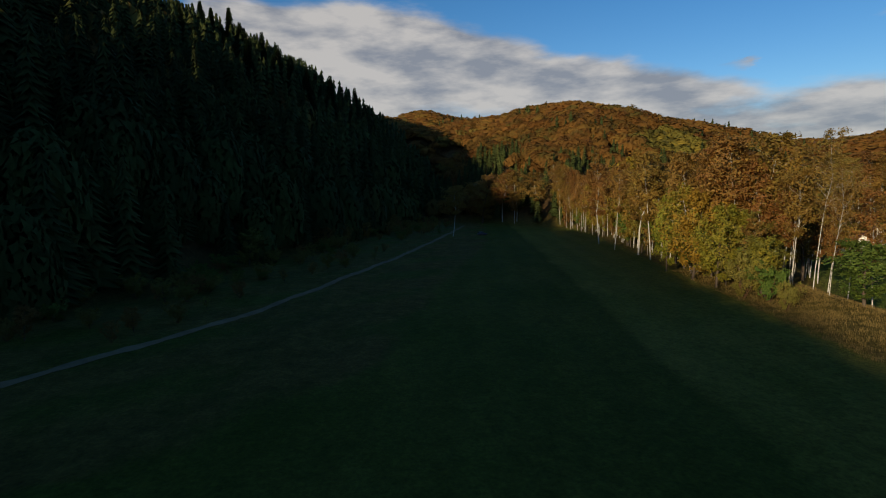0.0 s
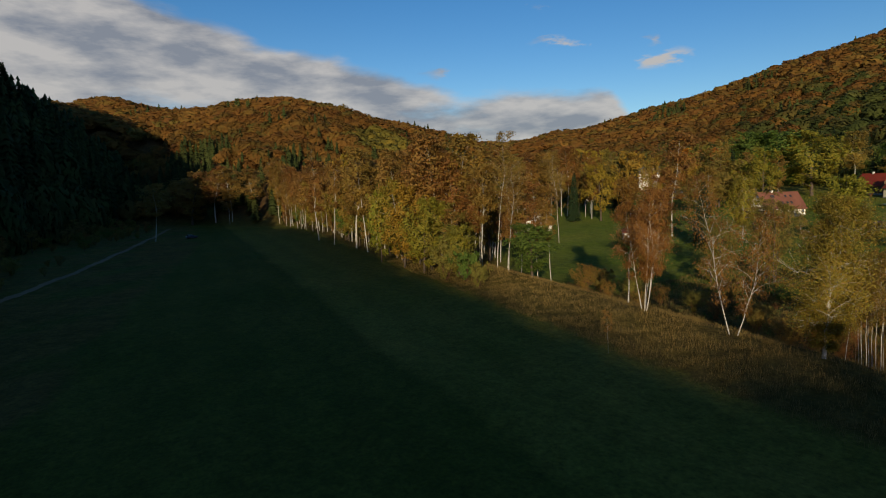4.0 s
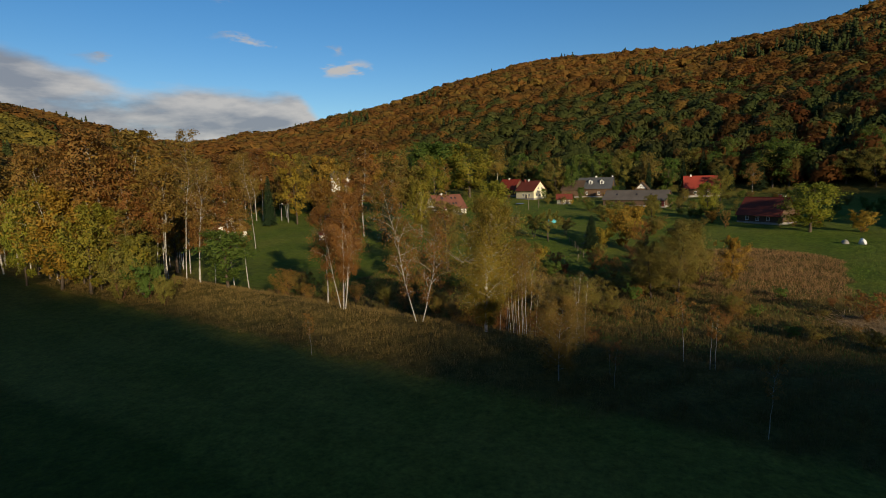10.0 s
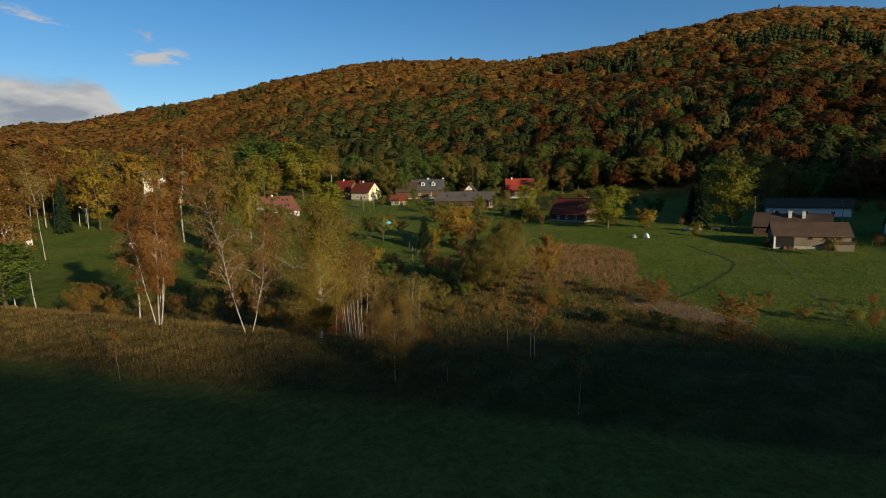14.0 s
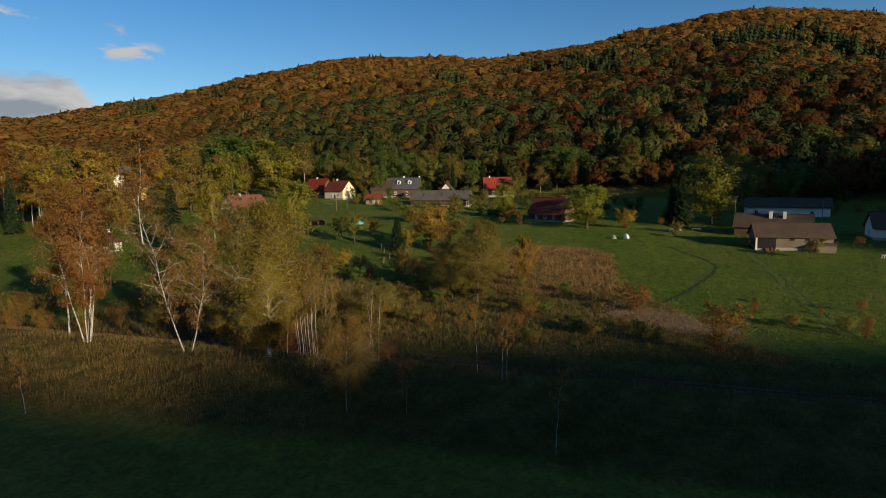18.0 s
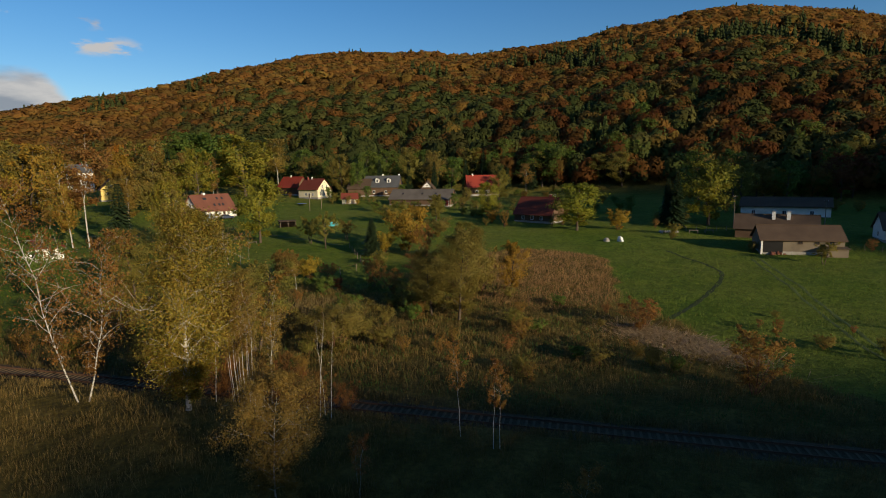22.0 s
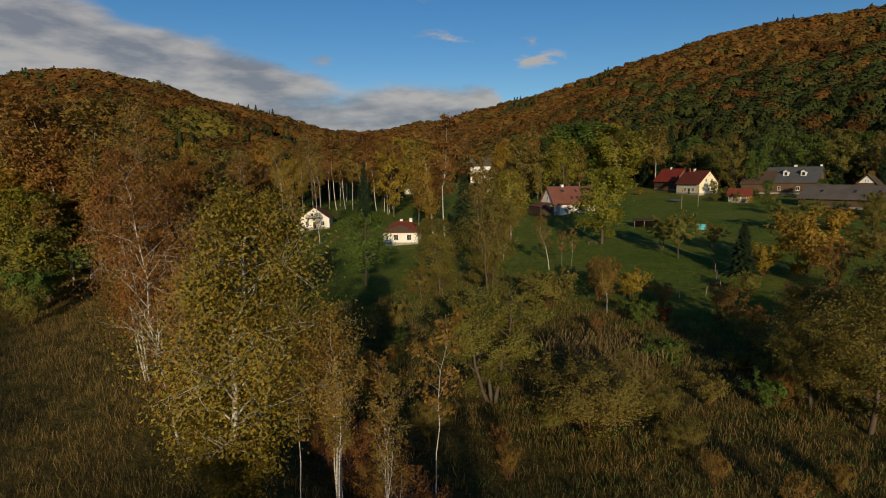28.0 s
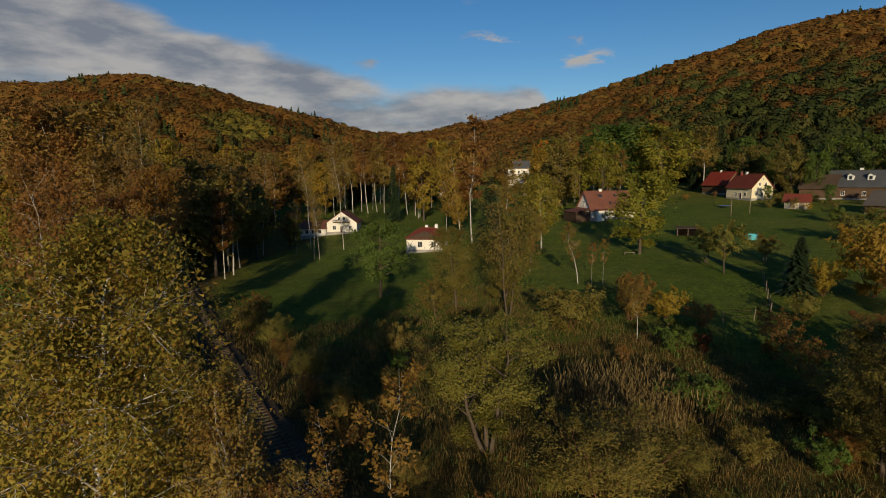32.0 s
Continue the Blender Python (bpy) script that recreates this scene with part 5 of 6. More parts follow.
# shrubs in the damp scrub north of the railway
for i in range(30):
    x, y = wrng.uniform(-40, 30), wrng.uniform(84, 118)
    if blob(x, y, -18, 105, 7, 8) < 0.3 and y - rail_y(x) > 7 and blob(x, y, 31, 95, 8, 9) < 0.3:
        plant(["near_shrub", "bush_green", "bush", "near_brush", "bush_rust"][i % 5], x, y, wrng.uniform(1.0, 2.8), wrng.uniform(0.9, 1.3))
# hedges and garden bushes round the houses
for hx, hy, n, far in ((-45, 250, 5, 8), (-33, 270, 9, 12), (-15, 235, 9, 14), (8, 270, 9, 12), (26, 193, 9, 11), (-15, 262, 5, 8), (-68, 262, 4, 11), (76, 160, 5, 14), (100, 195, 9, 16), (104, 152, 7, 10), (66, 178, 5, 9), (-85, 203, 3, 12), (40, 225, 9, 16), (0, 300, 10, 22), (60, 255, 10, 22)):
    for _ in range(n):
        a, q = wrng.uniform(0, 6.283), wrng.uniform(0.75, 1.2) * far
        plant(["bush", "bush_green", "bush_rust", "bush", "broad_olive_far", "bush_green", "bush_gold"][wrng.integers(7)], hx + q * math.cos(a) * 1.4, hy + q * math.sin(a), wrng.uniform(1.8, 4.2), wrng.uniform(0.8, 1.2))
wood_of(["birch_a", "birch_b", "birch_a", "birch_d"], along(-150, -62, -13, -5.5, 22), 15, 23)
wood_of(["birch_a_far", "birch_d_far", "broad_olive_far", "broad_rust_far"], along(-210, -95, 5.5, 20, 36), 16, 24)
wood_of(["broad_rust_far", "birch_d_far", "broad_gold_far", "birch_a_far", "broad_olive_far"], along(-300, -180, -10, 60, 62), 18, 26)
wood_of(["birch_d_far", "birch_b_far", "broad_gold_far", "birch_a_far", "broad_olive_far", "spruce"], np.stack([wrng.uniform(-260, -112, 95), wrng.uniform(172, 262, 95)], -1), 20, 28)
wood_of(["broad_olive_far", "broad_ygreen_far", "birch_d_far", "broad_rust_far"], np.stack([wrng.uniform(-150, -95, 16), wrng.uniform(215, 275, 16)], -1), 14, 22)
wood_of(["spruce", "broad_green_far", "broad_olive_far", "spruce", "broad_green_far", "broad_green_far"], np.stack([wrng.uniform(-110, 95, 60), wrng.uniform(292, 330, 60)], -1), 12, 20)
wood_of(["broad_olive_far", "broad_red_far", "broad_rust_far", "broad_green_far"], np.stack([wrng.uniform(90, 190, 26), wrng.uniform(215, 270, 26)], -1), 11, 18)

# the edge of the birch wood along the meadow
for i in range(57):
    x = -300 + 3.6 * i + wrng.uniform(-1.5, 1.5)
    y = float(np.interp(x, [-300, -195, -144, -108, -86, -67], [99, 91, 80.5, 72.5, 69.5, 67])) + wrng.uniform(0, 6)
    wood_of([["birch_a", "birch_b", "birch_d", "birch_a", "birch_c"][i % 5]], [(x, y)], 17, 26)
# undergrowth below the birches
for i in range(58):
    x = wrng.uniform(-290, -72)
    y = float(np.interp(x, [-300, -195, -144, -108, -86, -67], [99, 91, 80.5, 72.5, 69.5, 67])) + wrng.uniform(-0.5, 9)
    wood_of([["broad_olive_far", "broad_rust_far", "broad_ygreen_far", "birch_d_far", "broad_olive_far", "broad_green_far"][i % 6]], [(x, y)], 6, 14)
# low trees behind the railway, at the western end of the lawn
for i in range(14):
    x, y = wrng.uniform(-192, -120), wrng.uniform(106, 138)
    if blob(x, y, -143, 153, 16, 16) < 0.2:
        wood_of([["broad_rust_far", "broad_olive_far", "broad_ygreen_far"][i % 3]], [(x, y)], 8, 13)
# shrubs before the village houses
for i in range(16):
    x, y = wrng.uniform(-34, 22), wrng.uniform(206, 232)
    plant(["bush_green", "bush", "apple", "broad_olive_far"][i % 4], x, y, wrng.uniform(2.4, 5.0), wrng.uniform(0.9, 1.2))
# scrub and low trees between the field road and the shaded forest
for i in range(120):
    x = wrng.uniform(-330, -62)
    low, top = foot_y(x) - 4, np.interp(x, [-300, -248, -145, -110, -82, -64], [41, 31, 3, -9, -18, -27])
    y = wrng.uniform(low, top)
    deep = (top - y) / max(1, top - low)
    kind = ["bush_rust", "bush", "broad_olive_far", "bush_green", "broad_rust_far", "bush"][wrng.integers(6)]
    plant(kind, x, float(y), wrng.uniform(1.5, 3.5) + (6.5 * deep ** 1.5 if "broad" in kind else 1.5 * deep), wrng.uniform(0.9, 1.3))

# ---- grasses ----
grng = np.random.default_rng(17)


def tufts(name, x, y, per, size, mat, label, stretch=2.6, spread=0.35, flat=0.0):
    """Blades standing in tufts at the given places."""
    x, y = np.repeat(x, per), np.repeat(y, per)
    x, y = x + grng.normal(0, spread, len(x)), y + grng.normal(0, spread, len(y))
    h = size * grng.uniform(0.5, 1.3, len(x))
    z = ground(x, y)
    lean = grng.normal(0, 0.28 + flat, (len(x), 2)) * h[:, None]
    side = grng.normal(size=(len(x), 2))
    side *= (h / stretch / 2 / np.linalg.norm(side, axis=1))[:, None]
    v = np.zeros((len(x), 4, 3))
    v[:, 0, :2] = np.stack([x, y], -1) - side * 0.5
    v[:, 1, :2] = np.stack([x, y], -1) + side * 0.5
    v[:, 2, :2] = np.stack([x, y], -1) + lean + side * 0.6
    v[:, 3, :2] = np.stack([x, y], -1) + lean - side * 0.6
    v[:, :2, 2] = (z - 0.05)[:, None]
    v[:, 2:, 2] = (z + h * (1 - 0.7 * flat))[:, None]
    me = mesh_of(name, v.reshape(-1, 3), np.arange(len(x) * 4).reshape(-1, 4), [mat])
    return tagged(new(name, me), label, "grass", kind="stuff")


def zone(x0, x1, d0, d1, n, bunch=6.0):
    """Uneven places in a band along the railway."""
    x = grng.uniform(x0, x1, n)
    d = grng.uniform(d0, d1, n)
    y = rail_y(x) + d
    keep = (lumps(x, y, bunch, 7.0) + grng.normal(0, 0.5, n) > -0.2) & (field(x, y) < 0.4)
    return x[keep], y[keep]


tufts("dry_grass", *zone(-110, 0, -24, -3.2, 12000), 9, 0.36, M_DRYGRASS, "dry golden grass on the railway bank", 11.0, 0.24)
# part of this bank's shade is in the colour: darker blades than further west
tufts("rank_grass", *zone(-4, 75, -22, -2.2, 9000), 9, 0.40, M_RANK, "dark rank grass on the shaded railway bank", 10.0, 0.25)
tufts("track_weeds", *zone(-70, 75, -2.6, -1.5, 900), 4, 0.28, M_RANK, "low weeds along the ballast", 4.0, 0.3)
tufts("track_weeds", *zone(-70, 75, 1.5, 4.0, 2200), 5, 0.45, M_RANK, "low weeds along the ballast", 4.0, 0.3)
tufts("scrub_grass", *zone(-60, 75, 8, 46, 13000), 8, 0.44, M_DRYGRASS, "rank dry grass and weeds beyond the railway", 10.0, 0.24)
tufts("dark_scrub", *zone(-60, 75, 4, 50, 10000, 9.0), 7, 0.5, M_RANK, "dark olive weeds in the damp scrub", 8.0, 0.3)
tufts("green_weeds", *zone(-60, 75, 4, 54, 9000, 11.0), 5, 0.3, M_GREENGRASS, "green weeds among the dry grass", 3.0, 0.35)
x, y = grng.uniform(-6, 40, 9000), grng.uniform(108, 160, 9000)
k = (blob(x, y, 18, 134, 18, 23, 0, 0.2) > 0.5) & (field(x, y) < 0.3)
tufts("brown_fallow", x[k], y[k], 6, 0.45, M_FALLOW, "pale brown uncut grass on the fallow plot", 9.0)
x, y = -18 + grng.normal(0, 2.6, 1800), 105 + grng.normal(0, 3.0, 1800)
tufts("reed_bed", x, y, 4, 1.6, M_REED, "tall brown reeds in the wet hollow", 16.0, 0.2)
x, y = 31 + grng.normal(0, 1.7, 2800), 95 + grng.normal(0, 3.4, 2800)
gx_, gy_ = grng.uniform(30, 110, 9000), grng.uniform(76, 165, 9000)
k = field(gx_, gy_) > 0.6
tufts("field_grass", gx_[k], gy_[k], 7, 0.24, M_FIELDGRASS, "short tussocky grass on the green field", 4.0, 0.35)
tufts("flattened_reed", x - (y - 95) * 0.55, y, 4, 1.1, M_STRAW, "flattened heap of pale straw and reed", 9.0, 0.4, 0.9)

# ---- buildings ----
def window_of(house, x, y, z, face, w=0.9, h=1.2, frame_mat=M_WHITE):
    """A window on a wall: face is the outward direction in the house's own axes."""
    turn = {"-y": 0, "x": 90, "y": 180, "-x": -90}[face]
    fr = Shape()
    t = 0.09
    fr.box(-w / 2 - t, -w / 2, -0.07, 0.05, 0, h).box(w / 2, w / 2 + t, -0.07, 0.05, 0, h)
    fr.box(-w / 2 - t, w / 2 + t, -0.07, 0.05, h, h + t).box(-w / 2 - t, w / 2 + t, -0.07, 0.05, -t, 0)
    fr.box(-0.03, 0.03, -0.05, 0.03, 0, h)
    win = part("window", fr.mesh("window", frame_mat), house, "", pose(x, y, z, 0, 0, turn))
    part("pane", Shape().box(-w / 2, w / 2, -0.012, 0.03, 0, h).mesh("pane", M_GLASS), win, "dark glass")
    part("sill", Shape().box(-w / 2 - 0.14, w / 2 + 0.14, -0.16, 0.04, -t - 0.06, -t).mesh("sill", frame_mat), win)
    return win


def roof_slabs(L, W, eave, ridge, over=0.45, thick=0.16, hip=0.0):
    """The slopes of a roof, with thickness; hip is how far the ridge is drawn in at each end."""
    slope = (ridge - eave) / (W / 2)
    out = []
    lo = eave - slope * over
    X, Y, R = L / 2 + over, W / 2 + over, L / 2 + (over if hip == 0 else -hip)
    for s in (-1, 1):
        low = [(-X, s * Y, lo), (X, s * Y, lo), (R, 0, ridge), (-R, 0, ridge)]
        if s > 0:
            low = low[::-1]
        out.append(Shape().hexa([(x, y, z) for x, y, z in low], [(x, y, z + thick) for x, y, z in low]))
    if hip:
        for s in (-1, 1):
            low = [(s * X, -s * -Y, lo), (s * X, -s * Y, lo), (s * R, -0.01, ridge), (s * R, 0.01, ridge)]
            if s > 0:
                low = [(X, -Y, lo), (X, Y, lo), (R, 0.01, ridge), (R, -0.01, ridge)]
            else:
                low = [(-X, Y, lo), (-X, -Y, lo), (-R, -0.01, ridge), (-R, 0.01, ridge)]
            out.append(Shape().hexa(low, [(x, y, z + thick) for x, y, z in low]))
    return out


def house(x, y, turn, L, W, eave, ridge, wall, roof, label, hip=0.0, chimneys=(), windows=(), doors=(), z=None, name="house", category="house", gutter=True):
    z = gz(x, y) if z is None else z
    ob = base(name, x, y, z, turn, label, category, "houses of the village" if category == "house" else "barns and sheds of the village")
    sh = Shape().box(-L / 2, L / 2, -W / 2, W / 2, -1.2, eave)
    if not hip:
        slope = (ridge - eave) / (W / 2)
        for s in (-1, 1):
            a, c = s * L / 2, s * (L / 2 - 0.25)
            tri = [(a, -W / 2, eave), (a, W / 2, eave), (a, 0.01, ridge - 0.02), (a, -0.01, ridge - 0.02)]
            back = [(c, py, pz) for _, py, pz in tri]
            sh.add(tri + back, [(0, 1, 2, 3), (7, 6, 5, 4), (0, 4, 5, 1), (1, 5, 6, 2), (3, 7, 4, 0), (2, 6, 7, 3)])
    part("wall", sh.mesh("wall", wall), ob)
    part("plinth", Shape().box(-L / 2 - 0.04, L / 2 + 0.04, -W / 2 - 0.04, W / 2 + 0.04, -1.25, 0.32).mesh("plinth", M_STONE), ob, "grey stone plinth")
    for slab in roof_slabs(L, W, eave, ridge, hip=hip):
        part("roof_slope", slab.mesh("roof_slope", roof), ob)
    part("ridge_cap", Shape().tube([(-L / 2 - 0.4 + hip * 1.4, 0, ridge + 0.17), (L / 2 + 0.4 - hip * 1.4, 0, ridge + 0.17)], [0.13, 0.13], 6).mesh("ridge_cap", roof), ob)
    if gutter:
        for s in (-1, 1):
            gzv = eave - 0.45 * (ridge - eave) / (W / 2) - 0.02
            part("gutter", Shape().tube([(-L / 2 - 0.4, s * (W / 2 + 0.50), gzv), (L / 2 + 0.4, s * (W / 2 + 0.50), gzv)], [0.07, 0.07], 6).mesh("gutter", M_SLEEPER), ob)
    for u, v, cw, ch, cm in chimneys:
        top = ridge + ch
        stack = part("chimney", Shape().box(-cw / 2, cw / 2, -cw / 2, cw / 2, eave, top).mesh("chimney", cm), ob, "", pose(u * L / 2, v * W / 2, 0))
        part("chimney_cap", Shape().box(-cw / 2 - 0.07, cw / 2 + 0.07, -cw / 2 - 0.07, cw / 2 + 0.07, top, top + 0.1).mesh("chimney_cap", M_STONE), stack)
    for face, u, zz, w, h in windows:
        px, py = {"-y": (u * L / 2, -W / 2), "y": (u * L / 2, W / 2), "x": (L / 2, u * W / 2), "-x": (-L / 2, u * W / 2)}[face]
        window_of(ob, px, py, zz, face, w, h, M_WOOD_DARK if name == "barn" else M_WHITE)
    for face, u, w, h, dm in doors:
        px, py = {"-y": (u * L / 2, -W / 2), "y": (u * L / 2, W / 2), "x": (L / 2, u * W / 2), "-x": (-L / 2, u * W / 2)}[face]
        turn_d = {"-y": 0, "x": 90, "y": 180, "-x": -90}[face]
        d = part("door", Shape().box(-w / 2, w / 2, -0.06, 0.03, 0.02, h).mesh("door", dm), ob, "", pose(px, py, 0, 0, 0, turn_d))
        fr = Shape().box(-w / 2 - 0.1, -w / 2, -0.09, 0.03, 0, h + 0.1).box(w / 2, w / 2 + 0.1, -0.09, 0.03, 0, h + 0.1).box(-w / 2, w / 2, -0.09, 0.03, h, h + 0.1)
        part("door_frame", fr.mesh("door_frame", M_WHITE), d)
        part("handle", Shape().box(w / 2 - 0.14, w / 2 - 0.08, -0.12, -0.05, 1.0, 1.12).mesh("handle", M_STEEL), d)
    return ob


def lean_to(ob, x0, x1, y0, y1, z_high, z_low, wall, roof, high="y1"):
    """A low annex under a single slope against the house."""
    part("annex", Shape().box(x0, x1, y0, y1, -1.2, z_low - 0.05).mesh("annex", wall), ob)
    o = 0.3
    zs = {"y1": (z_low, z_low, z_high, z_high), "y0": (z_high, z_high, z_low, z_low), "x1": (z_low, z_high, z_high, z_low), "x0": (z_high, z_low, z_low, z_high)}[high]
    low = [(x0 - o, y0 - o, zs[0]), (x1 + o, y0 - o, zs[1]), (x1 + o, y1 + o, zs[2]), (x0 - o, y1 + o, zs[3])]
    part("annex_roof", Shape().hexa(low, [(a, c, d + 0.12) for a, c, d in low]).mesh("annex_roof", roof), ob)


def skylight(ob, L, W, eave, ridge, u, v, side=-1):
    """A small roof window lying on a slope; v runs from the eaves to the ridge."""
    y = side * W / 2 * (1 - v)
    z = eave + (ridge - eave) * v + 0.18
    ang = math.degrees(math.atan2(ridge - eave, W / 2)) * (1 if side < 0 else -1)
    s = part("skylight", Shape().box(-0.35, 0.35, -0.5, 0.5, 0, 0.10).mesh("skylight", M_WOOD_DARK), ob, "dark-framed roof window", pose(u * L / 2, y, z, ang, 0, 0))
    part("pane", Shape().box(-0.27, 0.27, -0.42, 0.42, 0.10, 0.115).mesh("pane", M_GLASS), s)


def dormer(ob, x, W, eave, ridge, wall, roof, w=1.7, h=1.7, v=0.35):
    y = -W / 2 * (1 - v)
    z = eave + (ridge - eave) * v
    d = part("dormer", Shape().box(-w / 2, w / 2, 0, 2.2, -0.3, h).mesh("dormer", wall), ob, "white-fronted dormer", pose(x, y, z))
    for s in (-1, 1):
        low = [(0, -0.3, h + 0.75), (s * (w / 2 + 0.25), -0.3, h - 0.1), (s * (w / 2 + 0.25), 2.6, h - 0.1), (0, 2.6, h + 0.75)]
        low = low if s > 0 else low[::-1]
        part("dormer_roof", Shape().hexa(low[::-1], [(a, c, q + 0.1) for a, c, q in low[::-1]]).mesh("dormer_roof", roof), d)
    part("gable_board", Shape().add([(-w / 2, -0.02, h), (w / 2, -0.02, h), (0, -0.02, h + 0.7), (0, -0.02, h + 0.7)], [(0, 1, 2, 3)]).mesh("gable_board", wall), d)
    part("pane", Shape().box(-0.4, 0.4, -0.04, 0.02, 0.35, 1.45).mesh("pane", M_GLASS), d)


WD = M_WOOD_DARK
red = house(-84.8, 208.8, 63, 14.6, 8.6, 2.7, 7.7, M_WALL, M_ROOF_TILE, "white cottage with a brown-red tiled gable roof beside a lawn", chimneys=[(-0.28, 0.05, 0.75, 0.75, M_WHITE)],
            windows=[("-y", 0.55, 0.9, 0.9, 1.2), ("-y", 0.05, 0.9, 0.7, 1.0), ("-y", 0.85, 0.9, 0.8, 1.1), ("-x", 0.0, 3.6, 0.9, 1.6), ("-y", -0.78, 0.8, 1.2, 1.3)], doors=[("-y", 0.32, 0.95, 2.0, WD)])
lean_to(red, -12.0, -7.35, -4.0, 3.6, 2.9, 1.9, M_WOOD_DARK, M_ROOF_TILE, "x1")
lean_to(red, -6.2, -2.4, -5.6, -4.3, 2.75, 2.35, M_WALL, M_ROOF_TILE, "y1")
for u, v in ((-0.42, 0.72), (0.28, 0.72), (0.55, 0.72), (-0.05, 0.3), (0.22, 0.3), (0.42, 0.3), (-0.34, 0.72)):
    skylight(red, 14.6, 8.6, 2.7, 7.7, u, v)

white = house(-143.3, 153.2, 138.6, 9.0, 9.2, 3.2, 6.5, M_WALL, M_ROOF_TILE, "white chalet with a gabled attic front on the lawn",
              windows=[("-x", -0.55, 1.0, 0.9, 1.2), ("-x", 0.5, 1.0, 0.9, 1.2), ("-x", -0.16, 3.9, 0.7, 0.9), ("-x", 0.16, 3.9, 0.7, 0.9), ("y", 0.2, 1.0, 0.9, 1.2)], doors=[("-x", 0.0, 0.95, 2.0, WD)])
part("balcony", Shape().box(-5.5, -4.5, -2.6, 2.6, 3.25, 3.37).box(-5.5, -5.42, -2.6, 2.6, 4.05, 4.13).mesh("balcony", WD), white, "dark timber balcony")
for v in np.linspace(-2.5, 2.5, 14):
    part("baluster", Shape().box(-5.49, -5.43, v - 0.05, v + 0.05, 3.37, 4.05).mesh("baluster", WD), white)
house(-148.6, 146.0, 48.7, 8.0, 7.0, 2.6, 4.4, M_WALL, M_ROOF_TILE, "low white side wing of the chalet", windows=[("-y", -0.5, 0.9, 0.9, 1.1), ("-y", 0.0, 0.9, 0.9, 1.1), ("-y", 0.5, 0.9, 0.9, 1.1)], name="side_wing", category="annex")
villa = house(-94.9, 147.2, 40.5, 8.6, 9.2, 3.0, 4.9, M_WALL, M_ROOF_RED, "square white bungalow with a red hipped roof and two chimneys", hip=2.2, chimneys=[(-0.1, 0.25, 0.7, 0.7, M_WHITE), (0.45, 0.3, 0.7, 0.9, M_WHITE)],
              windows=[("-y", -0.25, 0.9, 1.0, 1.3), ("-y", 0.5, 0.9, 1.0, 1.3), ("-x", 0.45, 0.9, 1.0, 1.3), ("x", 0.0, 0.9, 1.0, 1.3)], doors=[("-x", -0.3, 1.0, 2.05, WD)])
part("gable_boarding", Shape().hexa([(-4.2, -5.0, 3.0), (4.2, -5.0, 3.0), (4.2, -4.9, 3.0), (-4.2, -4.9, 3.0)], [(-0.3, -4.2, 4.6), (0.3, -4.2, 4.6), (0.3, -4.1, 4.6), (-0.3, -4.1, 4.6)]).mesh("gable_boarding", WD), villa, "dark boarded gable front")

gab = house(-66.2, 269.0, 150, 12, 8.2, 4.0, 8.3, M_WALL_CREAM, M_ROOF_RED, "old farmhouse with a cream gable and a dark red roof", chimneys=[(0.25, 0, 0.6, 0.9, M_WALL), (0.6, 0.1, 0.6, 0.9, M_REDBROWN)],
            windows=[("-x", -0.55, 1.1, 0.8, 1.1), ("-x", 0.0, 1.1, 0.8, 1.1), ("-x", 0.55, 1.1, 0.8, 1.1), ("-x", -0.3, 4.5, 0.7, 1.0), ("-x", 0.3, 4.5, 0.7, 1.0), ("-x", 0.0, 6.5, 0.4, 0.5), ("y", -0.5, 1.0, 0.9, 1.1), ("y", 0.2, 1.0, 0.9, 1.1)], doors=[("y", -0.15, 1.0, 2.0, WD)])
house(-81, 284, 150, 13, 8, 3.6, 8.2, M_WALL_BROWN, M_ROOF_BRIGHT, "house with a bright red tin roof behind the farmhouse", chimneys=[(0.2, 0, 0.6, 0.8, M_WALL)])
house(-45.5, 248.0, 12, 6.2, 4.4, 2.3, 4.1, M_WALL_CREAM, M_ROOF_RED, "small shed with a dark red roof and double doors", doors=[("-y", -0.35, 1.3, 1.9, M_WOOD), ("-y", 0.4, 1.3, 1.9, M_WOOD)], name="shed", category="shed")
grey = house(-37.0, 279.0, -4, 16, 9, 4.2, 8.9, M_WALL_BROWN, M_ROOF_SLATE, "grey-roofed house with two white dormers", chimneys=[(0.0, 0.1, 0.8, 0.9, M_WHITE), (0.95, 0.1, 0.6, 0.9, M_WHITE)], windows=[("-y", -0.4, 1.2, 0.9, 1.2), ("-y", 0.3, 1.2, 0.9, 1.2), ("x", 0.0, 1.2, 0.9, 1.2)])
dormer(grey, -1.9, 9, 4.2, 8.9, M_WHITE, M_ROOF_SLATE)
dormer(grey, 3.4, 9, 4.2, 8.9, M_WHITE, M_ROOF_SLATE)
house(-47.0, 277.0, -4, 10, 8, 3.6, 7.6, M_WALL_BROWN, M_ROOF_DARK, "dark-roofed outbuilding with timber walls", name="barn", category="barn")
hut = house(-15.0, 268.0, 84, 6, 5, 4.4, 7.2, M_WALL_BROWN, M_ROOF_DARK, "narrow timber building with a pale gable", windows=[("-x", 0.0, 4.6, 0.6, 0.8)], name="barn", category="barn")
part("gable_boarding", Shape().add([(-3.06, -2.0, 4.6), (-3.06, 2.0, 4.6), (-3.06, 0.1, 6.7), (-3.06, -0.1, 6.7)], [(0, 3, 2, 1)]).mesh("gable_boarding", M_WHITE), hut, "pale boarded gable")
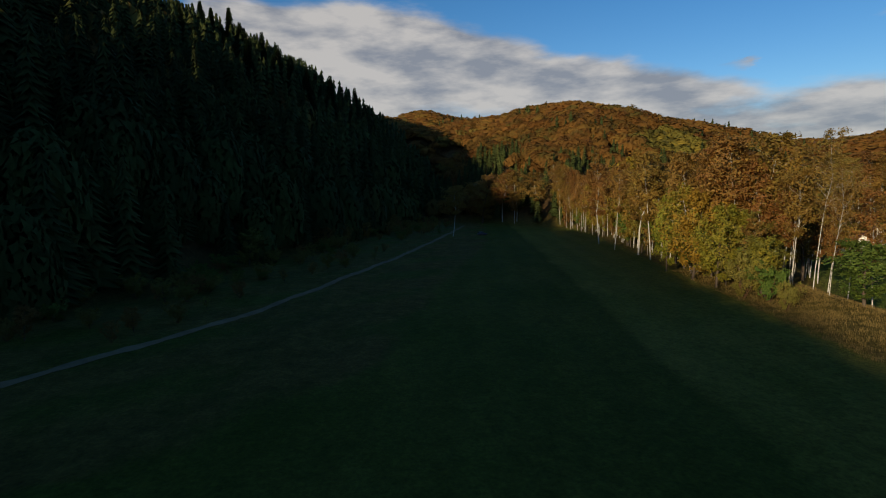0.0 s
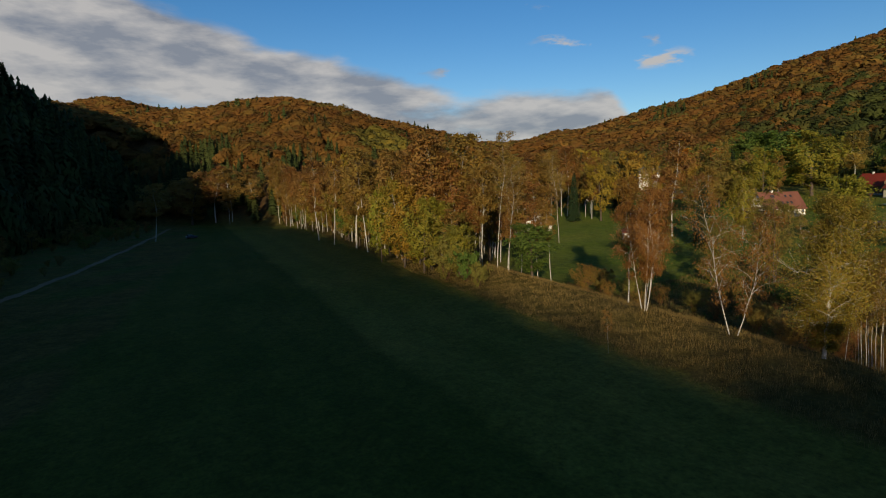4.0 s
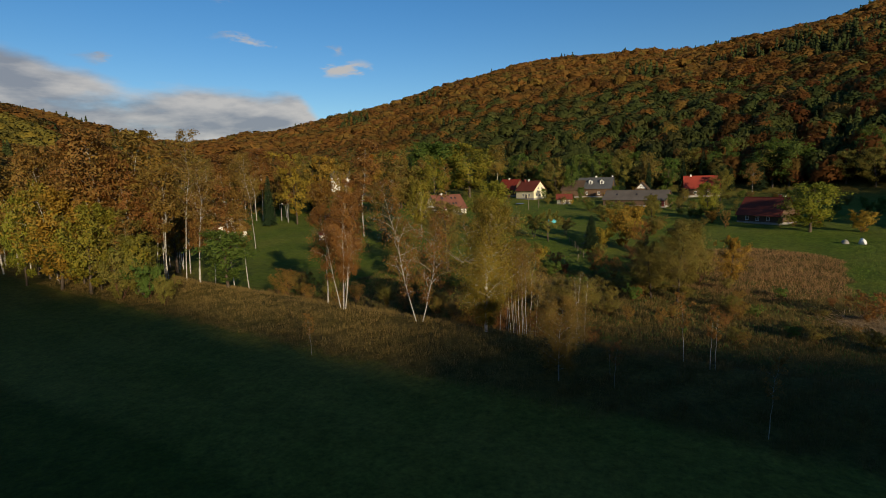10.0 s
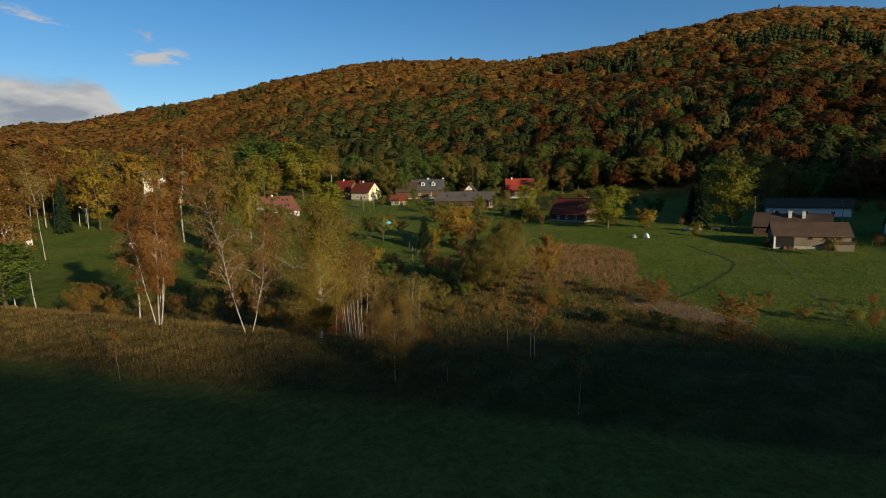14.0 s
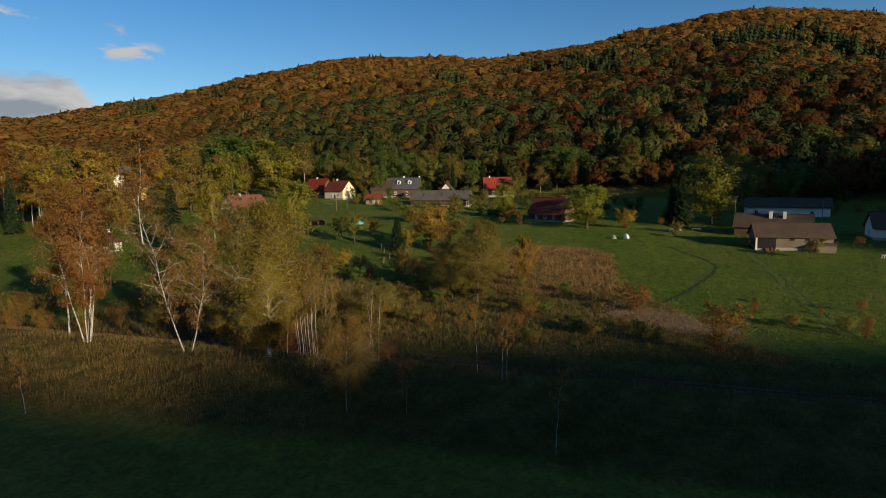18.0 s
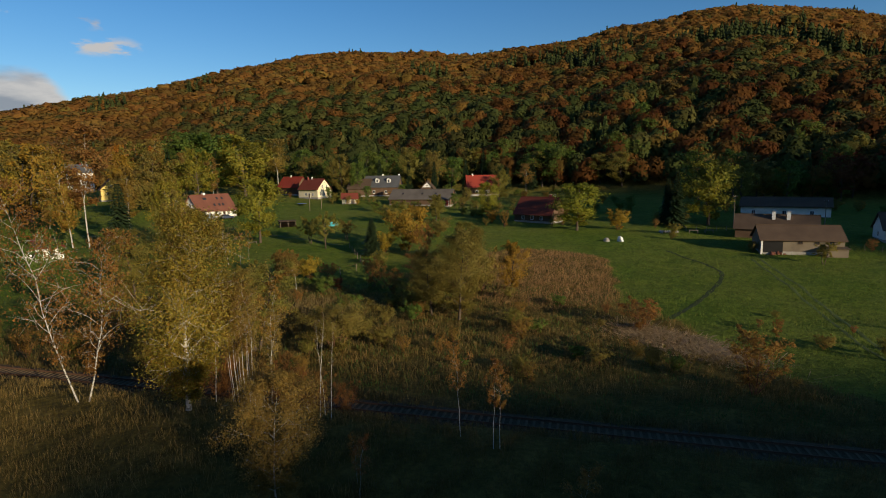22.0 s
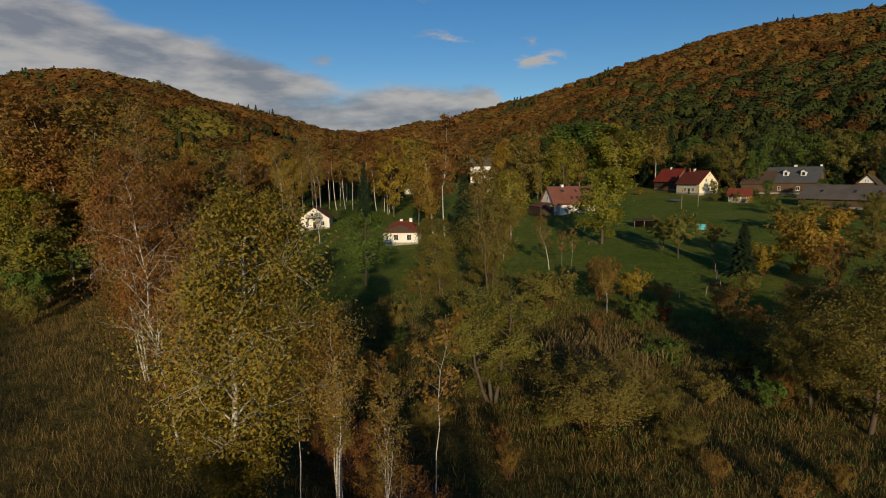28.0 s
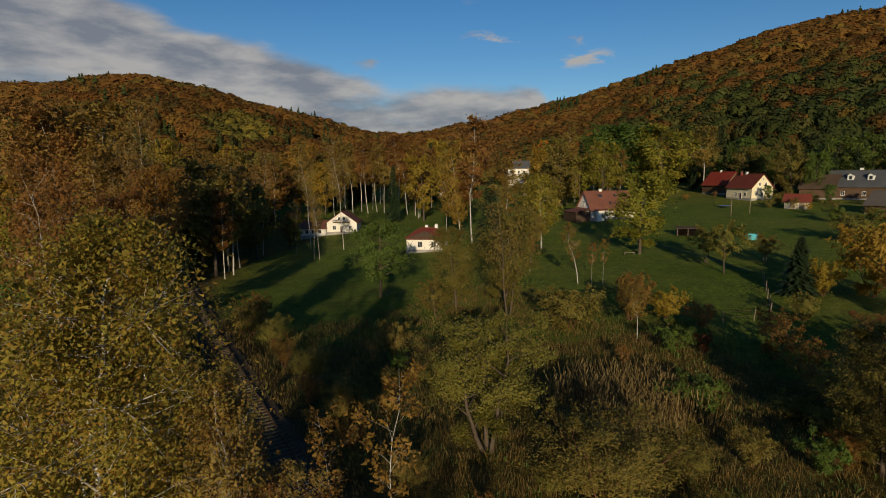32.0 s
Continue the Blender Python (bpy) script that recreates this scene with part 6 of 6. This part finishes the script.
lb = house(-14.9, 242.5, -15, 25, 9, 2.6, 6.0, M_WALL_BROWN, M_ROOF_GREY, "long low barn with a weathered grey roof", windows=[("-y", 0.72, 0.7, 1.1, 1.2)], doors=[("-y", 0.9, 1.6, 2.1, M_REDBROWN), ("-y", 0.55, 1.6, 2.1, M_REDBROWN)], name="barn", category="barn")
for u in (-0.6, 0.05, 0.5):
    skylight(lb, 25, 9, 2.6, 6.0, u, 0.5)
r3 = house(8.6, 278.0, 8, 14, 9, 3.6, 8.6, M_WALL_BROWN, M_ROOF_BRIGHT, "house with a red roof half hidden by trees", chimneys=[(-0.6, 0, 0.6, 0.8, M_WALL)], windows=[("-y", -0.4, 0.9, 0.9, 1.1), ("-y", 0.3, 0.9, 0.9, 1.1)])
dormer(r3, 2.2, 9, 3.2, 7.4, M_ROOF_BRIGHT, M_ROOF_BRIGHT, 4.0, 1.3, 0.45)
house(25.7, 197.4, -39, 13, 8.4, 2.5, 7.2, M_WALL_BROWN, M_ROOF_RED, "timber cottage with a dark red roof among bushes", chimneys=[(0.55, 0.1, 0.6, 0.9, M_REDBROWN), (0.75, 0.1, 0.5, 0.8, M_WALL)], windows=[("-y", -0.5, 0.8, 0.8, 1.0), ("-y", 0.0, 0.8, 0.8, 1.0), ("-y", 0.5, 0.8, 0.8, 1.0)])
house(-209.0, 313.0, 40, 12, 9.5, 10.5, 14.5, M_WALL, M_ROOF_SLATE, "tall white villa with a pale grey roof on the wooded slope", chimneys=[(0.1, 0, 0.6, 1.0, M_REDBROWN)], windows=[("-y", -0.5, 7.2, 1.0, 1.5), ("-y", 0.0, 7.2, 1.0, 1.5), ("-y", 0.5, 7.2, 1.0, 1.5), ("x", 0.0, 7.2, 1.0, 1.5), ("-x", 0.0, 7.2, 1.0, 1.5), ("-x", 0.0, 10.6, 0.8, 1.1)])
house(-157.0, 262.5, 130, 10, 8.5, 5.0, 9.6, M_WALL_YELLOW, M_ROOF_TILE, "yellow gabled house among birches", windows=[("-x", -0.4, 2.6, 0.8, 1.1), ("-x", 0.4, 2.6, 0.8, 1.1), ("-x", 0.0, 5.6, 0.8, 1.0)])
house(-202.0, 247.0, 45, 11, 7, 3.0, 5.4, M_WALL, M_ROOF_GREY, "low white house behind birch stems", windows=[("-y", -0.5, 0.9, 1.0, 1.2), ("-y", 0.4, 0.9, 1.0, 1.2)])

# the farm on the right
barn = house(75.9, 150.6, -13, 15.4, 7.8, 2.9, 5.5, M_BLOCK, M_ROOF_DARK, "open-fronted block barn with a dark felt roof", windows=[("-y", -0.05, 2.1, 0.7, 0.45), ("-y", 0.35, 2.1, 0.7, 0.45), ("-y", 0.7, 2.1, 0.7, 0.45)], name="barn", category="barn", gutter=False)
# the bay's inner shade is painted as a black sheet on the closed wall
part("bay_opening", Shape().box(-7.3, -3.6, -3.97, -3.88, 0.05, 2.4).mesh("bay_opening", M_TYRE_BAY_SHADE), barn, "black sheet on the wall for the shade inside the open bay")
part("corner_post", Shape().box(-7.8, -7.45, -4.1, -3.75, -0.6, 2.7).mesh("corner_post", M_WHITE), barn, "white-painted corner post")
lean_to(barn, 4.0, 7.8, -5.8, -3.95, 1.5, 1.2, M_BLOCK, M_SLEEPER, "y1")
house(79.3, 165.5, -28, 17, 8, 3.0, 6.0, M_WALL_BROWN, M_ROOF_DARK, "dark-roofed farm building with two white chimneys", z=gz(79.3, 165.5) - 0.9, chimneys=[(-0.06, -0.3, 0.75, 0.9, M_WHITE), (0.30, -0.3, 0.75, 0.9, M_WHITE)], name="barn", category="barn", gutter=False)
house(100.5, 201.0, -29, 23, 9, 3.3, 5.7, M_WALL, M_ROOF_DARK, "long white-walled farmhouse with a dark brown roof", z=gz(100.5, 201.0) - 0.8, windows=[("-y", -0.7, 0.8, 0.9, 1.1), ("-y", 0.0, 0.8, 0.9, 1.1), ("-y", 0.6, 0.8, 0.9, 1.1)])
house(104.0, 158.0, -20, 10, 8, 2.8, 6.2, M_WALL, M_ROOF_DARK, "white cottage with a steep dark roof at the field edge", windows=[("-y", -0.4, 0.8, 0.9, 1.1), ("-y", 0.3, 0.8, 0.9, 1.1), ("-x", 0.0, 0.8, 0.9, 1.1)])

# ---- railway ----
track = base("railway_track", 0, 73.3, -3.62, math.degrees(math.atan(-0.195)), "single railway track on dark ballast with dark sleepers", "railway")
bal = Shape()
for a, c in ((-150, 114),):
    bal.hexa([(a, -2.3, -0.12), (c, -2.3, -0.12), (c, 2.3, -0.12), (a, 2.3, -0.12)], [(a, -1.75, 0.17), (c, -1.75, 0.17), (c, 1.75, 0.17), (a, 1.75, 0.17)])
part("ballast", bal.mesh("ballast", M_BALLAST), track, "dark gravel ballast")
for s in (-0.75, 0.75):
    rl = Shape().box(-150, 114, s - 0.065, s + 0.065, 0.24, 0.27).box(-150, 114, s - 0.012, s + 0.012, 0.27, 0.36).box(-150, 114, s - 0.036, s + 0.036, 0.36, 0.40)
    part("rail", rl.mesh("rail", M_STEEL), track, "rusty steel rail")
sl = Shape().hexa([(-0.13, -1.25, 0.02), (0.13, -1.25, 0.02), (0.13, 1.25, 0.02), (-0.13, 1.25, 0.02)], [(-0.10, -1.22, 0.24), (0.10, -1.22, 0.24), (0.10, 1.22, 0.24), (-0.10, 1.22, 0.24)]).mesh("sleeper", M_SLEEPER)
for i in range(270):
    part("sleeper", sl, track, "", pose(-106 + i * 0.64, 0, 0))


# ---- ways over the ground ----
def strip(name, points, width, mat, label, category, lift=0.03):
    """A narrow way laid on the ground along a line."""
    p = np.array(points, float)
    seg = np.r_[0, np.cumsum(np.linalg.norm(np.diff(p, axis=0), axis=1))]
    t = np.arange(0, seg[-1], 1.5)
    q = np.stack([np.interp(t, seg, p[:, 0]), np.interp(t, seg, p[:, 1])], -1)
    for _ in range(6):
        q[1:-1] = (q[:-2] + q[1:-1] * 2 + q[2:]) / 4
    d = np.gradient(q, axis=0)
    d /= np.linalg.norm(d, axis=1)[:, None]
    nrm = np.stack([-d[:, 1], d[:, 0]], -1)
    cols = np.linspace(-1, 1, 5)
    w = width / 2 * (1 + 0.18 * np.sin(t * 0.9) + 0.12 * np.sin(t * 2.3))[:, None, None]
    g = q[:, None] + nrm[:, None] * cols[None, :, None] * w
    z = ground(g[..., 0], g[..., 1]) + lift * (1 - 0.6 * np.abs(cols))
    v = np.concatenate([g, z[..., None]], -1).reshape(-1, 3)
    idx = np.arange(len(t) * 5).reshape(-1, 5)
    f = np.stack([idx[:-1, :-1], idx[1:, :-1], idx[1:, 1:], idx[:-1, 1:]], -1).reshape(-1, 4)
    return tagged(new(name, mesh_of(name, v, f, [mat], shade=True)), label, category, kind="structure")


M_TRACK = plain("pale_gravel_road", (0.21, 0.135, 0.07), 0.95, 1.2, 0.35, bump=0.5)
M_TROD = plain("trodden_dark_grass", (0.035, 0.05, 0.014), 0.95, 1.2, 0.4, bump=0.5)
M_RUT = plain("rutted_grass", (0.075, 0.10, 0.026), 0.95, 1.2, 0.4, bump=0.5)
strip("field_road", [(-30, -44), (-42, -36), (-53.9, -27.9), (-64.5, -21.5), (-82.3, -13), (-110.4, -4.2), (-145.3, 7.5), (-190, 20), (-248.2, 35.4), (-300, 48)], 1.7, M_TRACK, "pale gravel field road below the shaded forest", "road", 0.12)
strip("footpath", [(49, 153), (50, 149.7), (51.7, 143.2), (53.5, 135.5), (51.5, 129.5), (44.5, 118.7), (38.7, 111.8), (33, 105)], 0.75, M_TROD, "dark trodden path bending through the green field", "path", 0.05)
for s in (0, 1.7):
    strip("wheel_rut", [(63 + s, 143), (59 + s, 121), (54.5 + s, 102), (51 + s, 88)], 0.55, M_RUT, "wheel rut across the grass", "path", 0.04)
strip("garden_path", [(-62, 182), (-50, 177), (-38, 170), (-28, 163)], 0.9, M_RUT, "worn garden path down the lawn", "path", 0.04)


# ---- garden things ----
def pole(x, y, h, label, r=0.12, arm=True, mat=M_WOOD):
    ob = base("utility_pole", x, y, gz(x, y), 20, label, "pole")
    part("post", Shape().tube([(0, 0, -0.5), (0, 0, h * 0.5), (0.02, 0, h)], [r, r * 0.85, r * 0.7], 8).mesh("post", mat, True), ob)
    if arm:
        part("crossarm", Shape().box(-0.75, 0.75, -0.05, 0.05, h - 0.45, h - 0.33).mesh("crossarm", M_WOOD_DARK), ob)
        for u in (-0.65, 0.0, 0.65):
            part("insulator", Shape().tube([(u, 0, h - 0.33), (u, 0, h - 0.22), (u, 0, h - 0.15)], [0.03, 0.05, 0.03], 6).mesh("insulator", M_WHITE), ob, "white insulator")
    return ob


pole(74.8, 177.6, 8.8, "pale wooden utility pole beside the farm")
pole(98.5, 178.0, 6.8, "weathered utility pole behind the barn")
pole(-57.0, 296.0, 6.8, "pale wooden utility pole between the houses")
pole(-54.9, 224.4, 6.0, "bare wooden post on the lawn", 0.10, False)
pole(-52.6, 231.6, 6.4, "bare wooden post on the lawn", 0.10, False)
pole(-205.0, -12.0, 13.0, "dark power pole at the forest edge", 0.16)


def fence(points, gap, h, label, rails=2):
    p = np.array(points, float)
    seg = np.r_[0, np.cumsum(np.linalg.norm(np.diff(p, axis=0), axis=1))]
    ob = base("fence", p[0, 0], p[0, 1], 0, 0, label, "fence")
    post = Shape().tube([(0, 0, -0.4), (0, 0, h)], [0.07, 0.06], 6).mesh("post", M_WOOD)
    t = np.arange(0, seg[-1], gap)
    q = [(float(np.interp(k, seg, p[:, 0])), float(np.interp(k, seg, p[:, 1]))) for k in t]
    for i, (x, y) in enumerate(q):
        part("post", post, ob, "", pose(x - p[0, 0], y - p[0, 1], gz(x, y), (i * 37 % 9) - 4, (i * 53 % 9) - 4, 0))
    for k in range(rails):
        line = Shape()
        for (xa, ya), (xb, yb) in zip(q[:-1], q[1:]):
            line.tube([(xa - p[0, 0], ya - p[0, 1], gz(xa, ya) + h * (0.45 + 0.45 * k)), (xb - p[0, 0], yb - p[0, 1], gz(xb, yb) + h * (0.45 + 0.45 * k))], [0.022, 0.022], 4, cap=False)
        part("wire", line.mesh("wire", M_STEEL), ob, "thin rusty fence wire")
    return ob


fence([(-21, 134), (-18.4, 137.3), (-17.9, 141.2), (-22, 152), (-26, 162)], 4.0, 1.5, "old wooden fence posts with wire along the garden edge")
fence([(62, 176), (74, 173), (86, 168)], 2.4, 1.2, "low garden fence by the farm")
fence([(-2, 233), (8, 226), (18, 214)], 2.6, 1.2, "grey wooden garden fence")
fence([(90, 150), (99, 140), (108, 128)], 3.0, 1.2, "orchard fence with leaning posts")

px, py = -37.6, 191.5
poolb = base("garden_pool", px, py, gz(px, py), 0, "round turquoise above-ground garden pool on the lawn", "pool")
a = np.linspace(0, 2 * np.pi, 25)[:-1]
ring = []
for rr_, zz in ((1.5, -0.2), (1.55, 0.85), (1.60, 0.92), (1.48, 0.92), (1.45, 0.2)):
    ring.append(np.stack([rr_ * np.cos(a), rr_ * np.sin(a), np.full(24, zz)], -1))
f = [(i * 24 + j, i * 24 + (j + 1) % 24, (i + 1) * 24 + (j + 1) % 24, (i + 1) * 24 + j) for i in range(4) for j in range(24)]
part("pool_wall", mesh_of("pool_wall", np.concatenate(ring), f, [M_TURQ], shade=False), poolb)
disc = Shape()
disc.add([(0, 0, 0.74)] + [(1.46 * math.cos(t), 1.46 * math.sin(t), 0.74) for t in a], [(0, 1 + i, 1 + (i + 1) % 24, 0) for i in range(0)] or [(0, 1 + 2 * i, 2 + 2 * i, 1 + (2 * i + 2) % 24) for i in range(12)])
part("water", disc.mesh("water", M_WATER), poolb, "clear pool water")

bx, by = -64.0, 243.0
tr = base("trampoline", bx, by, gz(bx, by), 15, "low trampoline with a blue-grey cover on the lawn", "trampoline")
top = np.concatenate([np.stack([r_ * np.cos(a), r_ * np.sin(a), np.full(24, z_)], -1) for r_, z_ in ((1.9, 0.62), (1.95, 0.70), (1.6, 0.74), (0.05, 0.70))])
f = [(i * 24 + j, i * 24 + (j + 1) % 24, (i + 1) * 24 + (j + 1) % 24, (i + 1) * 24 + j) for i in range(3) for j in range(24)]
part("mat", mesh_of("mat", top, f, [M_BLUE]), tr)
for k in range(4):
    t = k * 1.571 + 0.4
    part("leg", Shape().tube([(1.8 * math.cos(t), 1.8 * math.sin(t), -0.1), (1.8 * math.cos(t), 1.8 * math.sin(t), 0.64)], [0.03, 0.03], 6).mesh("leg", M_STEEL), tr)


def lumpy(name, x, y, rx, ry, h, mat, label, category, seed, facets=2):
    """A heap: a squashed, uneven dome on the ground."""
    rng = np.random.default_rng(seed)
    v, f = ico(facets)
    v = v * (1 + 0.22 * (rng.random((len(v), 1)) - 0.5) * 2)
    v[:, 2] = np.maximum(v[:, 2], -0.25)
    me = mesh_of(name, v * [rx, ry, h], f, [mat])
    ob = new(name, me)
    ob.matrix_world = pose(x, y, gz(x, y), 0, 0, seed * 40)
    return tagged(ob, label, category, "" if name not in ("rubble_stone", "brick_heap") else name.replace("_", " ") + " pieces")


lumpy("covered_stack", 41.8, 164.8, 0.95, 0.7, 1.35, M_FOIL, "stack wrapped in white plastic sheeting on the field edge", "heap", 3)
lumpy("grey_tarp_heap", 38.6, 165.0, 0.8, 0.7, 1.0, M_STONE, "small grey heap beside the wrapped stack", "heap", 4)
for i in range(9):
    lumpy("rubble_stone", 54.5 + (i * 1.37 % 4.6), 173.0 + (i * 0.83 % 2.0), 0.55, 0.45, 0.55, M_STONE, "pale stone in a rubble pile on the grass", "stone", 10 + i, 1)
hx, hy = -51.5, 190.5
hutb = base("wood_store", hx, hy, gz(hx, hy), 30, "low timber wood store with a flat roof under fruit trees", "shed")
part("roof", Shape().hexa([(-2.6, -1.4, 1.7), (2.6, -1.4, 1.7), (2.6, 1.4, 1.95), (-2.6, 1.4, 1.95)], [(-2.6, -1.4, 1.8), (2.6, -1.4, 1.8), (2.6, 1.4, 2.05), (-2.6, 1.4, 2.05)]).mesh("roof", M_ROOF_DARK), hutb)
part("back_wall", Shape().box(-2.4, 2.4, 1.1, 1.2, -0.3, 1.85).mesh("back_wall", M_WOOD_DARK), hutb)
for u in (-2.3, 0, 2.3):
    part("post", Shape().box(u - 0.06, u + 0.06, -1.2, -1.08, -0.3, 1.72).mesh("post", M_WOOD), hutb)
for r_ in range(4):
    for i in range(11):
        part("log", Shape().tube([(-2.1 + i * 0.42 + 0.2 * (r_ % 2), -0.9, 0.18 + r_ * 0.34), (-2.1 + i * 0.42 + 0.2 * (r_ % 2), 0.9, 0.18 + r_ * 0.34)], [0.19, 0.18], 7).mesh("log", M_WOOD), hutb)


def frame_thing(name, x, y, turn, w, d, h, mat, label, category):
    """A plain table, bench or rack: a top on four legs."""
    ob = base(name, x, y, gz(x, y), turn, label, category)
    part("top", Shape().box(-w / 2, w / 2, -d / 2, d / 2, h - 0.08, h).mesh("top", mat), ob)
    leg = Shape().box(-0.05, 0.05, -0.05, 0.05, -0.2, h - 0.08).mesh("leg", mat)
    for u in (-1, 1):
        for v in (-1, 1):
            part("leg", leg, ob, "", pose(u * (w / 2 - 0.1), v * (d / 2 - 0.1), 0))
    return ob


frame_thing("garden_table", 62.5, 172.5, -15, 2.2, 1.0, 0.8, M_WOOD, "weathered garden table in the shade of the farm trees", "table")
frame_thing("garden_table", 66.3, 172.2, -5, 2.2, 1.0, 0.8, M_WOOD, "weathered garden table in the shade of the farm trees", "table")
frame_thing("bench", -52.0, 165.5, 40, 2.0, 0.5, 0.5, M_WOOD, "pale wooden bench on the lawn", "bench")
frame_thing("garden_trestle", 88.5, 137.0, 10, 1.8, 0.8, 0.8, M_WHITE, "white trestle in the orchard", "table")


def car(x, y, turn, paint, label):
    ob = base("car", x, y, gz(x, y), turn, label, "car")
    body = Shape()
    sec = [(-2.1, 0.45, 0.85, 0.80), (-1.9, 0.32, 0.98, 0.86), (-0.9, 0.28, 1.0, 0.88), (0.8, 0.28, 0.98, 0.88), (1.8, 0.3, 0.86, 0.85), (2.1, 0.42, 0.72, 0.76)]
    for (x0, a0, b0, w0), (x1, a1, b1, w1) in zip(sec[:-1], sec[1:]):
        body.hexa([(x0, -w0, a0), (x1, -w1, a1), (x1, w1, a1), (x0, w0, a0)], [(x0, -w0 + 0.05, b0), (x1, -w1 + 0.05, b1), (x1, w1 - 0.05, b1), (x0, w0 - 0.05, b0)])
    part("body", body.mesh("body", paint), ob)
    part("cabin", Shape().hexa([(-1.9, -0.8, 0.95), (0.95, -0.8, 0.95), (0.95, 0.8, 0.95), (-1.9, 0.8, 0.95)], [(-1.45, -0.62, 1.45), (0.2, -0.62, 1.45), (0.2, 0.62, 1.45), (-1.45, 0.62, 1.45)]).mesh("cabin", M_GLASS), ob, "dark glass cabin")
    part("roof", Shape().box(-1.45, 0.2, -0.64, 0.64, 1.45, 1.50).mesh("roof", paint), ob)
    for u in (-1.3, 1.3):
        for v in (-0.84, 0.84):
            w = part("wheel", Shape().tube([(0, -0.09, 0), (0, 0.09, 0)], [0.32, 0.32], 14).mesh("wheel", M_TYRE_BAY_SHADE), ob, "", pose(u, v, 0.32))
            part("rim", Shape().tube([(0, -0.10, 0), (0, 0.10, 0)], [0.19, 0.19], 10).mesh("rim", M_SLEEPER), w)
    for v in (-0.6, 0.6):
        part("headlight", Shape().box(2.02, 2.12, v - 0.14, v + 0.14, 0.55, 0.68).mesh("headlight", M_WHITE), ob)
    return ob


car(-77.6, 206.0, 52, M_CARPAINT, "dark blue car parked before the white cottage")
car(-228.0, 46.5, 100, M_CARPAINT, "dark car parked at the far end of the meadow")

# firewood and bricks in the barn's bay
for i in range(10):
    lumpy("brick_heap", 69.4 + (i * 0.61 % 3.0), 147.6 + (i * 0.37 % 0.8), 0.5, 0.4, 0.6 + 0.08 * (i % 4), M_ROOF_TILE, "heap of orange bricks in the barn bay", "heap", 40 + i, 1)
